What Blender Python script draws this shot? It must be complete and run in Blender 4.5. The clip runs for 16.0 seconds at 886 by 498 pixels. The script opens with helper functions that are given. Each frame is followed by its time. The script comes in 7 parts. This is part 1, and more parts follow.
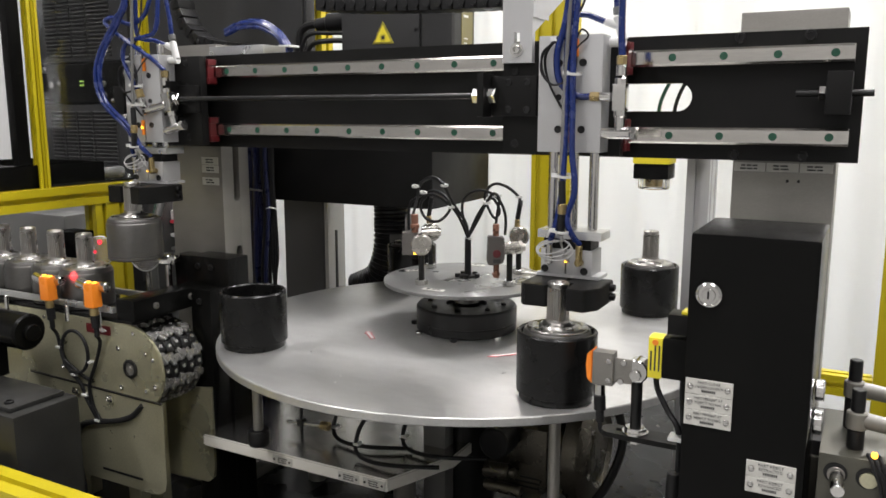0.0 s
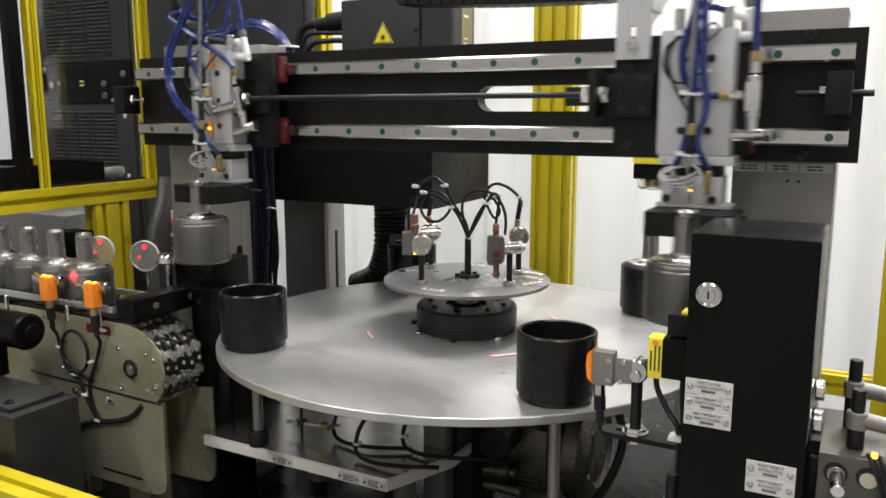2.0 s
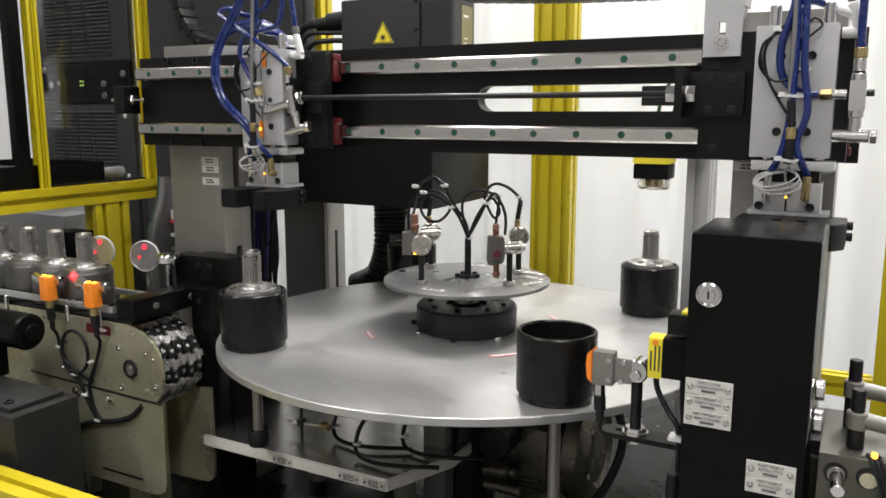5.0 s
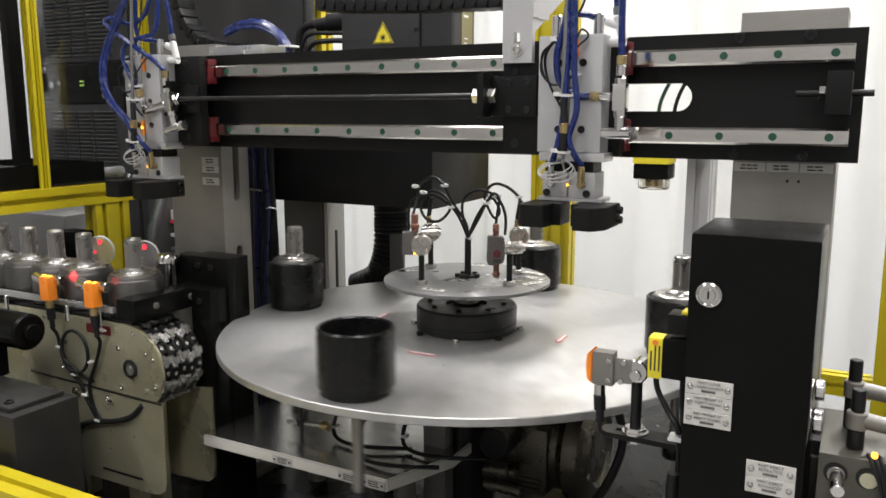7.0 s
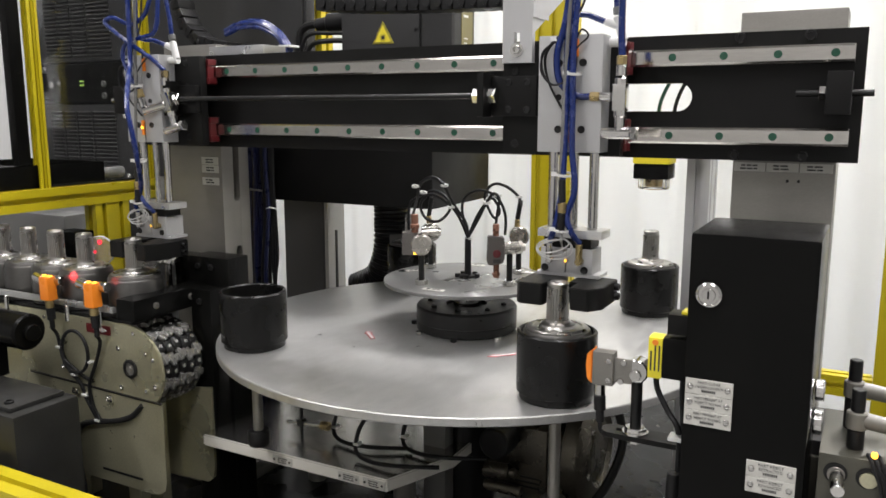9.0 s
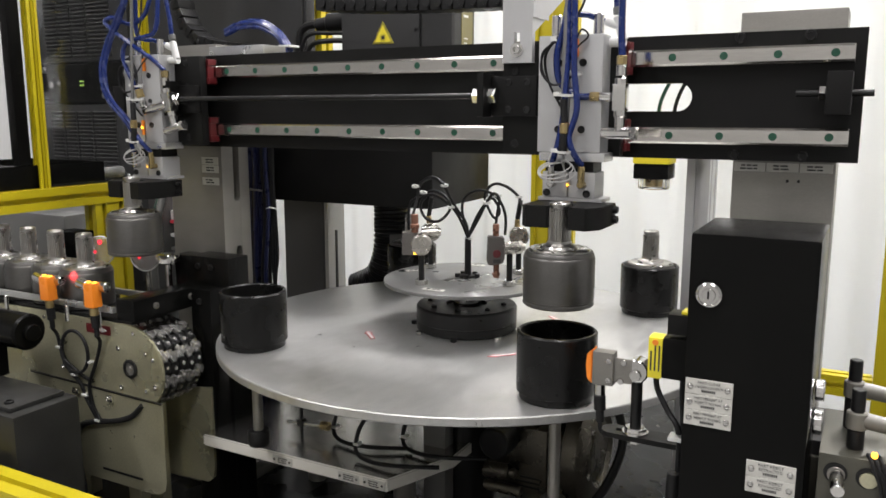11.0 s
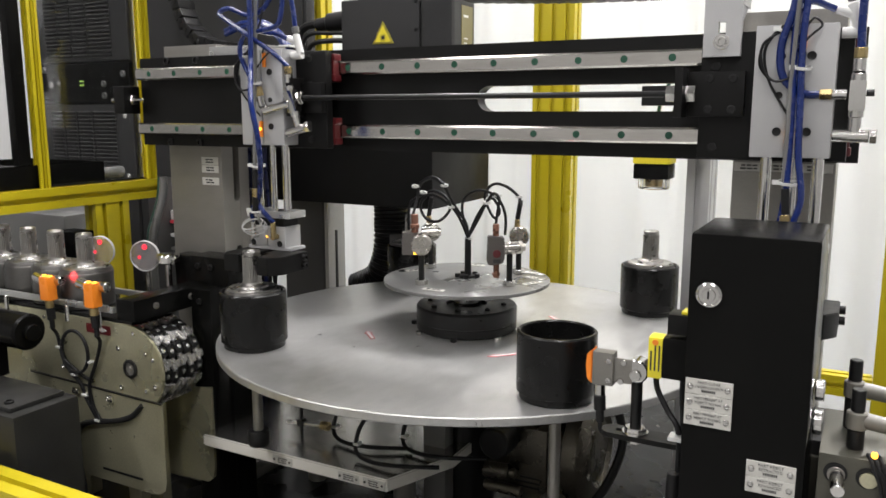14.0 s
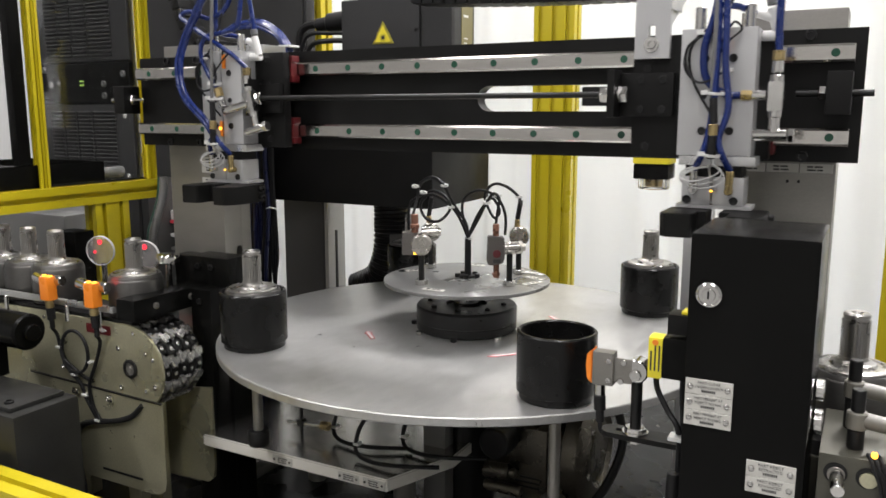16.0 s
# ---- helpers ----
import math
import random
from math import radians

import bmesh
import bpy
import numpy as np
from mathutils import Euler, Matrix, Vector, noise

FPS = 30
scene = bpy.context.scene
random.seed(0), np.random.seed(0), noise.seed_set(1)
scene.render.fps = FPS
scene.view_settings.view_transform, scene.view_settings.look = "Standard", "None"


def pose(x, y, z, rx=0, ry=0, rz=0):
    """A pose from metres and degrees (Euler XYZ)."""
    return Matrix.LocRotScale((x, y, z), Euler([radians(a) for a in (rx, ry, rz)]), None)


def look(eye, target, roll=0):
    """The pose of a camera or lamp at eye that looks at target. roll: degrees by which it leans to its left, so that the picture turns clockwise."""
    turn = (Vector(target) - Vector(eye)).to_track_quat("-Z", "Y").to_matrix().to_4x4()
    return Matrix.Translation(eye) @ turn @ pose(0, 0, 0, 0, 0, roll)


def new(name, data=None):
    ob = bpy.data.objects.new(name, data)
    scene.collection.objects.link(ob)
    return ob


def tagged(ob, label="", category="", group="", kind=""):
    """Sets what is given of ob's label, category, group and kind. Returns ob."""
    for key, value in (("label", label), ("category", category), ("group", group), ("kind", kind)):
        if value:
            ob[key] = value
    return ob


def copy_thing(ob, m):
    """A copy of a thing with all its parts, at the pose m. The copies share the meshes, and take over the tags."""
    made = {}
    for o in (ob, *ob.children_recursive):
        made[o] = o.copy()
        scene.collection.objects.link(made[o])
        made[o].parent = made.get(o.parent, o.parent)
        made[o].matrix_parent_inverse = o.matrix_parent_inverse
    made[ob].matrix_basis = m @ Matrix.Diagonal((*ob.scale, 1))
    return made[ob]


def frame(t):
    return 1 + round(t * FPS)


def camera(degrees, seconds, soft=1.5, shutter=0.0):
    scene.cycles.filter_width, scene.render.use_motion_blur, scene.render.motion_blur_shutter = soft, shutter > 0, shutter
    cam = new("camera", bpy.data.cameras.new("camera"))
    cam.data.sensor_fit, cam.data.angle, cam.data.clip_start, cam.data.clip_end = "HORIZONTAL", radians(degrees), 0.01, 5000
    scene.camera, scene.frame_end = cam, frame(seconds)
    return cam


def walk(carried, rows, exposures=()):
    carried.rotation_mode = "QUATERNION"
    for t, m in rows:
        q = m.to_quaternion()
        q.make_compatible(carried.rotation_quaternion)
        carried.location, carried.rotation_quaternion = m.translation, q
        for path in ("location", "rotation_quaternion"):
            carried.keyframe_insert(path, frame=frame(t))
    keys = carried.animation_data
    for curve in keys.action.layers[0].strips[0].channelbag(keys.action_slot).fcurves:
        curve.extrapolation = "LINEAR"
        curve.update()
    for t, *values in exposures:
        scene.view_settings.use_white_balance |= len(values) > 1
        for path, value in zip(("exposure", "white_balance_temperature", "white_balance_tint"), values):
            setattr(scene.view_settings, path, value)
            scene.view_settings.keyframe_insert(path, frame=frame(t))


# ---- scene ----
cam = camera(58.0, 16.0, soft=1.6, shutter=0.5)
EYE = (0.5693, -1.1503, 0.3507)
AIM = (0.1055, -0.2805, 0.1822)
walk(cam, [(0.0, look(EYE, AIM, 0.0)), (16.0, look(EYE, AIM, 0.0))], exposures=[(0.0, 0.38), (16.0, 0.38)])

# the top of the rotary dial is z = 0, its axis x = y = 0; the hall floor is FLOOR
FLOOR = -0.95
CEIL = 2.6

# ---- light ----
world = bpy.data.worlds.new("world")
scene.world = world
world.use_nodes = True
world.node_tree.nodes["Background"].inputs[0].default_value = (0.75, 0.85, 1.0, 1)
world.node_tree.nodes["Background"].inputs[1].default_value = 0.05


def ceiling_lamp(x, y, watts, sx=0.35, sy=2.2, turn=0):
    data = bpy.data.lights.new("ceiling_tube_light", "AREA")
    data.shape, data.size, data.size_y, data.energy = "RECTANGLE", sx, sy, watts
    data.color = (1.0, 0.97, 0.975)
    ob = new("ceiling_tube_light", data)
    ob.matrix_world = pose(x, y, CEIL - 0.06, 0, 0, turn)
    return ob


LAMPS = [(-0.9, -0.2, 22), (0.9, -0.2, 44), (0.9, 1.9, 185), (-1.0, 1.9, 185), (0.9, -2.4, 42), (-1.5, -2.4, 46)]
for lx, ly, lw in LAMPS:
    ceiling_lamp(lx, ly, lw)


# ---- materials ----
def mat(name, base, rough=0.5, metal=0.0, var=0.12, scale=40.0, fine=600.0, bump=0.05, rvar=0.12, stretch=(1, 1, 1), coat=0.0, spec=0.5):
    m = bpy.data.materials.new(name)
    m.use_nodes = True
    nt = m.node_tree
    b = nt.nodes["Principled BSDF"]
    co = nt.nodes.new("ShaderNodeTexCoord")
    mp = nt.nodes.new("ShaderNodeMapping")
    mp.inputs["Scale"].default_value = stretch
    nt.links.new(co.outputs["Object"], mp.inputs["Vector"])
    n1 = nt.nodes.new("ShaderNodeTexNoise")
    n1.inputs["Scale"].default_value, n1.inputs["Detail"].default_value = scale, 5
    n2 = nt.nodes.new("ShaderNodeTexNoise")
    n2.inputs["Scale"].default_value, n2.inputs["Detail"].default_value = fine, 3
    nt.links.new(mp.outputs[0], n1.inputs["Vector"])
    nt.links.new(mp.outputs[0], n2.inputs["Vector"])
    add = nt.nodes.new("ShaderNodeMath")
    add.operation = "MULTIPLY_ADD"
    add.inputs[1].default_value = 0.6
    nt.links.new(n1.outputs["Fac"], add.inputs[0])
    half = nt.nodes.new("ShaderNodeMath")
    half.operation = "MULTIPLY"
    half.inputs[1].default_value = 0.4
    nt.links.new(n2.outputs["Fac"], half.inputs[0])
    nt.links.new(half.outputs[0], add.inputs[2])
    ramp = nt.nodes.new("ShaderNodeValToRGB")
    ramp.color_ramp.elements[0].position, ramp.color_ramp.elements[1].position = 0.3, 0.7
    ramp.color_ramp.elements[0].color = (*[max(0.0, v * (1 - var)) for v in base], 1)
    ramp.color_ramp.elements[1].color = (*[min(1.0, v * (1 + var)) for v in base], 1)
    nt.links.new(add.outputs[0], ramp.inputs[0])
    nt.links.new(ramp.outputs[0], b.inputs["Base Color"])
    rr = nt.nodes.new("ShaderNodeMapRange")
    rr.inputs["From Min"].default_value, rr.inputs["From Max"].default_value = 0.3, 0.7
    rr.inputs["To Min"].default_value = max(0.02, rough - rvar)
    rr.inputs["To Max"].default_value = min(1.0, rough + rvar)
    nt.links.new(n1.outputs["Fac"], rr.inputs["Value"])
    nt.links.new(rr.outputs[0], b.inputs["Roughness"])
    b.inputs["Metallic"].default_value = metal
    b.inputs["Coat Weight"].default_value = coat
    b.inputs["Specular IOR Level"].default_value = spec
    if bump:
        bp = nt.nodes.new("ShaderNodeBump")
        bp.inputs["Strength"].default_value, bp.inputs["Distance"].default_value = bump, 0.002
        nt.links.new(n2.outputs["Fac"], bp.inputs["Height"])
        nt.links.new(bp.outputs[0], b.inputs["Normal"])
    return m


def glow(name, col, strength):
    m = mat(name, col, 0.3, 0, 0.02)
    b = m.node_tree.nodes["Principled BSDF"]
    b.inputs["Emission Color"].default_value = (*col, 1)
    b.inputs["Emission Strength"].default_value = strength
    return m


def clear(name, col=(1, 1, 1), rough=0.03, ior=1.45):
    m = bpy.data.materials.new(name)
    m.use_nodes = True
    b = m.node_tree.nodes["Principled BSDF"]
    b.inputs["Base Color"].default_value = (*col, 1)
    b.inputs["Transmission Weight"].default_value, b.inputs["Roughness"].default_value, b.inputs["IOR"].default_value = 1.0, rough, ior
    return m


DIAL_ALU = mat("ground_aluminium", (0.43, 0.43, 0.417), 0.36, 0.7, 0.14, 26, 300, 0.24, 0.055, (1, 2.6, 1))
PLATE_ALU = mat("ground_plate_aluminium", (0.58, 0.57, 0.54), 0.23, 0.95, 0.05, 30, 320, 0.02, 0.04)
PLATE_EDGE = mat("milled_plate_edge", (0.74, 0.72, 0.66), 0.45, 0.1, 0.05, 30, 320, 0.03, 0.05)
RAIL = mat("ground_rail_steel", (0.55, 0.53, 0.50), 0.15, 1.0, 0.14, 30, 500, 0.02, 0.07, (0.12, 1, 1))
SENSOR_GREY = mat("brown_grey_housing", (0.10, 0.092, 0.085), 0.4, 0.2, 0.12, 20, 400, 0.04)
RING_ALU = mat("matt_plate", (0.16, 0.16, 0.155), 0.30, 0.35, 0.12, 18, 320, 0.03, 0.05, spec=0.35)
# aluminium darkened for block and outfeed: the shade there is in the colour
SHADED_ALU = mat("shaded_aluminium", (0.075, 0.073, 0.058), 0.42, 0.4, 0.12, 18, 320, 0.05, 0.08)
ALU = mat("machined_aluminium", (0.60, 0.60, 0.59), 0.34, 0.85, 0.08, 25, 500, 0.04)
ANOD = mat("clear_anodised_aluminium", (0.43, 0.43, 0.43), 0.42, 0.35, 0.05, 30, 700, 0.03)
STEEL = mat("polished_steel", (0.62, 0.61, 0.59), 0.17, 1.0, 0.08, 18, 500, 0.02, 0.07)
GREYSTEEL = mat("ground_tool_steel", (0.24, 0.23, 0.21), 0.40, 0.6, 0.12, 14, 400, 0.04, 0.1, (1, 1, 3))
PART_STEEL = mat("machined_part_steel", (0.125, 0.121, 0.115), 0.38, 0.85, 0.15, 40, 500, 0.05, 0.1, (1, 1, 2))
STEM_STEEL = mat("bright_part_steel", (0.42, 0.41, 0.39), 0.30, 1.0, 0.08, 60, 500, 0.03, 0.06)
OXIDE = mat("black_oxide_steel", (0.010, 0.010, 0.010), 0.34, 0.0, 0.3, 25, 400, 0.05, 0.08, spec=0.27)
BLACK_ANOD = mat("black_anodised_aluminium", (0.0065, 0.0064, 0.0062), 0.40, 0.0, 0.3, 18, 500, 0.04, 0.1, spec=0.18)
BLACK_PAINT = mat("black_powder_coat", (0.0045, 0.0045, 0.0042), 0.24, 0.0, 0.15, 14, 1400, 0.02, 0.03, spec=0.10)
CUP_BLACK = mat("black_acetal_cup", (0.006, 0.006, 0.0058), 0.27, 0.0, 0.25, 30, 300, 0.03, 0.05, spec=0.28)
RUBBER = mat("black_cable_sheath", (0.010, 0.010, 0.0105), 0.42, 0, 0.2, 60, 500, 0.05, spec=0.25)
BLUE = mat("blue_air_hose", (0.007, 0.019, 0.11), 0.25, 0, 0.12, 60, 400, 0.02)
YELLOW = mat("yellow_extrusion", (0.47, 0.385, 0.010), 0.38, 0.05, 0.08, 12, 300, 0.03)
YELLOW_PL = mat("yellow_plastic", (0.78, 0.66, 0.03), 0.42, 0, 0.06, 40, 400, 0.02)
ORANGE = mat("orange_plastic", (0.88, 0.25, 0.02), 0.36, 0, 0.06, 40, 400, 0.02)
RED = mat("red_plastic", (0.085, 0.006, 0.008), 0.4, 0, 0.15, 40, 400, 0.02)
RED_STICK = mat("red_sticker", (0.55, 0.03, 0.05), 0.4, 0, 0.1, 40, 400, 0.02)
PALE_LEAD = mat("pale_lead", (0.42, 0.42, 0.41), 0.4, 0, 0.06, 40, 400, 0.02)
BEIGE_PL = mat("beige_plastic", (0.15, 0.143, 0.12), 0.4, 0, 0.06, 40, 400, 0.02)
GREEN = mat("green_cap", (0.006, 0.055, 0.030), 0.4, 0, 0.15, 80, 400, 0.02)
WHITE_PL = mat("white_plastic", (0.62, 0.62, 0.60), 0.4, 0, 0.04, 40, 400, 0.02)
PLATE_WHITE = mat("engraved_white_plate", (0.54, 0.53, 0.49), 0.45, 0, 0.05, 60, 500, 0.02)
INK = mat("engraved_black_text", (0.03, 0.03, 0.03), 0.6, 0, 0.05)
OLIVE = mat("zinc_plated_steel", (0.52, 0.50, 0.35), 0.33, 0.7, 0.20, 9, 300, 0.05, 0.12)
CHAIN = mat("worn_chain_steel", (0.50, 0.49, 0.47), 0.26, 0.8, 0.2, 60, 500, 0.05)
NICKEL = mat("nickel_plated_zinc", (0.46, 0.44, 0.40), 0.24, 0.9, 0.15, 40, 400, 0.04)
COPPER = mat("copper_coloured_plug", (0.24, 0.12, 0.085), 0.3, 0.7, 0.15, 60, 400, 0.03)
BENCH_BLACK = mat("worn_black_bench_paint", (0.009, 0.009, 0.0088), 0.30, 0.0, 0.35, 9, 300, 0.05, 0.08, spec=0.16)
BRASS = mat("brass", (0.40, 0.31, 0.15), 0.30, 0.9, 0.15)
CURTAIN = mat("white_vinyl_curtain", (0.86, 0.87, 0.87), 0.5, 0, 0.02, 3, 200, 0.02)
def translucent(m, fac):
    nt = m.node_tree
    out, b = nt.nodes["Material Output"], nt.nodes["Principled BSDF"]
    tr = nt.nodes.new("ShaderNodeBsdfTranslucent")
    tr.inputs["Color"].default_value = (0.88, 0.89, 0.88, 1)
    mix = nt.nodes.new("ShaderNodeMixShader")
    mix.inputs[0].default_value = fac
    nt.links.new(b.outputs[0], mix.inputs[1])
    nt.links.new(tr.outputs[0], mix.inputs[2])
    nt.links.new(mix.outputs[0], out.inputs["Surface"])


translucent(CURTAIN, 0.5)


def scuffed(m, scale, stretch, lo, hi, rough, dirt):
    """Wear on a metal: polished rubs where one noise peaks, dull stains where another does, and fine crossing scratches."""
    nt = m.node_tree
    b = nt.nodes["Principled BSDF"]
    co = nt.nodes.new("ShaderNodeTexCoord")
    mp = nt.nodes.new("ShaderNodeMapping")
    mp.inputs["Scale"].default_value = stretch
    nt.links.new(co.outputs["Object"], mp.inputs["Vector"])

    def blot(sc, a, z, detail, vec):
        n = nt.nodes.new("ShaderNodeTexNoise")
        n.inputs["Scale"].default_value, n.inputs["Detail"].default_value, n.inputs["Roughness"].default_value = sc, detail, 0.62
        nt.links.new(vec, n.inputs["Vector"])
        r = nt.nodes.new("ShaderNodeMapRange")
        r.inputs["From Min"].default_value, r.inputs["From Max"].default_value = a, z
        nt.links.new(n.outputs["Fac"], r.inputs["Value"])
        return r.outputs[0]
    rub = blot(scale, lo, hi, 8, mp.outputs[0])
    stain = blot(scale * 0.45, 0.54, 0.70, 10, co.outputs["Object"])
    old_r = b.inputs["Roughness"].links[0].from_socket
    mr = nt.nodes.new("ShaderNodeMix")
    nt.links.new(rub, mr.inputs[0])
    nt.links.new(old_r, mr.inputs[2])
    mr.inputs[3].default_value = rough
    nt.links.new(mr.outputs[0], b.inputs["Roughness"])
    old_c = b.inputs["Base Color"].links[0].from_socket
    mc = nt.nodes.new("ShaderNodeMix")
    mc.data_type = "RGBA"
    mc.blend_type = "MULTIPLY"
    nt.links.new(stain, mc.inputs[0])
    nt.links.new(old_c, mc.inputs[6])
    mc.inputs[7].default_value = (*dirt, 1)
    nt.links.new(mc.outputs[2], b.inputs["Base Color"])


scuffed(DIAL_ALU, 9.0, (1, 1.5, 1), 0.48, 0.80, 0.25, (0.80, 0.79, 0.76))
scuffed(DIAL_ALU, 26.0, (0.8, 1.3, 1), 0.58, 0.86, 0.22, (0.97, 0.97, 0.96))
scuffed(OLIVE, 9.0, (1, 1, 1), 0.5, 0.7, 0.2, (0.8, 0.78, 0.7))
# for the unseen south wall: paler, so front-facing metal has brightness to reflect
WALL_BOUNCE = mat("pale_bounce_wall", (0.34, 0.34, 0.33), 0.7, 0, 0.04, 2, 120, 0.05)
WALL = mat("grey_hall_wall", (0.24, 0.24, 0.235), 0.7, 0, 0.04, 2, 120, 0.05)
CONCRETE = mat("grey_sealed_concrete", (0.30, 0.30, 0.29), 0.45, 0, 0.12, 2, 90, 0.06)
LOUVRE = mat("dark_louvre_sheet", (0.055, 0.055, 0.055), 0.4, 0.2, 0.15, 20, 400, 0.04)
OLIVE_LABEL = mat("olive_print_panel", (0.16, 0.14, 0.05), 0.4, 0, 0.1, 30, 400, 0.02)
DARK = mat("dark_grey_enclosure", (0.028, 0.028, 0.028), 0.48, 0, 0.18, 10, 600, 0.06, spec=0.22)
GREYPL = mat("grey_housing", (0.14, 0.14, 0.135), 0.45, 0.1, 0.12, 20, 400, 0.05)
MID_GREY = mat("mid_grey_plastic", (0.11, 0.11, 0.105), 0.45, 0.0, 0.1, 20, 400, 0.04)
COLUMN_GREY = mat("dark_grey_column", (0.045, 0.044, 0.043), 0.45, 0.1, 0.2, 8, 400, 0.05)
GUIDE_GREY = mat("pale_guide_way", (0.30, 0.295, 0.28), 0.4, 0.3, 0.12, 8, 300, 0.04)
GLASS = clear("clear_polycarbonate", (0.97, 0.98, 0.98))
CLEAR_PL = clear("clear_plastic", (0.95, 0.95, 0.95), 0.12)
LED_AMBER = glow("amber_led", (1.0, 0.45, 0.03), 4.0)
LED_GREEN = glow("green_led", (0.55, 0.85, 0.15), 0.7)


# ---- mesh helpers ----
def box(bm, x0, x1, y0, y1, z0, z1, bev=0.0, seg=2):
    t = bmesh.new()
    bmesh.ops.create_cube(t, size=1.0)
    for v in t.verts:
        v.co = Vector((x0 + (v.co.x + 0.5) * (x1 - x0), y0 + (v.co.y + 0.5) * (y1 - y0), z0 + (v.co.z + 0.5) * (z1 - z0)))
    if bev:
        bmesh.ops.bevel(t, geom=list(t.edges), offset=bev, segments=seg, affect="EDGES", profile=0.7)
    return join(bm, t)


def join(bm, t, m=None):
    if m is not None:
        t.transform(m)
    me = bpy.data.meshes.new("tmp")
    t.to_mesh(me)
    t.free()
    bm.from_mesh(me)
    bpy.data.meshes.remove(me)
    return bm


def lathe(bm, prof, seg=40, m=None, wave=None):
    """Turn a profile of (r, z) about z; a closed solid when it starts and ends at r = 0."""
    t = bmesh.new()
    rings = []
    for r, z in prof:
        if r < 1e-6:
            rings.append([t.verts.new((0, 0, z))])
        else:
            rings.append([t.verts.new((r * math.cos(2 * math.pi * i / seg), r * math.sin(2 * math.pi * i / seg), z)) for i in range(seg)])
    for a, b in zip(rings, rings[1:]):
        for i in range(seg):
            j = (i + 1) % seg
            if len(a) == 1 and len(b) == 1:
                continue
            if len(a) == 1:
                t.faces.new((a[0], b[i], b[j]))
            elif len(b) == 1:
                t.faces.new((a[i], a[j], b[0]))
            else:
                t.faces.new((a[i], a[j], b[j], b[i]))
    bmesh.ops.recalc_face_normals(t, faces=list(t.faces))
    return join(bm, t, m)


def rod(bm, p0, p1, r, seg=20, bev=0.0):
    p0, p1 = Vector(p0), Vector(p1)
    d = p1 - p0
    h = d.length
    b = bev or min(r, h) * 0.12
    m = Matrix.Translation(p0) @ d.to_track_quat("Z", "Y").to_matrix().to_4x4()
    return lathe(bm, [(0, 0), (r - b, 0), (r, b), (r, h - b), (r - b, h), (0, h)], seg, m)


def hexnut(bm, p0, p1, r):
    return rod(bm, p0, p1, r, 6, r * 0.08)


def sock(bm, p, d, r=0.005, h=0.004):
    """A socket-head cap screw whose head stands out of p along d."""
    d = Vector(d).normalized()
    m = Matrix.Translation(p) @ d.to_track_quat("Z", "Y").to_matrix().to_4x4()
    k = r * 0.55
    return lathe(bm, [(0, h * 0.35), (k, h * 0.35), (k, h), (r * 0.88, h), (r, h * 0.85), (r, 0), (0, 0)], 14, m)


def sweep(bm, pts, r, seg=8, n=10, rib=0.0):
    """A round hose or cable through pts, smoothed."""
    P = [Vector(p) for p in pts]
    Q = []
    for i in range(len(P) - 1):
        a, b, c, d = P[max(i - 1, 0)], P[i], P[i + 1], P[min(i + 2, len(P) - 1)]
        for k in range(n):
            u = k / n
            Q.append(0.5 * (2 * b + (c - a) * u + (2 * a - 5 * b + 4 * c - d) * u * u + (3 * b - a - 3 * c + d) * u ** 3))
    Q.append(P[-1])
    t = bmesh.new()
    rings, side = [], None
    for i, q in enumerate(Q):
        tan = (Q[min(i + 1, len(Q) - 1)] - Q[max(i - 1, 0)]).normalized()
        if side is None:
            side = tan.orthogonal().normalized()
        side = (side - tan * side.dot(tan)).normalized()
        up = tan.cross(side)
        q_r = r * (1 - rib * (i % 4 > 1))
        rings.append([t.verts.new(q + q_r * (math.cos(2 * math.pi * k / seg) * side + math.sin(2 * math.pi * k / seg) * up)) for k in range(seg)])
    for a, b in zip(rings, rings[1:]):
        for k in range(seg):
            t.faces.new((a[k], a[(k + 1) % seg], b[(k + 1) % seg], b[k]))
    t.faces.new(rings[0][::-1])
    t.faces.new(rings[-1])
    return join(bm, t)


def prism(bm, poly, y0, y1, axis="y", bev=0.0):
    """A plate: poly of (u, v) swept along an axis; y: (u, v) = (x, z); z: (x, y); x: (y, z)."""
    t = bmesh.new()

    def at(u, v, w):
        return {"y": (u, w, v), "z": (u, v, w), "x": (w, u, v)}[axis]
    a = [t.verts.new(at(u, v, y0)) for u, v in poly]
    b = [t.verts.new(at(u, v, y1)) for u, v in poly]
    t.faces.new(a)
    t.faces.new(b[::-1])
    for i in range(len(poly)):
        j = (i + 1) % len(poly)
        t.faces.new((a[i], b[i], b[j], a[j]))
    bmesh.ops.recalc_face_normals(t, faces=list(t.faces))
    if bev:
        bmesh.ops.bevel(t, geom=[e for e in t.edges], offset=bev, segments=2, affect="EDGES", clamp_overlap=True)
    return join(bm, t)


def smooth(me, angle=35):
    for p in me.polygons:
        p.use_smooth = True
    me.set_sharp_from_angle(angle=radians(angle))


def part(name, bm, material, parent=None, label="", m=None):
    me = bpy.data.meshes.new(name)
    bmesh.ops.remove_doubles(bm, verts=list(bm.verts), dist=1e-6)
    bm.to_mesh(me)
    bm.free()
    smooth(me)
    me.materials.append(material)
    ob = new(name, me)
    if parent is not None:
        ob.parent = parent
    if m is not None:
        ob.matrix_basis = m
    if label:
        tagged(ob, label)
    return ob


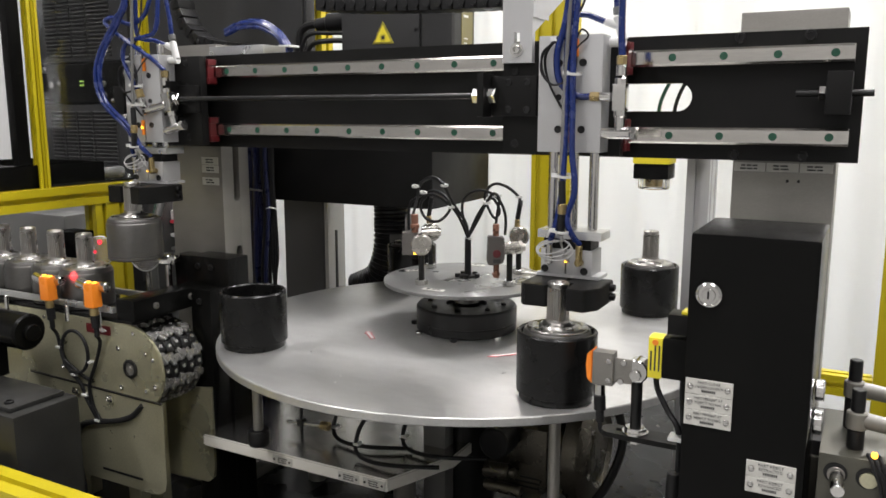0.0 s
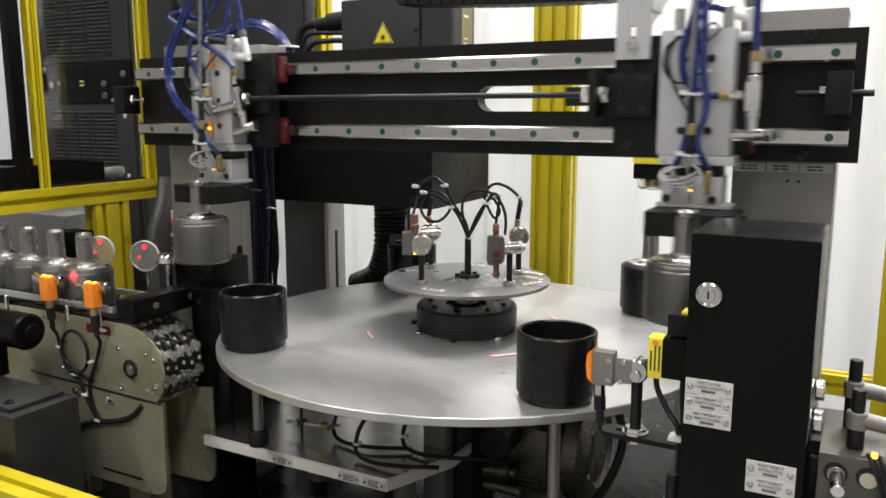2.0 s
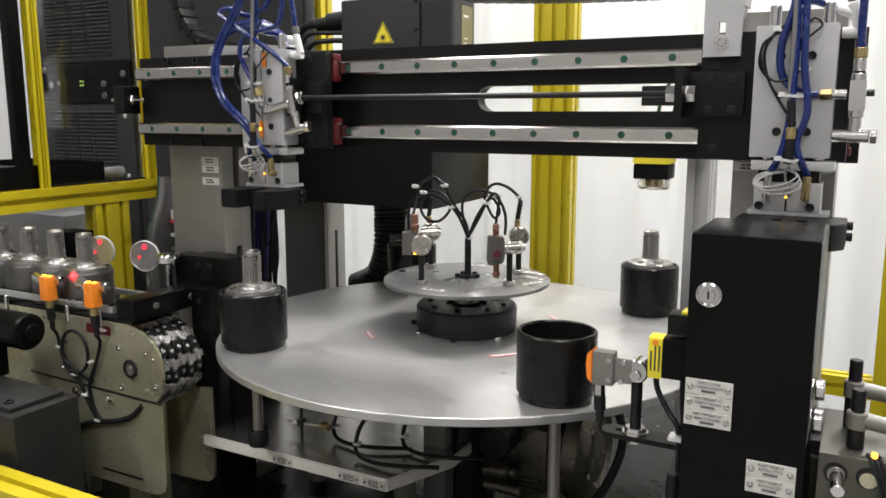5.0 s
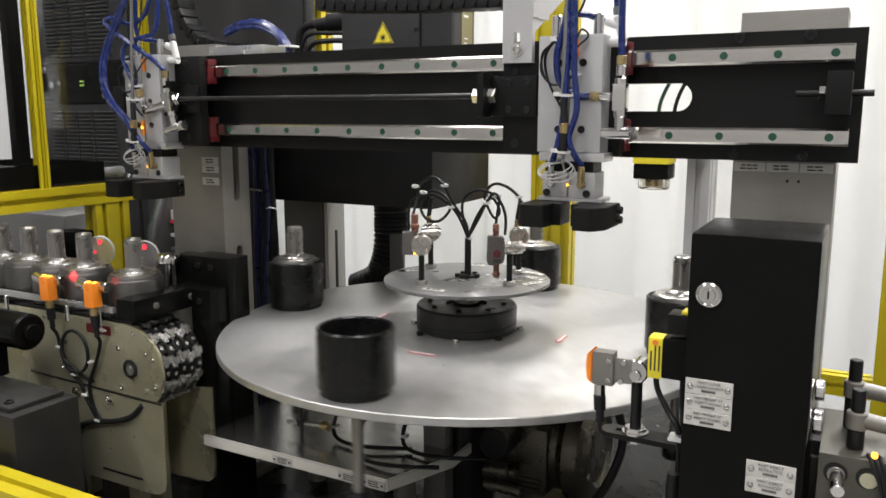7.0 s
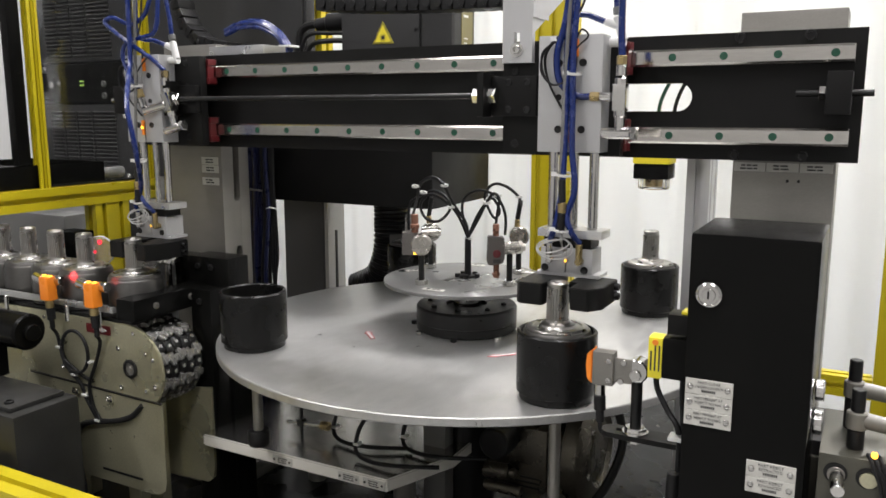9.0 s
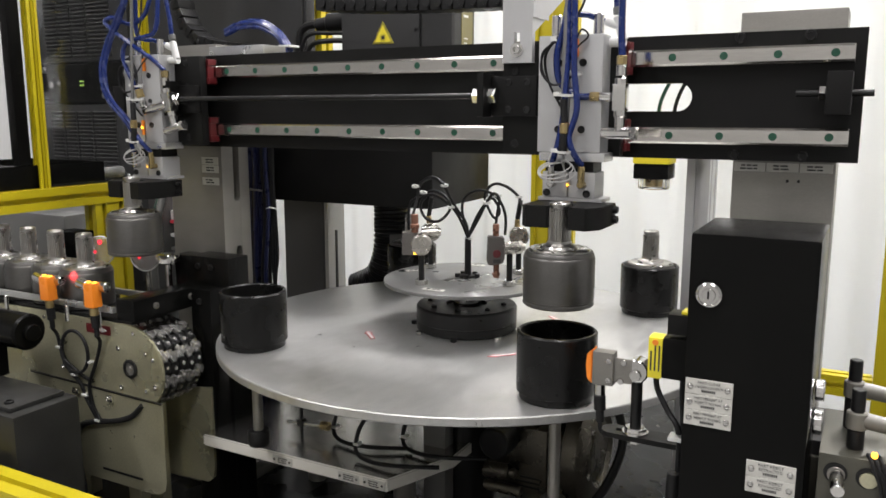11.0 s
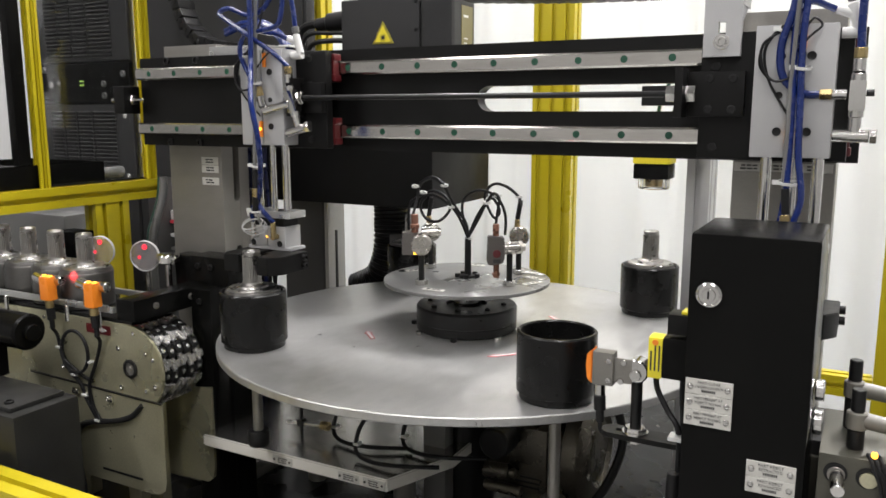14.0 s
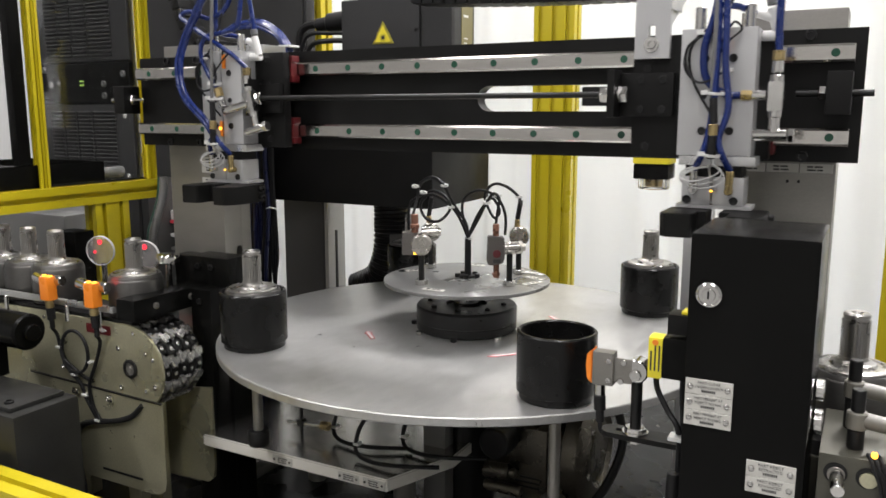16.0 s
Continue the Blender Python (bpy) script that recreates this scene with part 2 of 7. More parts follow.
def thing(name, label, category, at=(0, 0, 0), group="", kind=""):
    ob = new(name)
    ob.empty_display_size = 0.05
    ob.matrix_basis = Matrix.Translation(at)
    return tagged(ob, label, category, group, kind)


def B():
    return bmesh.new()


def ring_sector(cx, cz, r, a0, a1, n):
    return [(cx + r * math.cos(radians(a0 + (a1 - a0) * i / n)), cz + r * math.sin(radians(a0 + (a1 - a0) * i / n))) for i in range(n + 1)]


def bars(parent, x0, x1, z0, z1, y, lines, material, name="lettering_bar", axis="y"):
    """Unreadable print as plain bars, word by word."""
    bm = B()
    h = (z1 - z0) / (lines * 2 + 1)
    rnd = random.Random(int(abs(x0 * 1e4) + abs(z0 * 1e4)))
    for i in range(lines):
        zc = z1 - h * (2 * i + 1) - h
        x = x0 + (x1 - x0) * rnd.uniform(0.0, 0.12)
        end = x1 - (x1 - x0) * rnd.uniform(0.0, 0.15)
        while x < end - h:
            w = min(rnd.uniform(2, 5) * h, end - x)
            if axis == "y":
                box(bm, x, x + w, y - 0.0004, y + 0.001, zc, zc + h)
            else:
                box(bm, y - 0.001, y + 0.0004, x, x + w, zc, zc + h)
            x += w + h * 0.8
    return part(name, bm, material, parent)


# ---- hall ----
def hall():
    x0, x1, y0, y1 = -3.2, 2.6, -3.6, 2.6
    part_floor = B()
    box(part_floor, x0 - 0.1, x1 + 0.1, y0 - 0.1, y1 + 0.1, FLOOR - 0.1, FLOOR)
    tagged(part("floor", part_floor, CONCRETE), "grey sealed concrete floor of the machine hall", "floor", kind="structure")
    bm = B()
    box(bm, x0 - 0.1, x1 + 0.1, y0 - 0.1, y1 + 0.1, CEIL, CEIL + 0.1)
    tagged(part("ceiling", bm, WALL), "grey hall ceiling with tube lights", "ceiling", kind="structure")
    for nm, a in (("wall_north", (x0 - 0.1, x1 + 0.1, y1, y1 + 0.1)), ("wall_south", (x0 - 0.1, x1 + 0.1, y0 - 0.1, y0)),
                  ("wall_west", (x0 - 0.1, x0, y0, y1)), ("wall_east", (x1, x1 + 0.1, y0, y1))):
        bm = B()
        box(bm, *a, FLOOR, CEIL)
        # the south wall, never in view, gets the paler bounce colour
        tagged(part(nm, bm, WALL_BOUNCE if nm == "wall_south" else WALL), "plain painted hall wall", "wall", kind="structure")
    for lx, ly, lw in LAMPS:
        t = thing("ceiling_light", "white tube light fixture mounted on the ceiling", "lamp", (lx, ly, CEIL), "tube lights on the ceiling")
        bm = B()
        box(bm, -0.19, 0.19, -1.12, 1.12, -0.035, 0, 0.004)
        part("housing", bm, WHITE_PL, t)


hall()


def curtain():
    """White strip curtain hung behind the machine, with soft uneven folds."""
    bm = B()
    rnd = random.Random(3)
    n, x0, x1, z0, z1 = 420, -2.6, 2.2, FLOOR + 0.02, 1.35
    ph = [(rnd.uniform(20, 60), rnd.uniform(0, 6.3), rnd.uniform(0.003, 0.010)) for _ in range(7)]
    cols = []
    for i in range(n + 1):
        x = x0 + (x1 - x0) * i / n
        y = 1.05 + sum(a * math.sin(w * x + p) for w, p, a in ph)
        cols.append((x, y))
    for dy in (0, 0.003):
        lo = [bm.verts.new((x, y + dy, z0)) for x, y in cols]
        hi = [bm.verts.new((x + 0.004 * math.sin(9 * x), y + dy + 0.006 * math.sin(17 * x), z1)) for x, y in cols]
        for i in range(n):
            bm.faces.new((lo[i], lo[i + 1], hi[i + 1], hi[i]))
    return tagged(part("curtain", bm, CURTAIN), "white vinyl welding curtain hanging in soft folds", "curtain")


curtain()
bm = B()
rod(bm, (-2.7, 1.05, 1.37), (2.3, 1.05, 1.37), 0.015)
tagged(part("curtain_rail", bm, ANOD), "round aluminium rail that carries the white curtain", "rail")


def extrusion(name, p0, p1, w, d, material, label, up=(0, 0, 1), cat="frame profile", slots=(2, 1), group=""):
    """A slotted profile from p0 to p1, section w by d; grooves on all four faces."""
    p0, p1 = Vector(p0), Vector(p1)
    L = (p1 - p0).length
    cw, cd = slots
    g, gd = 0.010, 0.009

    def face(n, length):
        out = []
        for k in range(n):
            c = -length / 2 + length * (k + 0.5) / n
            out += [(c - g / 2, 0), (c - g / 2, -gd), (c + g / 2, -gd), (c + g / 2, 0)]
        return out
    poly = []
    for a, v in face(cw, w):
        poly.append((a, -d / 2 - v))
    poly_r = [(w / 2 + v, a) for a, v in face(cd, d)]
    top = [(-a, d / 2 + v) for a, v in face(cw, w)]
    left = [(-w / 2 - v, -a) for a, v in face(cd, d)]
    poly = [(-w / 2, -d / 2)] + poly + [(w / 2, -d / 2)] + poly_r + [(w / 2, d / 2)] + top + [(-w / 2, d / 2)] + left
    bm = B()
    prism(bm, poly, 0, L, "z")
    z = (p1 - p0).normalized()
    u = Vector(up) if abs(z.dot(Vector(up))) < 0.9 else Vector((0, 1, 0))
    x = u.cross(z).normalized() if abs(z.z) < 0.9 else Vector((1, 0, 0))
    y = z.cross(x)
    m = Matrix((x, y, z)).transposed().to_4x4()
    m.translation = p0
    return tagged(part(name, bm, material, m=m), label, cat, group)


# safety-guard frame
extrusion("guard_post", (-0.055, 0.55, FLOOR), (-0.055, 0.55, 1.3), 0.092, 0.046, YELLOW, "tall yellow slotted aluminium guard post behind the dial", group="yellow guard posts", slots=(3, 1))
extrusion("guard_post", (0.631, 0.55, FLOOR), (0.631, 0.55, 1.3), 0.05, 0.046, YELLOW, "tall yellow slotted aluminium guard post beside the curtain", group="yellow guard posts", slots=(1, 1))
extrusion("guard_rail", (0.0, 0.55, -0.176), (0.605, 0.55, -0.176), 0.040, 0.040, YELLOW, "yellow slotted guard rail across the back of the cell", slots=(1, 1), group="yellow guard rails")
extrusion("guard_post", (-0.664, 0.50, FLOOR), (-0.664, 0.50, 1.3), 0.062, 0.046, YELLOW, "yellow slotted guard post behind the laser housing", group="yellow guard posts", slots=(2, 1))
extrusion("guard_post", (-0.84, -0.151, 0.2062), (-0.84, -0.151, 1.3), 0.018, 0.021, YELLOW, "yellow slotted guard post by the control cabinet", group="yellow guard posts", slots=(1, 1))
extrusion("guard_post", (-0.84, 0.110, 0.2062), (-0.84, 0.110, 1.3), 0.020, 0.024, YELLOW, "yellow slotted guard post by the control cabinet", group="yellow guard posts", slots=(1, 1))
extrusion("guard_rail", (-0.84, -1.0, 0.186), (-0.84, 0.126, 0.186), 0.040, 0.040, YELLOW, "yellow slotted guard rail over the infeed conveyor", slots=(1, 1), group="yellow guard rails")
extrusion("guard_rail", (-1.1, -0.52, -0.175), (0.0, -0.52, -0.175), 0.05, 0.05, YELLOW, "bright yellow slotted guard rail low in front of the conveyor", slots=(1, 1), group="yellow guard rails")


# ---- machine base ----
def machine_base():
    t = thing("machine_bench", "welded steel machine bench with a dark tabletop", "bench", (0, 0, FLOOR))
    bm = B()
    box(bm, -1.4, 0.95, -0.55, 0.85, 0.52, 0.60, 0.004)
    part("bench_top", bm, BENCH_BLACK, t)
    for x in (-1.3, 0.85):
        for y in (-0.45, 0.75):
            bm = B()
            box(bm, x - 0.05, x + 0.05, y - 0.05, y + 0.05, 0, 0.52, 0.004)
            part("leg", bm, GREYPL, t)


machine_base()
BENCH = FLOOR + 0.60


def tooling_plate():
    t = thing("tooling_plate", "bright aluminium tooling plate under the dial on stand-offs", "plate", (0, 0, BENCH))
    h = -0.18 - BENCH
    bm = B()
    prism(bm, [(-0.380, -0.222), (-0.02, -0.222), (0.03, -0.10), (0.03, 0.32), (-0.387, 0.32), (-0.387, -0.214)], h - 0.020, h, "z", 0.002)
    pl = part("plate", bm, PLATE_ALU, t)
    pl.data.materials.append(PLATE_EDGE)
    for p in pl.data.polygons:
        p.material_index = 0 if abs(p.normal.z) > 0.9 else 1
    for x, y in ((-0.33, 0.02), (-0.33, 0.27), (0.0, 0.27), (-0.05, -0.12)):
        bm = B()
        rod(bm, (x, y, 0), (x, y, h - 0.02), 0.018)
        part("standoff", bm, GREYSTEEL, t)


tooling_plate()

# ---- rotary dial ----
RS, TH0 = 0.342, -44.53
DIAL = thing("rotary_dial", "large round ground-aluminium indexing dial with four black cup nests", "indexing table")
CUP_H = 0.0865


def station(k, turn=0.0):
    a = radians(TH0 - 90 * k + turn)
    return Vector((RS * math.cos(a), RS * math.sin(a), 0))


def dial():
    bm = B()
    lathe(bm, [(0, -0.012), (0.398, -0.012), (0.4, -0.0105), (0.4, -0.0015), (0.3988, 0), (0, 0)], 160)
    part("plate", bm, DIAL_ALU, DIAL)
    bm = B()
    lathe(bm, [(0, 0.0005), (0.080, 0.0005), (0.0825, 0.003), (0.0825, 0.014), (0.0815, 0.0145), (0.0815, 0.0155), (0.0825, 0.016), (0.0825, 0.038), (0.080, 0.0415), (0.034, 0.0415), (0.034, 0.036), (0, 0.036)], 64)
    hub = part("hub", bm, OXIDE, DIAL, "black oxide bolted hub ring")
    for i in range(8):
        a = 2 * math.pi * (i + 0.3) / 8
        bm = B()
        sock(bm, (0.062 * math.cos(a), 0.062 * math.sin(a), 0.0413), (0, 0, 1), 0.0045, 0.004)
        part("cap_screw", bm, OXIDE, hub)
        bm = B()
        q = (0.0895 * math.cos(a), 0.0895 * math.sin(a))
        rod(bm, (q[0], q[1], 0), (q[0], q[1], 0.006), 0.0055, 14)
        part("clamp_screw", bm, STEEL if i % 2 else OXIDE, hub)
    bm = B()
    lathe(bm, [(0, 0.036), (0.022, 0.036), (0.022, 0.056), (0.019, 0.058), (0.019, 0.0775), (0, 0.0775)], 32)
    part("spindle", bm, STEEL, DIAL, "bright steel spindle")
    for k in range(4):
        p = station(k)
        bm = B()
        R, r = 0.0497, 0.0445
        prof = [(0, 0.0004), (0.0455, 0.0004), (0.0462, 0.0012), (0.0462, 0.0085), (R - 0.0008, 0.0095), (R, 0.0105), (R, CUP_H - 0.0022), (R - 0.0018, CUP_H), (r + 0.0016, CUP_H), (r, CUP_H - 0.0018), (r, 0.0212), (0, 0.0212)]
        lathe(bm, prof, 72, Matrix.Translation(p))
        part("cup_nest", bm, CUP_BLACK, DIAL, "black turned cup nest")
        bm = B()
        rod(bm, p + Vector((0, 0, -0.150)), p + Vector((0, 0, -0.0125)), 0.0078, 24)
        gp = part("guide_post", bm, GREYSTEEL, DIAL, "grey steel guide post under the dial")
        bm = B()
        lathe(bm, [(0.0079, -0.0125), (0.018, -0.0125), (0.018, -0.024), (0.014, -0.027), (0.0079, -0.027), (0.0079, -0.0125)], 28, Matrix.Translation(p))
        part("collar", bm, OXIDE, gp, "black collar")
        bm = B()
        lathe(bm, [(0.0079, -0.136), (0.0150, -0.136), (0.0170, -0.139), (0.0170, -0.158), (0.0150, -0.161), (0, -0.161)], 28, Matrix.Translation(p))
        part("collar", bm, OXIDE, gp, "black collar")
        # arrow sticker: white on red, pointing the way the dial turns
        a = radians(TH0 - 90 * k)
        q = Matrix.Translation((0.163 * math.cos(a), 0.163 * math.sin(a), 0)) @ pose(0, 0, 0, 0, 0, math.degrees(a) - 90)
        for g, z, mt in ((0.0016, 0.0004, RED_STICK), (0.0, 0.0008, WHITE_PL)):
            L, w = 0.044 + g, 0.0024 + g
            bm = B()
            prism(bm, [(-L / 2, -w), (L / 2 - 0.012, -w), (L / 2 - 0.013, -w * 1.8), (L / 2 + g, 0), (L / 2 - 0.013, w * 1.8), (L / 2 - 0.012, w), (-L / 2, w)], z, z + 0.0004, "z")
            part("arrow_sticker", bm, mt, DIAL, "slim arrow sticker, white with red border", q)


dial()


def swarf():
    bm = B()
    rnd = random.Random(11)
    for i in range(12):
        a, r = radians(rnd.uniform(-150, -95)), rnd.uniform(0.17, 0.33)
        m = Matrix.Translation((r * math.cos(a), r * math.sin(a), 0.0006)) @ pose(0, 0, 0, rnd.uniform(0, 40), rnd.uniform(0, 40), rnd.uniform(0, 180))
        t = bmesh.new()
        bmesh.ops.create_cube(t, size=1.0)
        L = rnd.uniform(0.001, 0.004)
        bmesh.ops.scale(t, verts=list(t.verts), vec=(L, 0.0009, 0.0007))
        join(bm, t, m)
    o = part("swarf", bm, WHITE_PL, DIAL, "tiny bright metal chips")
    tagged(o, kind="stuff")


swarf()

# ---- parts carried by the machine ----
def workpiece_master():
    t = thing("splined_workpiece", "machined steel cylinder with a bright splined shaft", "workpiece", (0, 0, -5), "steel workpieces")
    bm = B()
    lathe(bm, [(0, 0.007), (0.0415, 0.007), (0.0435, 0.009), (0.0435, 0.012), (0.0425, 0.0125), (0.0425, 0.0145), (0.0435, 0.015), (0.0435, 0.0655), (0.0425, 0.0680), (0.0420, 0.0685), (0.0420, 0.0705), (0.0400, 0.0740), (0, 0.0740)], 64)
    part("body", bm, PART_STEEL, t)
    bm = B()
    lathe(bm, [(0, 0.0742), (0.0375, 0.0742), (0.0375, 0.0758), (0.0355, 0.0772), (0.0300, 0.0776), (0.0292, 0.0768), (0.0235, 0.0772), (0.0220, 0.0800), (0.0180, 0.0812), (0.0150, 0.0830), (0.0145, 0.0860), (0, 0.0860)], 56)
    part("shoulder", bm, STEM_STEEL, t, "bright turned shoulder")
    bm = B()
    n = 26
    poly = []
    for i in range(n):
        for f, r in ((0.0, 0.0122), (0.25, 0.0138), (0.6, 0.0138), (0.85, 0.0122)):
            a = 2 * math.pi * (i + f) / n
            poly.append((r * math.cos(a), r * math.sin(a)))
    prism(bm, poly, 0.0862, 0.1255, "z")
    lathe(bm, [(0, 0.1256), (0.0118, 0.1256), (0.0118, 0.1275), (0.0132, 0.1282), (0.0132, 0.1310), (0.0115, 0.1325), (0.006, 0.1325), (0.004, 0.129), (0, 0.129)], 28)
    part("splined_shaft", bm, STEM_STEEL, t, "bright splined shaft with end groove")
    return t


SEAT = 0.0145  # a workpiece origin, 7 mm under its bottom face, in a cup and on the conveyor
W_MASTER = workpiece_master()
NAMES = "abcdefghijklm"
WORK = {"b": W_MASTER}
for key in NAMES:
    if key != "b":
        WORK[key] = copy_thing(W_MASTER, pose(0, 0, -5))


# ---- gantry ----
def slot_poly(x0, x1, z0, z1, n=10):
    r, cz = (z1 - z0) / 2, (z0 + z1) / 2
    return ring_sector(x1 - r, cz, r, -90, 90, n) + ring_sector(x0 + r, cz, r, 90, 270, n)


def gantry_beam():
    t = thing("gantry_beam", "long black gantry beam with two bright linear rails", "gantry")
    y0, y1 = -0.114, -0.090
    x0, x1, z0, z1 = -0.597, 0.556, 0.293, 0.445
    bm = B()
    sx0, sx1, sz0, sz1 = 0.072, 0.367, 0.352, 0.387
    # plate around the slot: four bars and rounded inner corners
    box(bm, x0, x1, y0, y1, z0, sz0)
    box(bm, x0, x1, y0, y1, sz1, z1)
    r, cz = (sz1 - sz0) / 2, (sz0 + sz1) / 2
    prism(bm, [(x0, sz0)] + ring_sector(sx0 + r, cz, r, 270, 90, 12) + [(x0, sz1)], y0, y1)
    prism(bm, [(x1, sz1)] + ring_sector(sx1 - r, cz, r, 90, -90, 12) + [(x1, sz0)], y0, y1)
    part("beam_plate", bm, BLACK_ANOD, t)
    for zc in (0.4168, 0.3224):
        bm = B()
        w, ya, yb = 0.010, -0.1335, y0 - 0.0002
        prism(bm, [(ya, zc - w + 0.0026), (ya, zc + w - 0.0026), (ya + 0.0026, zc + w), (ya + 0.006, zc + w), (ya + 0.009, zc + w - 0.003), (ya + 0.012, zc + w), (yb, zc + w), (yb, zc - w), (ya + 0.012, zc - w), (ya + 0.009, zc - w + 0.003), (ya + 0.006, zc - w), (ya + 0.0026, zc - w)], -0.588, 0.545, "x")
        rail = part("linear_rail", bm, RAIL, t, "bright ground steel linear rail")
        for i in range(-8, 11):
            x = -0.075 + 0.06 * i
            bm = B()
            rod(bm, (x, ya + 0.002, zc), (x, ya - 0.0004, zc), 0.0047, 18, 0.0002)
            part("hole_cap", bm, GREEN, rail, "green plastic hole cap")
    # end stops with stop screws
    for x, s in ((0.532, -1), (-0.615, 1)):
        bm = B()
        box(bm, x - 0.013, x + 0.013, -0.150, -0.1142, 0.348, 0.396, 0.002)
        st = part("end_stop", bm, BLACK_ANOD, t, "black end stop block")
        bm = B()
        rod(bm, (x + s * 0.045, -0.134, 0.372), (x - s * 0.035, -0.134, 0.372), 0.004)
        part("stop_screw", bm, STEEL if s > 0 else OXIDE, st)
        bm = B()
        hexnut(bm, (x + s * 0.0135, -0.134, 0.372), (x + s * 0.021, -0.134, 0.372), 0.009)
        part("lock_nut", bm, STEEL, st)
    for x in (0.42, 0.497, -0.53, -0.46):
        for z in (0.439, 0.299):
            bm = B()
            sock(bm, (x, -0.1138, z), (0, -1, 0), 0.0065, 0.004)
            part("cap_screw", bm, OXIDE, t)


gantry_beam()


def column(x0, x1, zt, name_label, slots=()):
    t = thing("gantry_column", name_label, "column", (0, 0, BENCH), "gantry columns")
    bm = B()
    if slots:
        # front and back flanges joined by webs; the slots between the webs go right through
        box(bm, x0, x1, -0.074, -0.0445, 0.02, zt - BENCH, 0.002)
        box(bm, x0, x1, -0.0295, -0.004, 0.02, zt - BENCH, 0.002)
        r, cy = 0.0075, -0.037
        for (a, z0), (c, z1) in slots:
            lo = [(cy + r, z0 - BENCH), (cy - r, z0 - BENCH)] if not a else [(cy + r * math.cos(u), z0 - BENCH - r + r * math.sin(u)) for u in [math.pi * i / 10 for i in range(11)]]
            hi = [(cy - r, z1 - BENCH), (cy + r, z1 - BENCH)] if not c else [(cy - r * math.cos(u), z1 - BENCH + r - r * math.sin(u)) for u in [math.pi * i / 10 for i in range(11)]]
            if a:
                lo = [(cy + r, z0 - BENCH - r)] + lo[1:-1] + [(cy - r, z0 - BENCH - r)]
            if c:
                hi = [(cy - r, z1 - BENCH + r)] + hi[1:-1] + [(cy + r, z1 - BENCH + r)]
            prism(bm, lo + hi, x0 + 0.0005, x1 - 0.0005, "x")
    else:
        box(bm, x0, x1, -0.074, -0.004, 0.02, zt - BENCH, 0.002)
    part("post", bm, GREYSTEEL, t)
    bm = B()
    box(bm, x0 - 0.02, x1 + 0.02, -0.10, 0.03, 0, 0.02, 0.002)
    part("foot_plate", bm, GREYSTEEL, t)
    bm = B()
    box(bm, x0 + 0.005, x1 - 0.005, -0.0895, -0.0742, 0.31 - BENCH, zt - 0.03 - BENCH, 0.001)
    part("beam_mount", bm, ALU, t)
    return t


COL_L = column(-0.579, -0.452, 0.468, "tall ground-steel gantry column with small white labels and long slots", (((0, BENCH + 0.02), (0, 0.01)), ((1, 0.108), (1, 0.190)), ((0, 0.40), (0, 0.468))))
COL_R = column(0.414, 0.533, 0.472, "tall ground-steel gantry column behind the black cabinet")


# ---- black control box with key lock ----
def key_cabinet():
    t = thing("control_box", "tall black powder-coated box with key lock and label plates", "control box", (0, 0, BENCH))
    bm = B()
    box(bm, 0.434, 0.540, -0.430, -0.308, 0, 0.246 - BENCH, 0.004)
    part("housing", bm, BLACK_PAINT, t)
    lock = part("key_lock", lathe(B(), [(0, 0), (0.0112, 0), (0.0112, 0.003), (0.0092, 0.0042), (0.0088, 0.003), (0.006, 0.003), (0.0055, 0.0045), (0, 0.0045)], 36, Matrix.Translation((0.4525, -0.4302, 0.192 - BENCH)) @ pose(0, 0, 0, 90)), STEEL, t, "round chrome key lock")
    bm = B()
    box(bm, 0.4515, 0.4530, -0.4352, -0.4342, 0.1885 - BENCH, 0.1955 - BENCH)
    part("key_slot", bm, OXIDE, lock)
    return t


CABINET = key_cabinet()


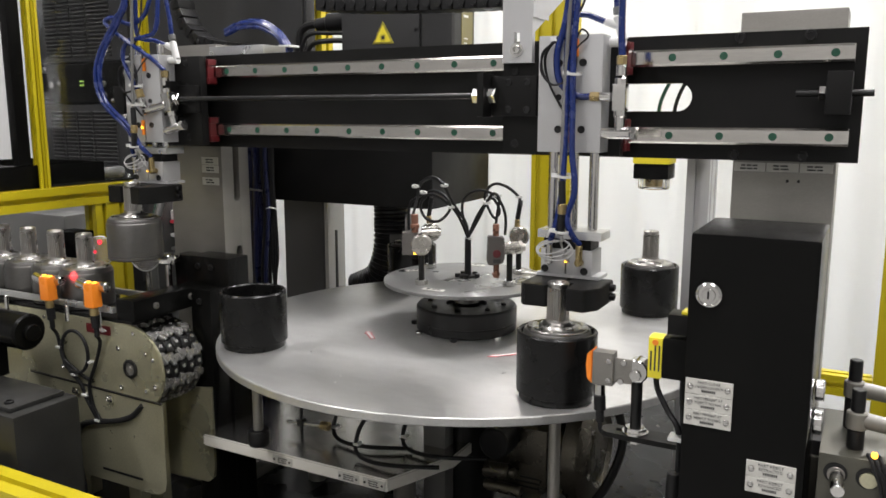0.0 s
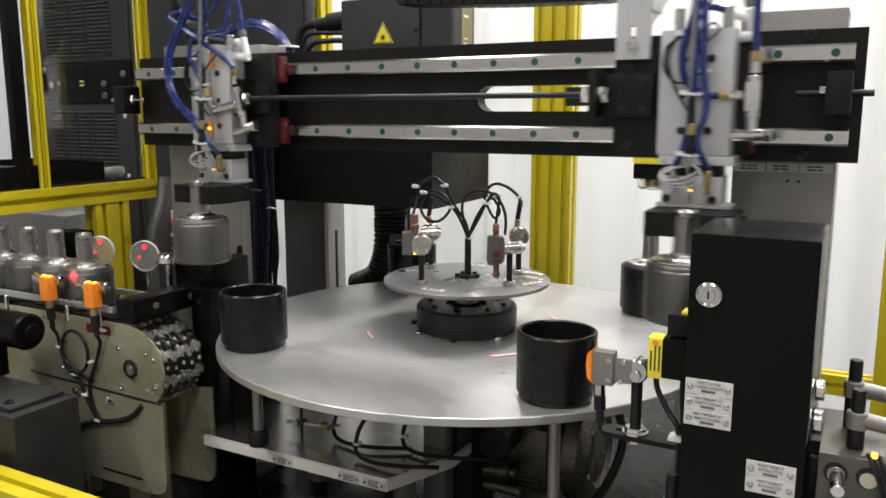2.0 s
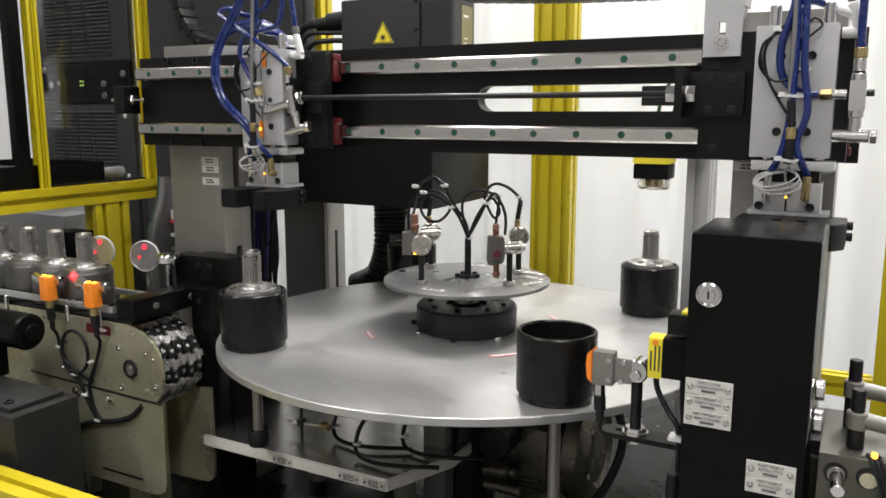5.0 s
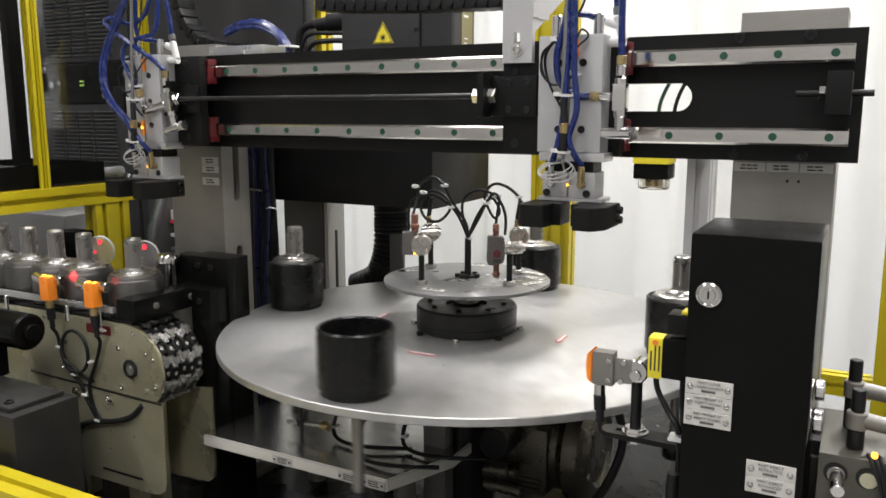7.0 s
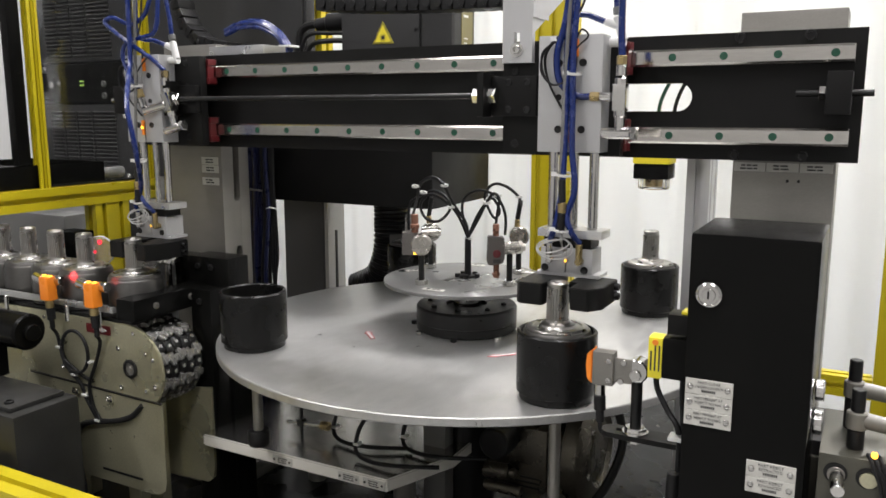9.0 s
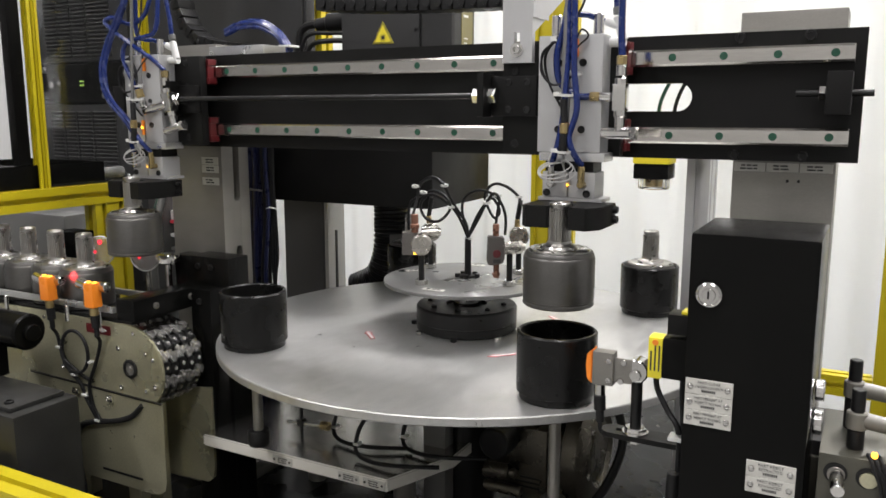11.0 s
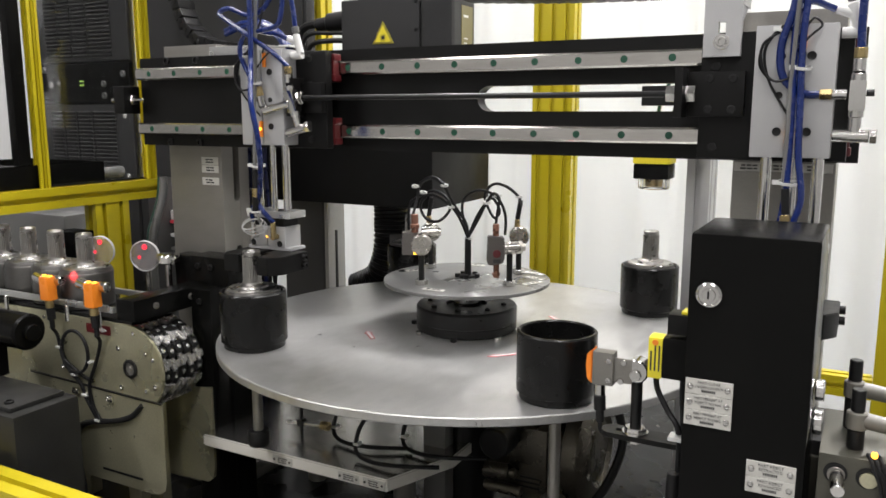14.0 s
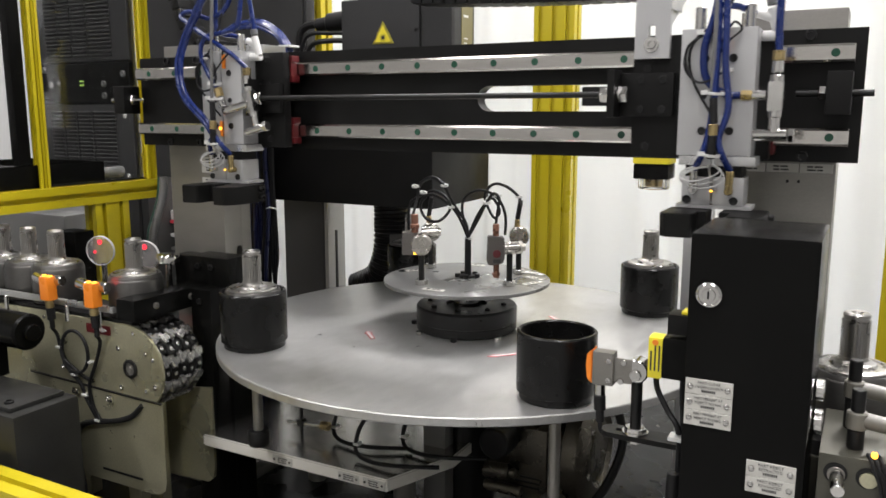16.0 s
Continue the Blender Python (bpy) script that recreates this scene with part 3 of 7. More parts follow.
# ---- laser marker ----
def laser_marker():
    t = thing("laser_marker", "black laser marking unit on a column, with warning triangle", "laser marker", (0, 0, BENCH))
    b = BENCH
    bm = B()
    box(bm, -0.52, -0.119, 0.10, 0.34, 0.178 - b, 0.300 - b, 0.004)
    part("lower_housing", bm, BLACK_ANOD, t)
    bm = B()
    box(bm, -0.309, -0.1445, 0.10, 0.195, 0.300 - b, 0.552 - b, 0.004)
    part("upper_housing", bm, DARK, t)
    bm = B()
    box(bm, -0.1435, -0.080, 0.1004, 0.192, 0.300 - b, 0.550 - b, 0.012, 4)
    cap = part("end_cover", bm, DARK, t, "dark end cover with rounded edges")
    bm = B()
    box(bm, -0.0799, -0.0790, 0.135, 0.178, 0.37 - b, 0.535 - b)
    panel = part("print_panel", bm, OLIVE_LABEL, cap, "olive printed side panel")
    for y0, y1, z0, z1 in ((0.142, 0.160, 0.515, 0.519), (0.144, 0.158, 0.478, 0.480), (0.144, 0.154, 0.470, 0.472), (0.144, 0.152, 0.452, 0.461)):
        bm = B()
        box(bm, -0.0789, -0.0785, y0, y1, z0 - b, z1 - b)
        part("lettering_bar", bm, WHITE_PL, panel)
    for z in (0.548, 0.500, 0.330):
        bm = B()
        sock(bm, (-0.151, 0.1, z - 0.006 - b), (0, -1, 0), 0.0035, 0.0012)
        part("screw", bm, OXIDE, t)
    bm = B()
    box(bm, -0.622, -0.510, 0.30, 0.372, 0.0, 0.292 - b, 0.004)
    part("column", bm, COLUMN_GREY, t)
    bm = B()
    box(bm, -0.52, -0.3095, 0.20, 0.34, 0.3002 - b, 0.310 - b, 0.001)
    part("top_plate", bm, DARK, t)
    bm = B()
    box(bm, -0.5098, -0.500, 0.303, 0.368, 0.0, 0.176 - b, 0.001)
    way = part("guide_way", bm, GUIDE_GREY, t, "pale grey slotted guide way")
    bm = B()
    box(bm, -0.4999, -0.4985, 0.330, 0.338, -0.12 - b, 0.085 - b, 0.0005)
    part("slot", bm, DARK, way)
    # round ribbed sleeve round the beam over the back nest
    bm = B()
    prof = [(0, 0.1779 - b)]
    for i in range(9):
        z = 0.1775 - 0.0085 * i - b
        prof += [(0.034, z), (0.038, z - 0.003), (0.038, z - 0.0055), (0.034, z - 0.0083)]
    prof += [(0, 0.1775 - 0.0085 * 9 - b)]
    lathe(bm, prof, 36, Matrix.Translation((-0.313, 0.275, 0)))
    part("bellows", bm, RUBBER, t, "black ribbed bellows")
    bm = B()
    pts = [Vector(p) for p in ((-0.352, 0.33, 0.1779 - b), (-0.356, 0.33, 0.12 - b), (-0.360, 0.33, 0.05 - b), (-0.385, 0.33, -0.01 - b), (-0.44, 0.33, -0.04 - b))]
    sweep(bm, pts, 0.032, 22, 24, 0.10)
    part("ribbed_duct", bm, RUBBER, t, "black ribbed duct")
    bm = B()
    box(bm, -0.335, -0.300, 0.30, 0.306, -0.02 - b, 0.10 - b, 0.001)
    rod(bm, (-0.318, 0.2999, 0.06 - b), (-0.318, 0.2985, 0.06 - b), 0.004)
    part("duct_plate", bm, GREYPL, t)
    # warning triangle
    bm = B()
    c0 = Vector((-0.2185, 0.485))
    tri = [c0 + Vector((0.0255 * math.cos(radians(90 + 120 * i)), 0.0255 * math.sin(radians(90 + 120 * i)))) for i in range(3)]
    prism(bm, [(p.x, p.y - b) for p in tri], 0.0988, 0.0996)
    tr = part("warning_triangle", bm, YELLOW_PL, t, "yellow laser warning triangle")
    bm = B()
    big, small = [(c0 + (p - c0) * 0.93) for p in tri], [(c0 + (p - c0) * 0.82) for p in tri]
    for i in range(3):
        j = (i + 1) % 3
        prism(bm, [(big[i].x, big[i].y - b), (big[j].x, big[j].y - b), (small[j].x, small[j].y - b), (small[i].x, small[i].y - b)], 0.0983, 0.0987)
    for i in range(12):
        a = radians(30 * i)
        u, v = Vector((math.cos(a), math.sin(a))), Vector((-math.sin(a), math.cos(a)))
        q = c0 + Vector((0, -0.002))
        prism(bm, [((q + u * 0.002 + v * 0.0006).x, (q + u * 0.002 + v * 0.0006).y - b), ((q + u * 0.0085).x, (q + u * 0.0085).y - b), ((q + u * 0.002 - v * 0.0006).x, (q + u * 0.002 - v * 0.0006).y - b)], 0.0983, 0.0987)
    rod(bm, (c0.x, 0.0987, c0.y - 0.002 - b), (c0.x, 0.0983, c0.y - 0.002 - b), 0.003)
    part("pictogram", bm, INK, tr)
    # plugs and cables on the flank
    bm = B()
    rod(bm, (-0.309, 0.15, 0.525 - b), (-0.372, 0.15, 0.520 - b), 0.0185)
    rod(bm, (-0.372, 0.15, 0.520 - b), (-0.400, 0.15, 0.517 - b), 0.013)
    sweep(bm, [(-0.40, 0.15, 0.520 - b), (-0.43, 0.15, 0.515 - b), (-0.445, 0.15, 0.49 - b), (-0.45, 0.16, 0.40 - b)], 0.008, 10)
    sweep(bm, [(-0.309, 0.14, 0.482 - b), (-0.36, 0.14, 0.486 - b), (-0.41, 0.14, 0.478 - b), (-0.44, 0.15, 0.43 - b)], 0.005, 8)
    sweep(bm, [(-0.309, 0.14, 0.497 - b), (-0.36, 0.14, 0.500 - b), (-0.42, 0.14, 0.495 - b), (-0.45, 0.15, 0.43 - b)], 0.004, 8)
    part("power_cable", bm, RUBBER, t, "black ribbed power plug and cables")


laser_marker()


# ---- infeed conveyor ----
CONV_Y = -0.245
DRUM = None


def conveyor():
    global DRUM
    b = BENCH
    t = thing("infeed_conveyor", "zinc-plated chain conveyor carrying steel workpieces to the dial", "conveyor", (0, 0, b))
    cx, cz, r = -0.455, -0.056, 0.072

    def zs(bm):
        bmesh.ops.translate(bm, verts=list(bm.verts), vec=(0, 0, -b))
        return bm
    for y in (-0.297, -0.205):
        bm = B()
        q = r if y < -0.25 else 0.058
        prism(bm, ring_sector(cx, cz, q, -90, 90, 28) + [(-1.6, cz + q), (-1.6, cz - q + 0.004)], y, y + 0.005, bev=0.0006)
        sp = part("side_plate", zs(bm), OLIVE, t, "zinc-plated side plate with rounded end")
        bm = B()
        x0 = -0.514 if y < -0.25 else -0.54
        if y < -0.25:
            prism(bm, [(-0.645, -0.0990), (-0.386, -0.1045), (-0.386, -0.236), (-0.390, -0.250), (-0.402, -0.259), (-0.420, -0.262), (-0.590, -0.262), (-0.612, -0.252), (-0.630, -0.226), (-0.640, -0.185)], y - 0.0030, y - 0.0004)
        else:
            prism(bm, [(x0, -0.1280), (-0.380, -0.1060), (-0.380, -0.250), (-0.384, -0.268), (-0.396, -0.278), (x0 + 0.012, -0.284), (x0, -0.27)], y + 0.0052, y + 0.010)
        part("apron", zs(bm), OLIVE, t, "zinc-plated lower side apron")
        if y < -0.25:
            bm = B()
            lathe(bm, [(0.0105, 0), (0.0155, 0), (0.0155, 0.002), (0.0135, 0.003), (0.0105, 0.003), (0.0105, 0)], 30, Matrix.Translation((cx, y - 0.0004, cz)) @ pose(0, 0, 0, 90))
            part("bearing", zs(bm), OXIDE, sp)
            bm = B()
            lathe(bm, [(0, 0), (0.0104, 0), (0.0104, 0.0006), (0.004, 0.0006), (0.003, 0.002), (0, 0.002)], 30, Matrix.Translation((cx, y - 0.0004, cz)) @ pose(0, 0, 0, 90))
            part("shaft_end", zs(bm), GREYSTEEL, sp)
            for k, (x, z) in enumerate([(-0.480, -0.025), (-0.418, -0.026), (-0.421, -0.088), (-0.478, -0.090), (-0.443, 0.004), (-0.402, -0.034), (-0.40, -0.078), (-0.53, 0.004), (-0.66, 0.006), (-0.62, -0.076), (-0.545, -0.090)]):
                bm = B()
                sock(bm, (x, y - 0.0002, z), (0, -1, 0), 0.0034 + 0.001 * (k % 3 == 0), 0.0022)
                part("screw", zs(bm), STEEL, sp)
            bm = B()
            box(bm, -0.553, -0.496, y - 0.0012, y - 0.0003, -0.0065, 0.0085)
            lab = part("direction_sticker", zs(bm), RED, sp, "red sticker with a white arrow")
            bm = B()
            prism(bm, [(-0.535, -0.0010), (-0.516, -0.0010), (-0.516, -0.0035), (-0.502, 0.0010), (-0.516, 0.0055), (-0.516, 0.0030), (-0.535, 0.0030)], y - 0.0018, y - 0.0013)
            part("arrow", zs(bm), WHITE_PL, lab)
            bm = B()
            prism(bm, [(-0.706, -0.0985), (-0.3875, -0.1052), (-0.3875, -0.1030), (-0.706, -0.0962)], y - 0.0042, y - 0.0002)
            part("seam", zs(bm), OXIDE, sp)
            bm = B()
            prism(bm, [(-0.535, -0.2395), (-0.44, -0.2395), (-0.44, -0.2435), (-0.535, -0.2435)], y - 0.0036, y - 0.0029)
            part("slot", zs(bm), OXIDE, sp)
            for x in (-0.585, -0.502):
                bm = B()
                box(bm, x - 0.007, x + 0.007, y - 0.008, y - 0.0043, -0.118, -0.107, 0.001)
                sock(bm, (x, y - 0.0078, -0.112), (0, -1, 0), 0.004, 0.004)
                part("clip", zs(bm), STEEL, sp)
    for x in (-0.68, -0.95, -1.4):
        for y in (-0.275, -0.220):
            bm = B()
            box(bm, x - 0.02, x + 0.02, y - 0.012, y + 0.012, 0, -0.12 - b, 0.002)
            part("leg", bm, OLIVE, t)
    for y in (-0.27, -0.225):
        bm = B()
        box(bm, -0.50, -0.47, y - 0.010, y + 0.010, 0, -0.1 - b, 0.002)
        part("leg", bm, OLIVE, t)
    # top run of the chain and guide rails
    bm = B()
    box(bm, -1.55, cx, -0.290, -0.206, 0.004, 0.0212, 0.001)
    part("chain_top_run", zs(bm), OXIDE, t, "dark flat top run of the chain")
    for y in (-0.296, -0.194):
        bm = B()
        box(bm, -1.55, -0.485, y - 0.004, y + 0.004, 0.032, 0.042, 0.0015)
        part("guide_rail", zs(bm), ALU, t, "bright side guide rail")
        for x in (-0.60, -0.52, -0.76, -0.95):
            bm = B()
            rod(bm, (x, y, 0.005), (x, y, 0.0319), 0.005)
            part("rail_post", zs(bm), STEEL, t)
    # sprocket drum wrapped by the chain; it turns
    bm = B()
    lathe(bm, [(0, -0.0425), (0.058, -0.0425), (0.058, 0.0425), (0, 0.0425)], 40, pose(0, 0, 0, 90))
    me = bpy.data.meshes.new("chain_drum")
    bm.to_mesh(me)
    bm.free()
    smooth(me)
    me.materials.append(OXIDE)
    DRUM = new("chain_drum", me)
    DRUM.parent = t
    DRUM.matrix_basis = pose(cx, -0.2485, cz - b)
    tagged(DRUM, "drum wrapped by a bright and black link chain")
    rows, cols = 20, 5
    pit = 0.084 / cols

    def link(w, bright):
        q = B()
        if bright:
            prism(q, [(-0.0102, -w * 0.50), (-0.0102, -w * 0.08), (-0.0062, -w * 0.08), (-0.0062, w * 0.48), (0.0060, w * 0.48), (0.0060, w * 0.10), (0.0104, w * 0.10), (0.0104, -w * 0.36), (0.0060, -w * 0.36), (0.0060, -w * 0.50)], 0.0, 0.0062, "z", 0.0007)
            rod(q, (0.0, 0.0, 0.0060), (0.0, 0.0, 0.0070), 0.0024, 10)
        else:
            box(q, -0.0090, 0.0090, -w / 2, w / 2, 0.0, 0.0045, 0.0012)
            rod(q, (0.0, 0.0, 0.004), (0.0, 0.0, 0.0060), 0.0034, 10)
        m = bpy.data.meshes.new("chain_link")
        q.to_mesh(m)
        q.free()
        smooth(m)
        m.materials.append(CHAIN)
        m.materials.append(OXIDE)
        if not bright:
            for p in m.polygons:
                p.material_index = 0 if p.center.z > 0.0046 else 1
        return m
    ma, mb = link(pit * 1.0, True), link(pit * 0.9, False)
    for i in range(rows):
        for j in range(cols):
            lit = i % 2 == 0
            o = new("chain_link", ma if lit else mb)
            o.parent = DRUM
            a = 360.0 * (i + (0.10 if j % 2 else -0.10)) / rows
            o.matrix_basis = pose(0, 0, 0, 0, a, 0) @ Matrix.Translation((0, -0.042 + pit * (j + 0.5), 0.0640 if lit else 0.0625))
    for s in (-1,):
        bm = B()
        lathe(bm, [(0.045, -0.0008), (0.0705, -0.0006), (0.0705, 0.0006), (0.045, 0.0008), (0.045, -0.0008)], 48, Matrix.Translation((0, s * 0.0425, 0)) @ pose(0, 0, 0, 90))
        part("chain_rim", bm, STEEL, DRUM)


conveyor()


# ---- transfer shuttle: two carriages joined by a tie rod ----
TRAVEL = 0.2515
AX, AY = 0.2440, -0.2400
SHUTTLE = thing("transfer_shuttle", "twin pick-and-place shuttle with two pneumatic grippers on gantry rails", "transfer shuttle")
JAWS = {"L": [], "R": []}
SWING = []


def fitting(parent, p, d, r=0.0065, length=0.022, name="hose_fitting"):
    """A push-in fitting: nickel barrel, brass hexagon, short thread."""
    p, d = Vector(p), Vector(d).normalized()
    bm = B()
    rod(bm, p, p + d * length * 0.55, r, 18)
    f = part(name, bm, STEEL, parent)
    bm = B()
    hexnut(bm, p + d * length * 0.56, p + d * length, r * 1.05)
    part("hexagon", bm, BRASS, f)
    return f


def zip_tie(parent, p, r=0.009, tilt=20):
    bm = B()
    t = bmesh.new()
    n = 20
    ring = []
    for i in range(n):
        a = 2 * math.pi * i / n
        ring.append([t.verts.new((q * math.cos(a), q * math.sin(a), z)) for q, z in ((r, -0.0015), (r + 0.0012, -0.0015), (r + 0.0012, 0.0015), (r, 0.0015))])
    for i in range(n):
        a, b = ring[i], ring[(i + 1) % n]
        for k in range(4):
            t.faces.new((a[k], b[k], b[(k + 1) % 4], a[(k + 1) % 4]))
    bmesh.ops.recalc_face_normals(t, faces=list(t.faces))
    join(bm, t, Matrix.Translation(p) @ pose(0, 0, 0, tilt, tilt / 2, 0))
    box(bm, p[0] - r - 0.006, p[0] - r + 0.001, p[1] - r * 0.5 - 0.002, p[1] - r * 0.5 + 0.002, p[2] - 0.002, p[2] + 0.003)
    return part("cable_tie", bm, WHITE_PL, parent, "white cable tie")


def carriage(ax, side):
    """One carriage; ax: x of the gripper axis with the shuttle at its start."""
    big = side == "R"
    xl = ax - 0.11 if big else ax - 0.02
    xr = ax + 0.049 if big else ax + 0.088
    bm = B()
    box(bm, xl, xr, -0.166, -0.150, 0.297, 0.441, 0.002)
    cp = part("carriage_plate", bm, BLACK_ANOD, SHUTTLE)
    for zc in (0.4168, 0.3224):
        for x0, x1 in ((xl + 0.004, xl + 0.07), (xr - 0.074, xr - 0.008)):
            bm = B()
            box(bm, x0, x1, -0.1498, -0.116, zc + 0.0105, zc + 0.021, 0.001)
            box(bm, x0, x1, -0.1498, -0.116, zc - 0.021, zc - 0.0105, 0.001)
            box(bm, x0, x1, -0.1498, -0.1355, zc - 0.0105, zc + 0.0105)
            part("bearing_block", bm, OXIDE, cp)
        bm = B()
        box(bm, xr - 0.0035, xr + 0.004, -0.1495, -0.132, zc + 0.0102, zc + 0.020, 0.0015)
        box(bm, xr - 0.0035, xr + 0.004, -0.1495, -0.132, zc - 0.020, zc - 0.0102, 0.0015)
        box(bm, xr - 0.0035, xr + 0.002, -0.1495, -0.1355, zc - 0.0102, zc + 0.0102)
        part("wiper", bm, RED, cp, "red rail wiper end cap")
    # screws on the visible part of the plate
    xs = (xl + 0.017, xl + 0.027) if big else (xr - 0.03, xr - 0.012)
    for z in (0.31, 0.392 if not big else 0.403, 0.43):
        bm = B()
        sock(bm, (xs[0], -0.166, z), (0, -1, 0), 0.0055, 0.0012)
        part("cap_screw", bm, OXIDE, cp)
    # slide body of two halves with a groove
    bm = B()
    box(bm, ax - 0.047, ax - 0.0075, -0.200, -0.1665, 0.302, 0.443, 0.0012)
    box(bm, ax - 0.0055, ax + 0.034, -0.200, -0.1665, 0.302, 0.443, 0.0012)
    box(bm, ax - 0.0085, ax - 0.0045, -0.196, -0.1675, 0.303, 0.442)
    body = part("slide_body", bm, ANOD, SHUTTLE, "clear anodised pneumatic slide body")
    for dx in (-0.020, 0.010):
        for z, r in ((0.410, 0.0047), (0.369, 0.0038), (0.330, 0.0047)):
            bm = B()
            lathe(bm, [(0, 0.0006), (r * 0.6, 0.0006), (r, 0.0012), (r, 0), (0, 0)], 18, Matrix.Translation((ax + dx, -0.2001, z)) @ pose(0, 0, 0, 90))
            part("bolt_hole", bm, OXIDE, body)
    bm = B()
    box(bm, ax - 0.0095, ax - 0.0055, -0.2042, -0.2003, 0.314, 0.338, 0.0006)
    reed = part("reed_switch", bm, ORANGE, body, "small orange reed switch")
    bm = B()
    rod(bm, (ax - 0.0075, -0.2040, 0.326), (ax - 0.0075, -0.2055, 0.326), 0.0022)
    part("led", bm, LED_AMBER, reed, "lit amber indicator")
    bm = B()
    box(bm, ax + 0.000, ax + 0.0045, -0.2042, -0.2003, 0.417, 0.438, 0.0006)
    part("reed_switch", bm, ORANGE, body, "small orange reed switch")
    # flow controls and fittings on the flank
    fx = ax + 0.056
    bm = B()
    rod(bm, (fx, -0.196, 0.345), (fx, -0.196, 0.391), 0.0075, 20)
    box(bm, fx - 0.008, fx + 0.008, -0.204, -0.188, 0.352, 0.384, 0.002)
    rod(bm, (fx - 0.022, -0.196, 0.326), (fx + 0.014, -0.196, 0.326), 0.0068, 20)
    hexnut(bm, (fx + 0.0145, -0.196, 0.326), (fx + 0.021, -0.196, 0.326), 0.0085)
    rod(bm, (fx, -0.196, 0.328), (fx, -0.196, 0.346), 0.006, 20)
    if not big:
        bmesh.ops.transform(bm, verts=list(bm.verts), matrix=Matrix.Translation((fx, -0.196, 0.36)) @ pose(0, 0, 0, 0, -14, 0) @ Matrix.Translation((-fx - 0.006, 0.196, -0.36)))
    fl = part("flow_control", bm, STEEL, SHUTTLE, "nickel-plated flow control valve")
    fitting(fl, (fx if big else fx - 0.014, -0.196, 0.393), (0, 0, 1), 0.0062, 0.024)
    if big:
        fitting(fl, (fx - 0.010, -0.199, 0.369), (-1, 0, 0.02), 0.0058, 0.026)
    else:
        bm = B()
        rod(bm, (ax + 0.046, -0.200, 0.3635), (ax + 0.002, -0.206, 0.3525), 0.0066, 18)
        part("elbow", bm, STEEL, fl)
        fitting(fl, (ax + 0.001, -0.206, 0.358), (-0.35, 0, 1), 0.0064, 0.031)
    bm = B()
    rod(bm, (ax + 0.036, -0.178, 0.434), (ax + 0.055, -0.178, 0.434), 0.0058, 18)
    rod(bm, (ax + 0.052, -0.178, 0.436), (ax + 0.044, -0.178, 0.464), 0.0055, 18)
    rod(bm, (ax + 0.048, -0.178, 0.452), (ax + 0.030, -0.178, 0.459), 0.0050, 18)
    tee = part("push_in_tee", bm, WHITE_PL, SHUTTLE, "white plastic push-in tee fitting")
    bm = B()
    rod(bm, (ax + 0.0445, -0.178, 0.4665), (ax + 0.043, -0.178, 0.475), 0.0055, 14)
    part("collar", bm, GREYPL, tee)
    # hoses that stay with the slide
    bm = B()
    top = (ax + 0.062, -0.205, 0.62) if big else (ax - 0.03, -0.21, 0.60)
    fxx = fx if big else fx - 0.014
    if big:
        sweep(bm, [(fxx, -0.196, 0.417), (fxx - 0.001, -0.197, 0.445), (fxx, -0.20, 0.50), top], 0.0042, 10)
    else:
        sweep(bm, [(fxx, -0.196, 0.417), (fxx - 0.02, -0.205, 0.437), (ax - 0.015, -0.215, 0.462), (ax - 0.052, -0.213, 0.483), (ax - 0.074, -0.21, 0.497), (ax - 0.058, -0.206, 0.504), (ax - 0.015, -0.204, 0.492), (ax + 0.02, -0.202, 0.52), (ax + 0.03, -0.2, 0.60)], 0.0037, 10)
    part("air_hose", bm, BLUE, SHUTTLE, "blue polyurethane air hose")
    bm = B()
    sweep(bm, [(ax + 0.028, -0.178, 0.459), (ax + 0.012, -0.185, 0.466), (ax - 0.01, -0.2, 0.475), (ax - 0.005, -0.205, 0.53), (ax + 0.0, -0.205, 0.62)], 0.0037, 10)
    part("air_hose", bm, BLUE, SHUTTLE, "blue polyurethane air hose")
    bm = B()
    sweep(bm, [(ax + 0.043, -0.178, 0.475), (ax + 0.040, -0.178, 0.50), (ax + 0.030, -0.18, 0.56), (ax + 0.02, -0.18, 0.62)], 0.0037, 10)
    part("air_hose", bm, BLUE, SHUTTLE, "blue polyurethane air hose")
    bm = B()
    if big:
        sweep(bm, [(fx - 0.036, -0.199, 0.3695), (ax + 0.004, -0.203, 0.371), (ax - 0.016, -0.207, 0.387), (ax - 0.020, -0.209, 0.42), (ax - 0.010, -0.209, 0.46), (ax - 0.004, -0.208, 0.52), (ax, -0.205, 0.62)], 0.0042, 10)
    else:
        sweep(bm, [(ax - 0.0105, -0.206, 0.388), (ax - 0.026, -0.208, 0.412), (ax - 0.036, -0.210, 0.437), (ax - 0.033, -0.210, 0.455), (ax - 0.020, -0.209, 0.466), (ax + 0.010, -0.207, 0.470), (ax + 0.034, -0.204, 0.480), (ax + 0.042, -0.202, 0.53), (ax + 0.044, -0.20, 0.62)], 0.0037, 10)
    part("air_hose", bm, BLUE, SHUTTLE, "blue polyurethane air hose")
    # black sensor leads in a loop
    bm = B()
    cx, cz, rr = ax - 0.019, 0.415, 0.021
    if not big:
        cx, cz, rr = ax - 0.030, 0.412, 0.019
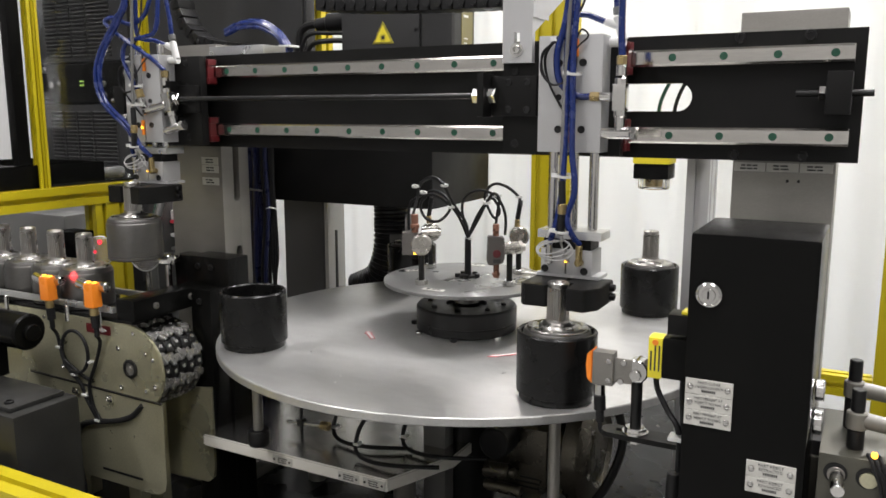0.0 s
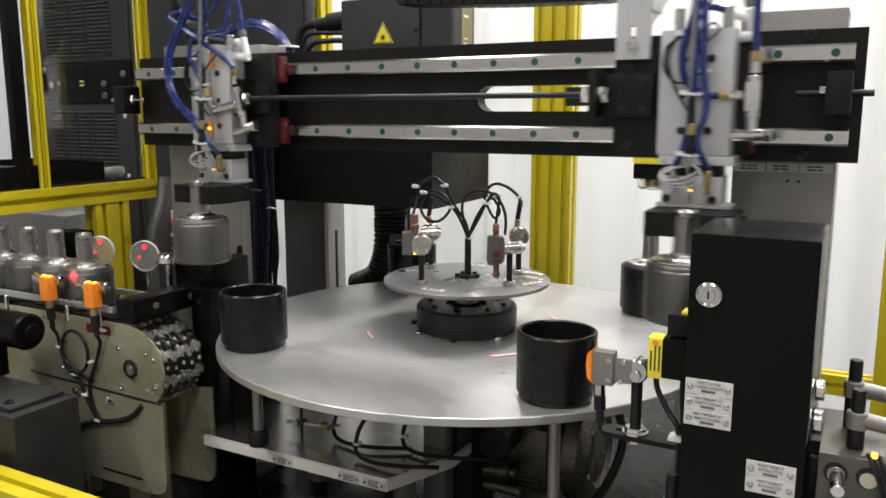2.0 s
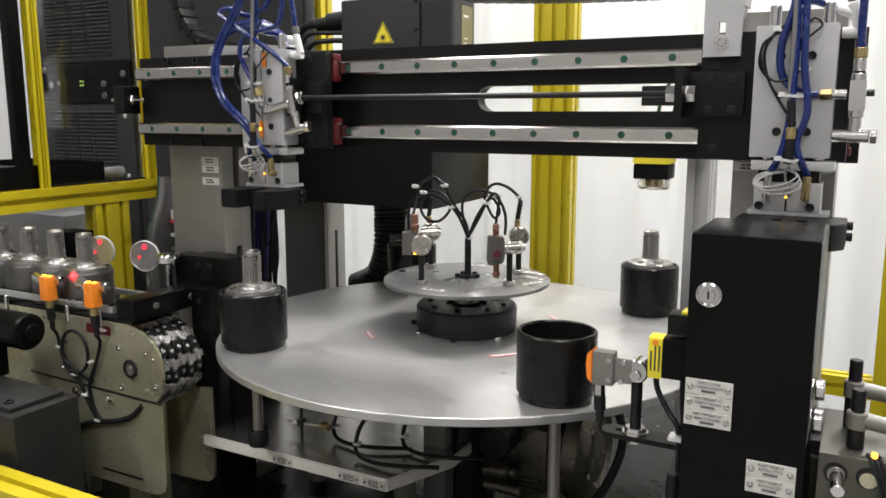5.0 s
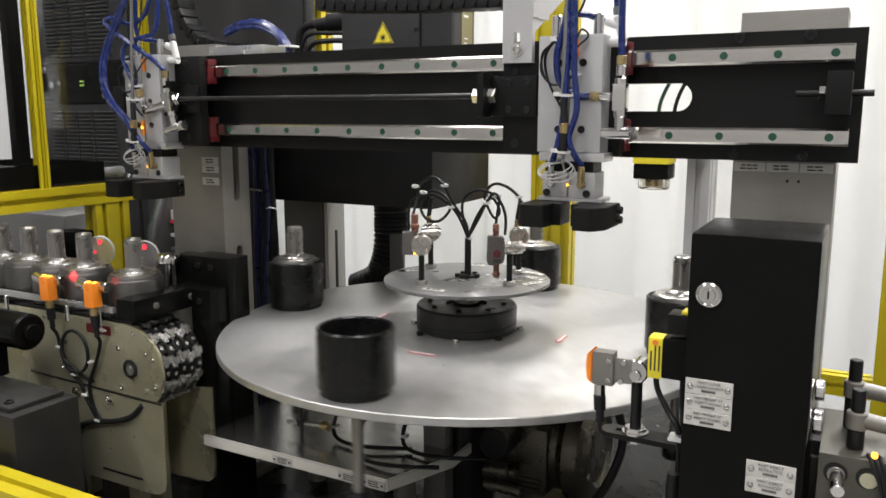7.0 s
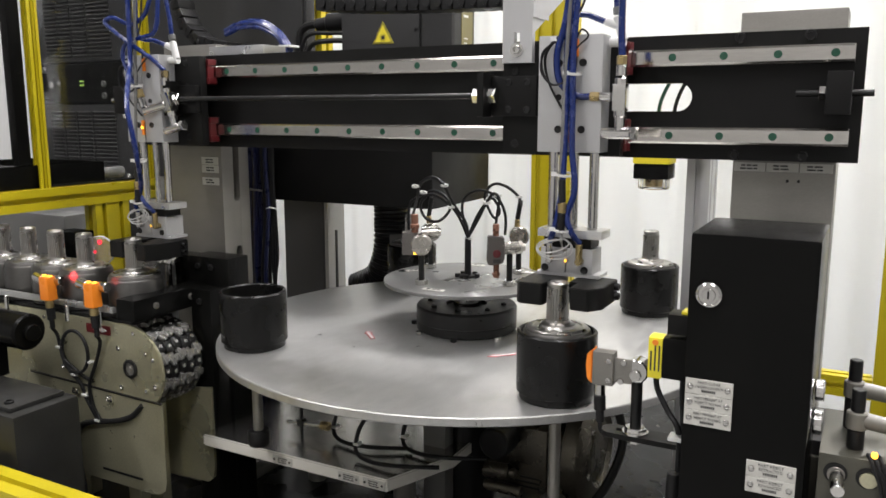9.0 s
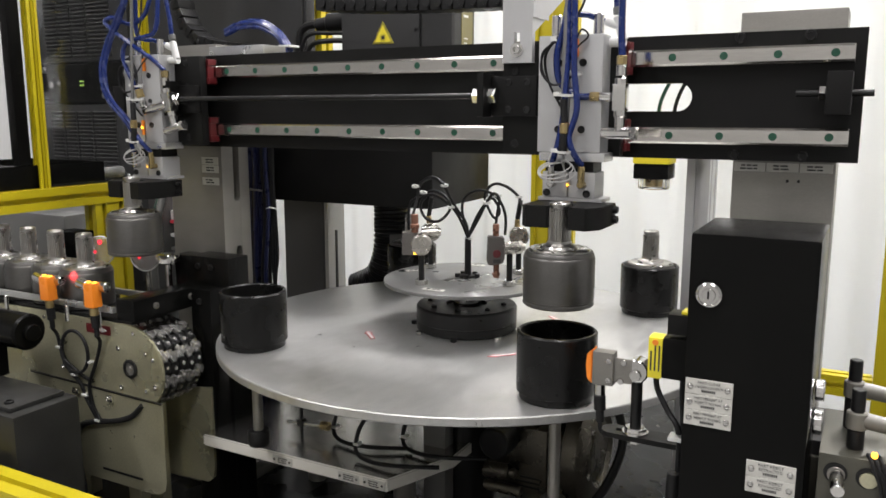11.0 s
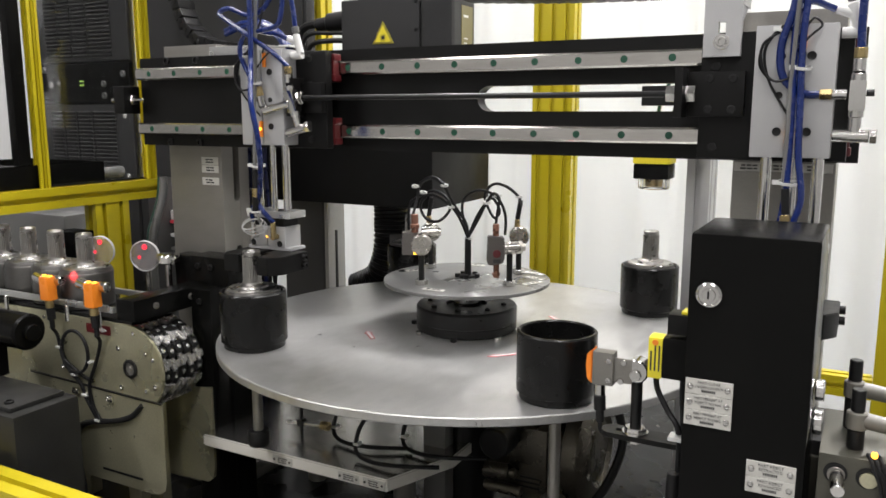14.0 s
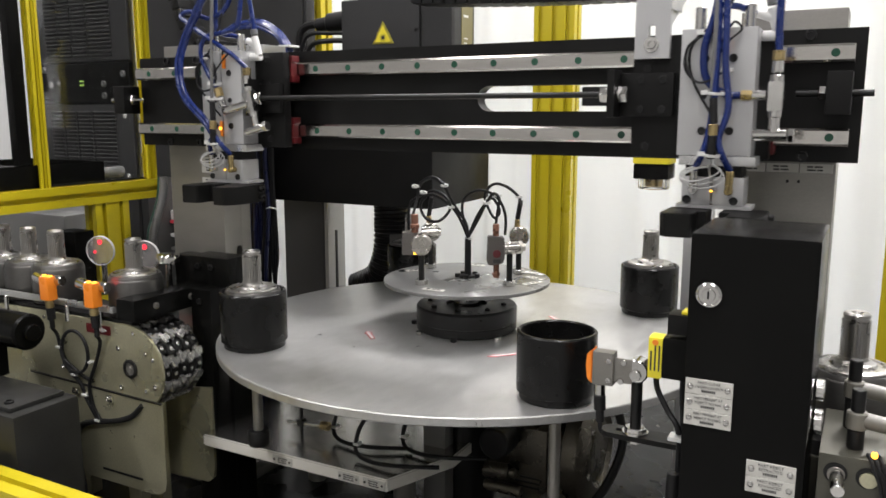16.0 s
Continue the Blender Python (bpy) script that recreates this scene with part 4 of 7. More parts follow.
    for dq in (0.0, 0.0028):
        pts = [(cx - 0.002 + dq, -0.2045 - dq, cz + 0.022), (cx - rr * 0.9, -0.207 - dq, cz + 0.008), (cx - rr + dq, -0.208 - dq, cz - 0.016), (cx - 0.004, -0.208 - dq, cz - rr * 1.5),
               (cx + rr * 0.9, -0.208, cz - 0.02), (cx + rr - dq, -0.207, cz + 0.006), (cx + 0.002, -0.206, cz + 0.024 + dq), (cx - rr * 0.8, -0.2055 - dq, cz + 0.004), (cx - 0.012, -0.204, cz - 0.03), (ax - 0.0075, -0.2035, 0.345)]
        sweep(bm, pts, 0.0014, 6, 8)
    sweep(bm, [(cx, -0.205, cz + 0.024), (cx + 0.02, -0.207, 0.46), (cx + 0.035, -0.205, 0.50), (cx + 0.04, -0.20, 0.6)], 0.0015, 6)
    sweep(bm, [(ax + 0.002, -0.2045, 0.437), (ax + 0.010, -0.208, 0.448), (ax + 0.018, -0.208, 0.440), (ax + 0.006, -0.209, 0.428), (cx + 0.01, -0.207, cz - 0.008)], 0.0013, 6)
    part("sensor_lead", bm, RUBBER, SHUTTLE, "thin black looped sensor lead")
    zip_tie(SHUTTLE, (cx + 0.022, -0.209, cz - 0.018), 0.0075, 10)
    zip_tie(SHUTTLE, (cx + 0.0, -0.206, cz + 0.023), 0.004, 30)
    # moving head: end plate, neck, gripper body, jaws
    hy0, hy1 = -0.200, -0.162
    bm = B()
    box(bm, ax - 0.044, ax + 0.040, hy0 - 0.001, hy1, 0.291, 0.3015, 0.001)
    head = part("gripper_head", bm, ALU, SHUTTLE, "aluminium gripper head on two guide rods")
    bm = B()
    box(bm, ax - 0.036, ax + 0.026, hy0 + 0.002, hy1 - 0.002, 0.2780, 0.2908)
    part("neck", bm, BLACK_ANOD, head)
    bm = B()
    box(bm, ax - 0.039, ax - 0.0065, hy0, hy1, 0.246, 0.2778, 0.001)
    box(bm, ax - 0.0045, ax + 0.029, hy0, hy1, 0.246, 0.2778, 0.001)
    box(bm, ax - 0.045, ax + 0.038, hy0 + 0.001, hy1, 0.2412, 0.2458, 0.0008)
    part("gripper_body", bm, ANOD, head)
    for x in (ax - 0.033, ax + 0.019):
        bm = B()
        lathe(bm, [(0, 0.0006), (0.0034, 0.0006), (0.0048, 0.0012), (0.0048, 0), (0, 0)], 18, Matrix.Translation((x, hy0 - 0.0001, 0.2515)) @ pose(0, 0, 0, 90))
        part("bolt_hole", bm, OXIDE, head)
    bm = B()
    rod(bm, (ax - 0.0055, hy0 - 0.0002, 0.262), (ax - 0.0055, hy0 - 0.002, 0.262), 0.0014)
    part("led", bm, LED_AMBER, head, "lit amber indicator")
    for x in (ax - 0.030, ax + 0.023):
        bm = B()
        rod(bm, (x, -0.184, 0.3016), (x, -0.184, 0.468), 0.0062)
        part("guide_rod", bm, STEEL, head, "polished guide rod")
    bm = B()
    rod(bm, (ax - 0.002, -0.184, 0.3016), (ax - 0.002, -0.184, 0.43), 0.005)
    part("piston_rod", bm, STEEL, head)
    for x, d in ((ax - 0.025, (-0.35, -1, 0.3)), (ax + 0.014, (0.1, -1, 0.25))):
        bm = B()
        rod(bm, (x, hy0, 0.263), (x, hy0 - 0.012, 0.263), 0.0045, 14)
        rod(bm, (x, hy0 - 0.008, 0.260), (x + 0.001, hy0 - 0.010, 0.286), 0.0045, 14)
        part("elbow_fitting", bm, BRASS if x > ax else STEEL, head, "brass elbow air fitting")
    # hoses and cable on the head, reaching up past the slide
    for k, (dx, r, sx) in enumerate(((-0.004, 0.0038, -0.025), (0.004, 0.0038, 0.014))):
        bm = B()
        bulge = 0.012 if k else -0.004
        x0 = ax + sx
        pts = [(x0 + 0.001, hy0 - 0.010, 0.287), (x0 * 0.6 + ax * 0.4, -0.222, 0.302), (ax - 0.003 + dx * 1.5, -0.224, 0.322)]
        if big:
            pts += [(ax - 0.001 + bulge, -0.222, 0.355), (ax - 0.002 + bulge * 0.6, -0.218, 0.40), (ax - 0.001 + dx, -0.214, 0.45), (ax - 0.003 + dx, -0.210, 0.52), (ax + dx, -0.205, 0.60), (ax + dx, -0.2, 0.72)]
        else:
            q = 0.008 * k
            pts[-1] = (ax - 0.006, -0.221, 0.318)
            sweep(bm, pts, r, 10)
            part("hose_stub", bm, BLUE, head, "short blue hose at the fitting")
            bm = B()
            pts = [(ax - 0.006, -0.221, 0.312)]
            pts += [(ax - 0.022 + q, -0.226, 0.337), (ax - 0.062 + q, -0.226, 0.375), (ax - 0.076 + q, -0.222, 0.42), (ax - 0.066 + q, -0.216, 0.462), (ax - 0.034 + q, -0.218, 0.505), (ax - 0.010 + q * 0.5, -0.221, 0.55), (ax - 0.006 + q * 0.5, -0.222, 0.72)]
        sweep(bm, pts, r, 10)
        if big:
            part("air_hose", bm, BLUE, head, "blue polyurethane air hose")
        else:
            bmesh.ops.translate(bm, verts=list(bm.verts), vec=(0.006 - ax, 0.221, 0))
            SWING.append(part("air_hose", bm, BLUE, head, "blue polyurethane air hose", Matrix.Translation((ax - 0.006, -0.221, 0))))
    bm = B()
    xq = ax - 0.004
    sweep(bm, [(xq, -0.224, 0.306), (xq + 0.001, -0.224, 0.33), (xq - 0.003, -0.221, 0.37), (xq - 0.003, -0.218, 0.43), (xq - 0.003, -0.213, 0.50), (xq + 0.004, -0.205, 0.72)], 0.0026, 8)
    cable = part("sensor_cable", bm, GREYPL, head, "grey sensor cable")
    bm = B()
    rod(bm, (xq, -0.226, 0.300), (xq + 0.001, -0.226, 0.325), 0.0050, 16)
    rod(bm, (xq + 0.001, -0.225, 0.3385), (xq - 0.001, -0.223, 0.366), 0.0044, 16)
    part("plug", bm, RUBBER, cable)
    bm = B()
    rod(bm, (xq + 0.001, -0.226, 0.3255), (xq + 0.001, -0.2255, 0.338), 0.0056, 16)
    part("plug_nut", bm, BRASS, cable, "brass plug nut")
    bm = B()
    for dq in range(3):
        q = 0.002 * dq
        pts = [(ax - 0.003, -0.226, 0.300)] + [(ax - 0.014 + (0.024 - q) * math.cos(a), -0.219 - 0.002 * dq + 0.004 * math.sin(a), 0.279 + q + (0.0125 - q) * math.sin(a + 0.3 * dq)) for a in [1.2 + 0.7 * i for i in range(10)]] + [(ax - 0.007 + 0.003 * dq, hy0 - 0.001, 0.262)]
        sweep(bm, pts, 0.0009, 6, 6)
    part("coiled_lead", bm, PALE_LEAD, head, "thin pale coiled sensor lead")
    zip_tie(head, (ax - 0.003, -0.225, 0.305), 0.0085, 12)
    zip_tie(head, (ax - 0.003, -0.217, 0.372), 0.0095, 8)
    for s in (-1, 1):
        bm = B()
        if s < 0:
            poly = [(-0.0105, -0.008), (-0.0125, -0.012), (-0.040, -0.014), (-0.047, -0.006), (-0.047, 0.052), (0.0, 0.052), (0.0, 0.0145), (-0.0105, 0.0145)]
        else:
            poly = [(0.0135, -0.008), (0.0155, -0.018), (0.038, -0.020), (0.0510, 0.000), (0.0510, 0.060), (0.002, 0.060), (0.002, 0.0145), (0.0135, 0.0145)]
        prism(bm, [(ax + u, AY + v) for u, v in poly], 0.2135, 0.2405, "z", 0.0010)
        jaw = part("gripper_jaw", bm, BLACK_ANOD, head, "black gripper jaw")
        if s > 0:
            for z in (0.221, 0.233):
                sockm = B()
                sock(sockm, (ax + 0.0510, AY + 0.048, z), (1, 0, 0), 0.0048, 0.006)
                me_join = bpy.data.meshes.new("screws")
                sockm.to_mesh(me_join)
                sockm.free()
                t2 = bmesh.new()
                t2.from_mesh(jaw.data)
                t2.from_mesh(me_join)
                t2.to_mesh(jaw.data)
                t2.free()
                bpy.data.meshes.remove(me_join)
                smooth(jaw.data)
        JAWS[side].append((jaw, s))
    return head


HEAD_R = carriage(AX, "R")
HEAD_L = carriage(AX - 0.4837 - TRAVEL, "L")


def tie_rod():
    z, y = 0.372, -0.182
    bm = B()
    rod(bm, (-0.445, y, z), (0.112, y, z), 0.0038)
    part("tie_rod", bm, OXIDE, SHUTTLE, "long black threaded tie rod")
    for x0 in (0.112, -0.452):
        bm = B()
        box(bm, x0, x0 + 0.009, -0.200, -0.1665, 0.345, 0.401, 0.0008)
        br = part("rod_bracket", bm, BLACK_ANOD, SHUTTLE, "black angle bracket")
        for s in (-0.0125, 0.0095):
            bm = B()
            hexnut(bm, (x0 + s, y, z), (x0 + s + 0.0115, y, z), 0.0105)
            part("lock_nut", bm, STEEL, br, "bright hexagon lock nut")
    bm = B()
    box(bm, 0.1215, 0.185, -0.176, -0.1662, 0.346, 0.397, 0.0008)
    fb = part("rod_flange", bm, BLACK_ANOD, SHUTTLE)
    for x in (0.146, 0.172):
        for zz in (0.354, 0.389):
            bm = B()
            sock(bm, (x, -0.176, zz), (0, -1, 0), 0.005, 0.0015)
            part("cap_screw", bm, OXIDE, fb)
    bm = B()
    box(bm, -0.443, -0.405, -0.176, -0.1662, 0.350, 0.394, 0.0008)
    part("rod_flange", bm, BLACK_ANOD, SHUTTLE)
    # slotted bracket that carries the cable chain
    bm = B()
    x0, x1, y0, y1, z0, z1 = 0.137, 0.178, -0.176, -0.1665, 0.4135, 0.560
    sx0, sx1, sz0, sz1 = 0.153, 0.161, 0.430, 0.452
    box(bm, x0, sx0, y0, y1, z0, z1)
    box(bm, sx1, x1, y0, y1, z0, z1)
    box(bm, sx0, sx1, y0, y1, z0, sz0)
    box(bm, sx0, sx1, y0, y1, sz1, z1)
    box(bm, x1 + 0.0, x1 + 0.001, y0, -0.12, 0.470, z1)
    prism(bm, [(-0.1664, 0.452), (-0.1664, 0.56), (-0.06, 0.56), (-0.06, 0.505)], x1 - 0.008, x1 - 0.0002, "x")
    cb = part("chain_bracket", bm, ANOD, SHUTTLE, "clear anodised slotted chain bracket")
    bm = B()
    sock(bm, (0.157, -0.1761, 0.430), (0, -1, 0), 0.0058, 0.006)
    lathe(bm, [(0.0045, 0), (0.0088, 0), (0.0088, 0.0015), (0.0045, 0.0015), (0.0045, 0)], 24, Matrix.Translation((0.157, -0.1761, 0.430)) @ pose(0, 0, 0, 90))
    part("cap_screw", bm, STEEL, cb)
    for i in range(19):
        x = 0.128 - 0.0185 * i
        z = 0.504 + 0.00004 * i * i
        bm = B()
        box(bm, x - 0.0082, x + 0.0082, -0.105, -0.060, z - 0.010, z + 0.010, 0.003)
        box(bm, x - 0.0115, x - 0.0075, -0.101, -0.064, z - 0.007, z + 0.007, 0.001)
        rod(bm, (x + 0.0055, -0.1051, z), (x + 0.0055, -0.1066, z), 0.0055, 14)
        part("chain_link", bm, RUBBER, SHUTTLE)
    bm = B()
    box(bm, 0.052, 0.106, -0.1125, -0.098, 0.359, 0.384, 0.002)
    rod(bm, (0.106, -0.106, 0.3715), (0.118, -0.106, 0.3715), 0.006)
    box(bm, 0.1185, 0.126, -0.1495, -0.098, 0.356, 0.386, 0.001)
    part("rod_coupler", bm, OXIDE, SHUTTLE, "black cylinder rod coupler")


tie_rod()


# ---- engraved plates ----
def letters(parent, s, x, y, z, size, width=None, name="lettering"):
    cu = bpy.data.curves.new("text", "FONT")
    cu.body, cu.size, cu.align_x, cu.extrude, cu.resolution_u = s, size, "CENTER", 0.0001, 2
    ob = new("text", cu)
    me = bpy.data.meshes.new_from_object(ob.evaluated_get(bpy.context.evaluated_depsgraph_get()))
    bpy.data.objects.remove(ob)
    w = max(v.co.x for v in me.vertices) - min(v.co.x for v in me.vertices)
    k = min(1.0, width / w) if width else 1.0
    me.transform(Matrix.Translation((x, y, z)) @ pose(0, 0, 0, 90) @ Matrix.Diagonal((k, 1, 1, 1)))
    me.name = name
    me.materials.clear()
    me.materials.append(INK)
    o = new(name, me)
    o.parent = parent
    return o


def label_plate(parent, x0, x1, z0, z1, y, lines, code=True, screws=True):
    bm = B()
    box(bm, x0, x1, y - 0.0012, y, z0, z1, 0.0003, 1)
    p = part("label_plate", bm, PLATE_WHITE, parent, "white engraved label plate")
    n = len(lines) + (1 if code else 0)
    h = (z1 - z0) / (n + 0.7)
    for i, s in enumerate(lines):
        letters(p, s, (x0 + x1) / 2, y - 0.0014, z1 - h * (i + 1.08), h * 0.92, (x1 - x0) * 0.60)
    if code:
        zc = z1 - h * (n + 0.05)
        bm = B()
        w = (x1 - x0) * 0.30
        for k in range(7):
            a = (x0 + x1) / 2 - w / 2 + w * k / 7
            box(bm, a, a + w / 7 * 0.72, y - 0.0015, y - 0.0012, zc, zc + h * 0.62)
        part("lettering_bar", bm, INK, p)
    if screws:
        for x in (x0 + 0.0045, x1 - 0.0045):
            bm = B()
            lathe(bm, [(0, 0.0022), (0.0012, 0.0021), (0.0026, 0.0012), (0.0030, 0), (0, 0)], 14, Matrix.Translation((x, y - 0.0012, (z0 + z1) / 2)) @ pose(0, 0, 0, 90))
            part("dome_screw", bm, STEEL, p)
    return p


def cabinet_plates():
    b = BENCH
    rows = [("PART CLEAR", "UNLOAD CONVEYOR"), ("PART PRESENT AT", "REJECT BOX#1"), ("PART PRESENT AT", "REJECT BOX#2")]
    for i, r in enumerate(rows):
        z1 = 0.1133 - 0.0148 * i - b
        label_plate(CABINET, 0.4362, 0.4775, z1 - 0.0145, z1, -0.4301, r)
    for i, r in enumerate([("PART REJECT", "RETRACTED"), ("PART REJECT", "ADVANCED")]):
        z1 = 0.0460 - 0.0150 * i - b
        label_plate(CABINET, 0.4925, 0.5335, z1 - 0.0147, z1, -0.4301, r)


cabinet_plates()
for x in (0.4795, 0.4925):
    bm = B()
    rod(bm, (x, -0.0739, 0.2665 - BENCH), (x, -0.0743, 0.2665 - BENCH), 0.0019, 14, 0.0001)
    part("bolt_hole", bm, OXIDE, COL_R)
for z0 in (0.258, 0.2435, 0.2215):
    p = label_plate(COL_L, -0.499, -0.459, z0 - BENCH, z0 + 0.0135 - BENCH, -0.0741, (), False, False)
    bars(p, -0.490, -0.468, z0 + 0.001 - BENCH, z0 + 0.0125 - BENCH, -0.0755, 2, INK)
for x0 in (0.416, 0.4545, 0.493):
    p = label_plate(COL_R, x0, x0 + 0.037, 0.2775 - BENCH, 0.2885 - BENCH, -0.0741, (), False, False)
    bars(p, x0 + 0.007, x0 + 0.030, 0.278 - BENCH, 0.288 - BENCH, -0.0755, 2, INK)


# ---- fixed sensor plate over the dial ----
def prox_sensor(parent, p, style):
    """A photo sensor clamped to a black post; p: foot of the post on the plate; built facing the aisle."""
    m = Matrix.Translation(p) @ pose(0, 0, 0, 0, 0, 28)

    def put(name, bm, material, under, label=""):
        bmesh.ops.transform(bm, verts=list(bm.verts), matrix=m)
        return part(name, bm, material, under, label)
    bm = B()
    rod(bm, (0, 0, 0.004), (0, 0, 0.060), 0.0047)
    post = put("sensor_post", bm, OXIDE, parent)
    bm = B()
    hexnut(bm, (0, 0, 0.0003), (0, 0, 0.0085), 0.0098)
    put("hexagon_nut", bm, STEEL, post)
    if style == "hanging":
        bm = B()
        rod(bm, (-0.014, 0, 0.059), (0.020, 0, 0.061), 0.0098, 24)
        rod(bm, (0.014, -0.0095, 0.060), (0.014, -0.0125, 0.060), 0.0035, 14)
        rod(bm, (0.020, 0, 0.061), (0.024, 0, 0.061), 0.006, 18)
        put("swivel_clamp", bm, NICKEL, parent, "nickel-plated swivel clamp")
        bm = B()
        prism(bm, [(-0.036, 0.040), (-0.033, 0.034), (-0.012, 0.037), (-0.0085, 0.045), (-0.0095, 0.078), (-0.035, 0.080)], -0.014, 0.006, bev=0.0015)
        head = put("sensor_head", bm, SENSOR_GREY, parent, "grey-brown photo-sensor head")
        bm = B()
        lathe(bm, [(0, 0), (0.0062, 0), (0.0062, 0.0012), (0.004, 0.002), (0, 0.002)], 22, Matrix.Translation((-0.021, -0.0141, 0.053)) @ pose(0, 0, 0, 90))
        put("lens", bm, RED, head, "dark red lens")
        bm = B()
        box(bm, -0.0265, -0.0150, -0.0152, -0.0141, 0.0385, 0.0445)
        put("print_label", bm, INK, head)
        bm = B()
        rod(bm, (-0.021, -0.004, 0.0355), (-0.021, -0.004, 0.014), 0.0046, 16)
        rod(bm, (-0.021, -0.004, 0.0215), (-0.021, -0.004, 0.0175), 0.0062, 16)
        put("lower_plug", bm, COPPER, head, "copper-coloured plug")
        bm = B()
        rod(bm, (-0.022, -0.004, 0.0795), (-0.022, -0.004, 0.098), 0.0050, 16)
        put("connector", bm, COPPER, head)
        return
    bm = B()
    zc = 0.064
    rod(bm, (0, 0.010, zc), (0, -0.009, zc), 0.0165, 28)
    rod(bm, (0.001, -0.009, zc + 0.003), (0.001, -0.0125, zc + 0.003), 0.0065, 18)
    rod(bm, (-0.010, -0.009, zc + 0.009), (-0.010, -0.0115, zc + 0.009), 0.003, 12)
    rod(bm, (0.009, -0.009, zc - 0.009), (0.009, -0.0115, zc - 0.009), 0.003, 12)
    put("swivel_clamp", bm, NICKEL, parent, "nickel-plated swivel clamp")
    if style == "disc":
        bm = B()
        rod(bm, (0.000, 0.018, 0.079), (0.027, 0.018, 0.081), 0.0108, 24)
        rod(bm, (0.027, 0.018, 0.081), (0.0305, 0.018, 0.081), 0.0065, 18)
        put("cross_clamp", bm, NICKEL, parent)
        bm = B()
        box(bm, -0.030, -0.006, -0.006, 0.016, 0.048, 0.083, 0.0025)
        head = put("sensor_head", bm, SENSOR_GREY, parent, "grey-brown photo-sensor head")
        bm = B()
        rod(bm, (-0.010, -0.003, 0.0835), (-0.010, -0.003, 0.112), 0.0056, 16)
        rod(bm, (-0.010, -0.003, 0.090), (-0.010, -0.003, 0.097), 0.0072, 16)
        put("connector", bm, COPPER, head)
        bm = B()
        box(bm, -0.012, -0.004, -0.0075, -0.0061, 0.0495, 0.0525)
        put("led", bm, LED_AMBER, head, "lit amber indicator")
    else:
        bm = B()
        rod(bm, (-0.003, 0, 0.080), (-0.003, 0, 0.092), 0.0046, 14)
        put("connector", bm, BRASS, parent)
        bm = B()
        rod(bm, (-0.003, 0, 0.0922), (0.002, 0, 0.124), 0.0040, 14)
        put("plug", bm, RUBBER, parent)


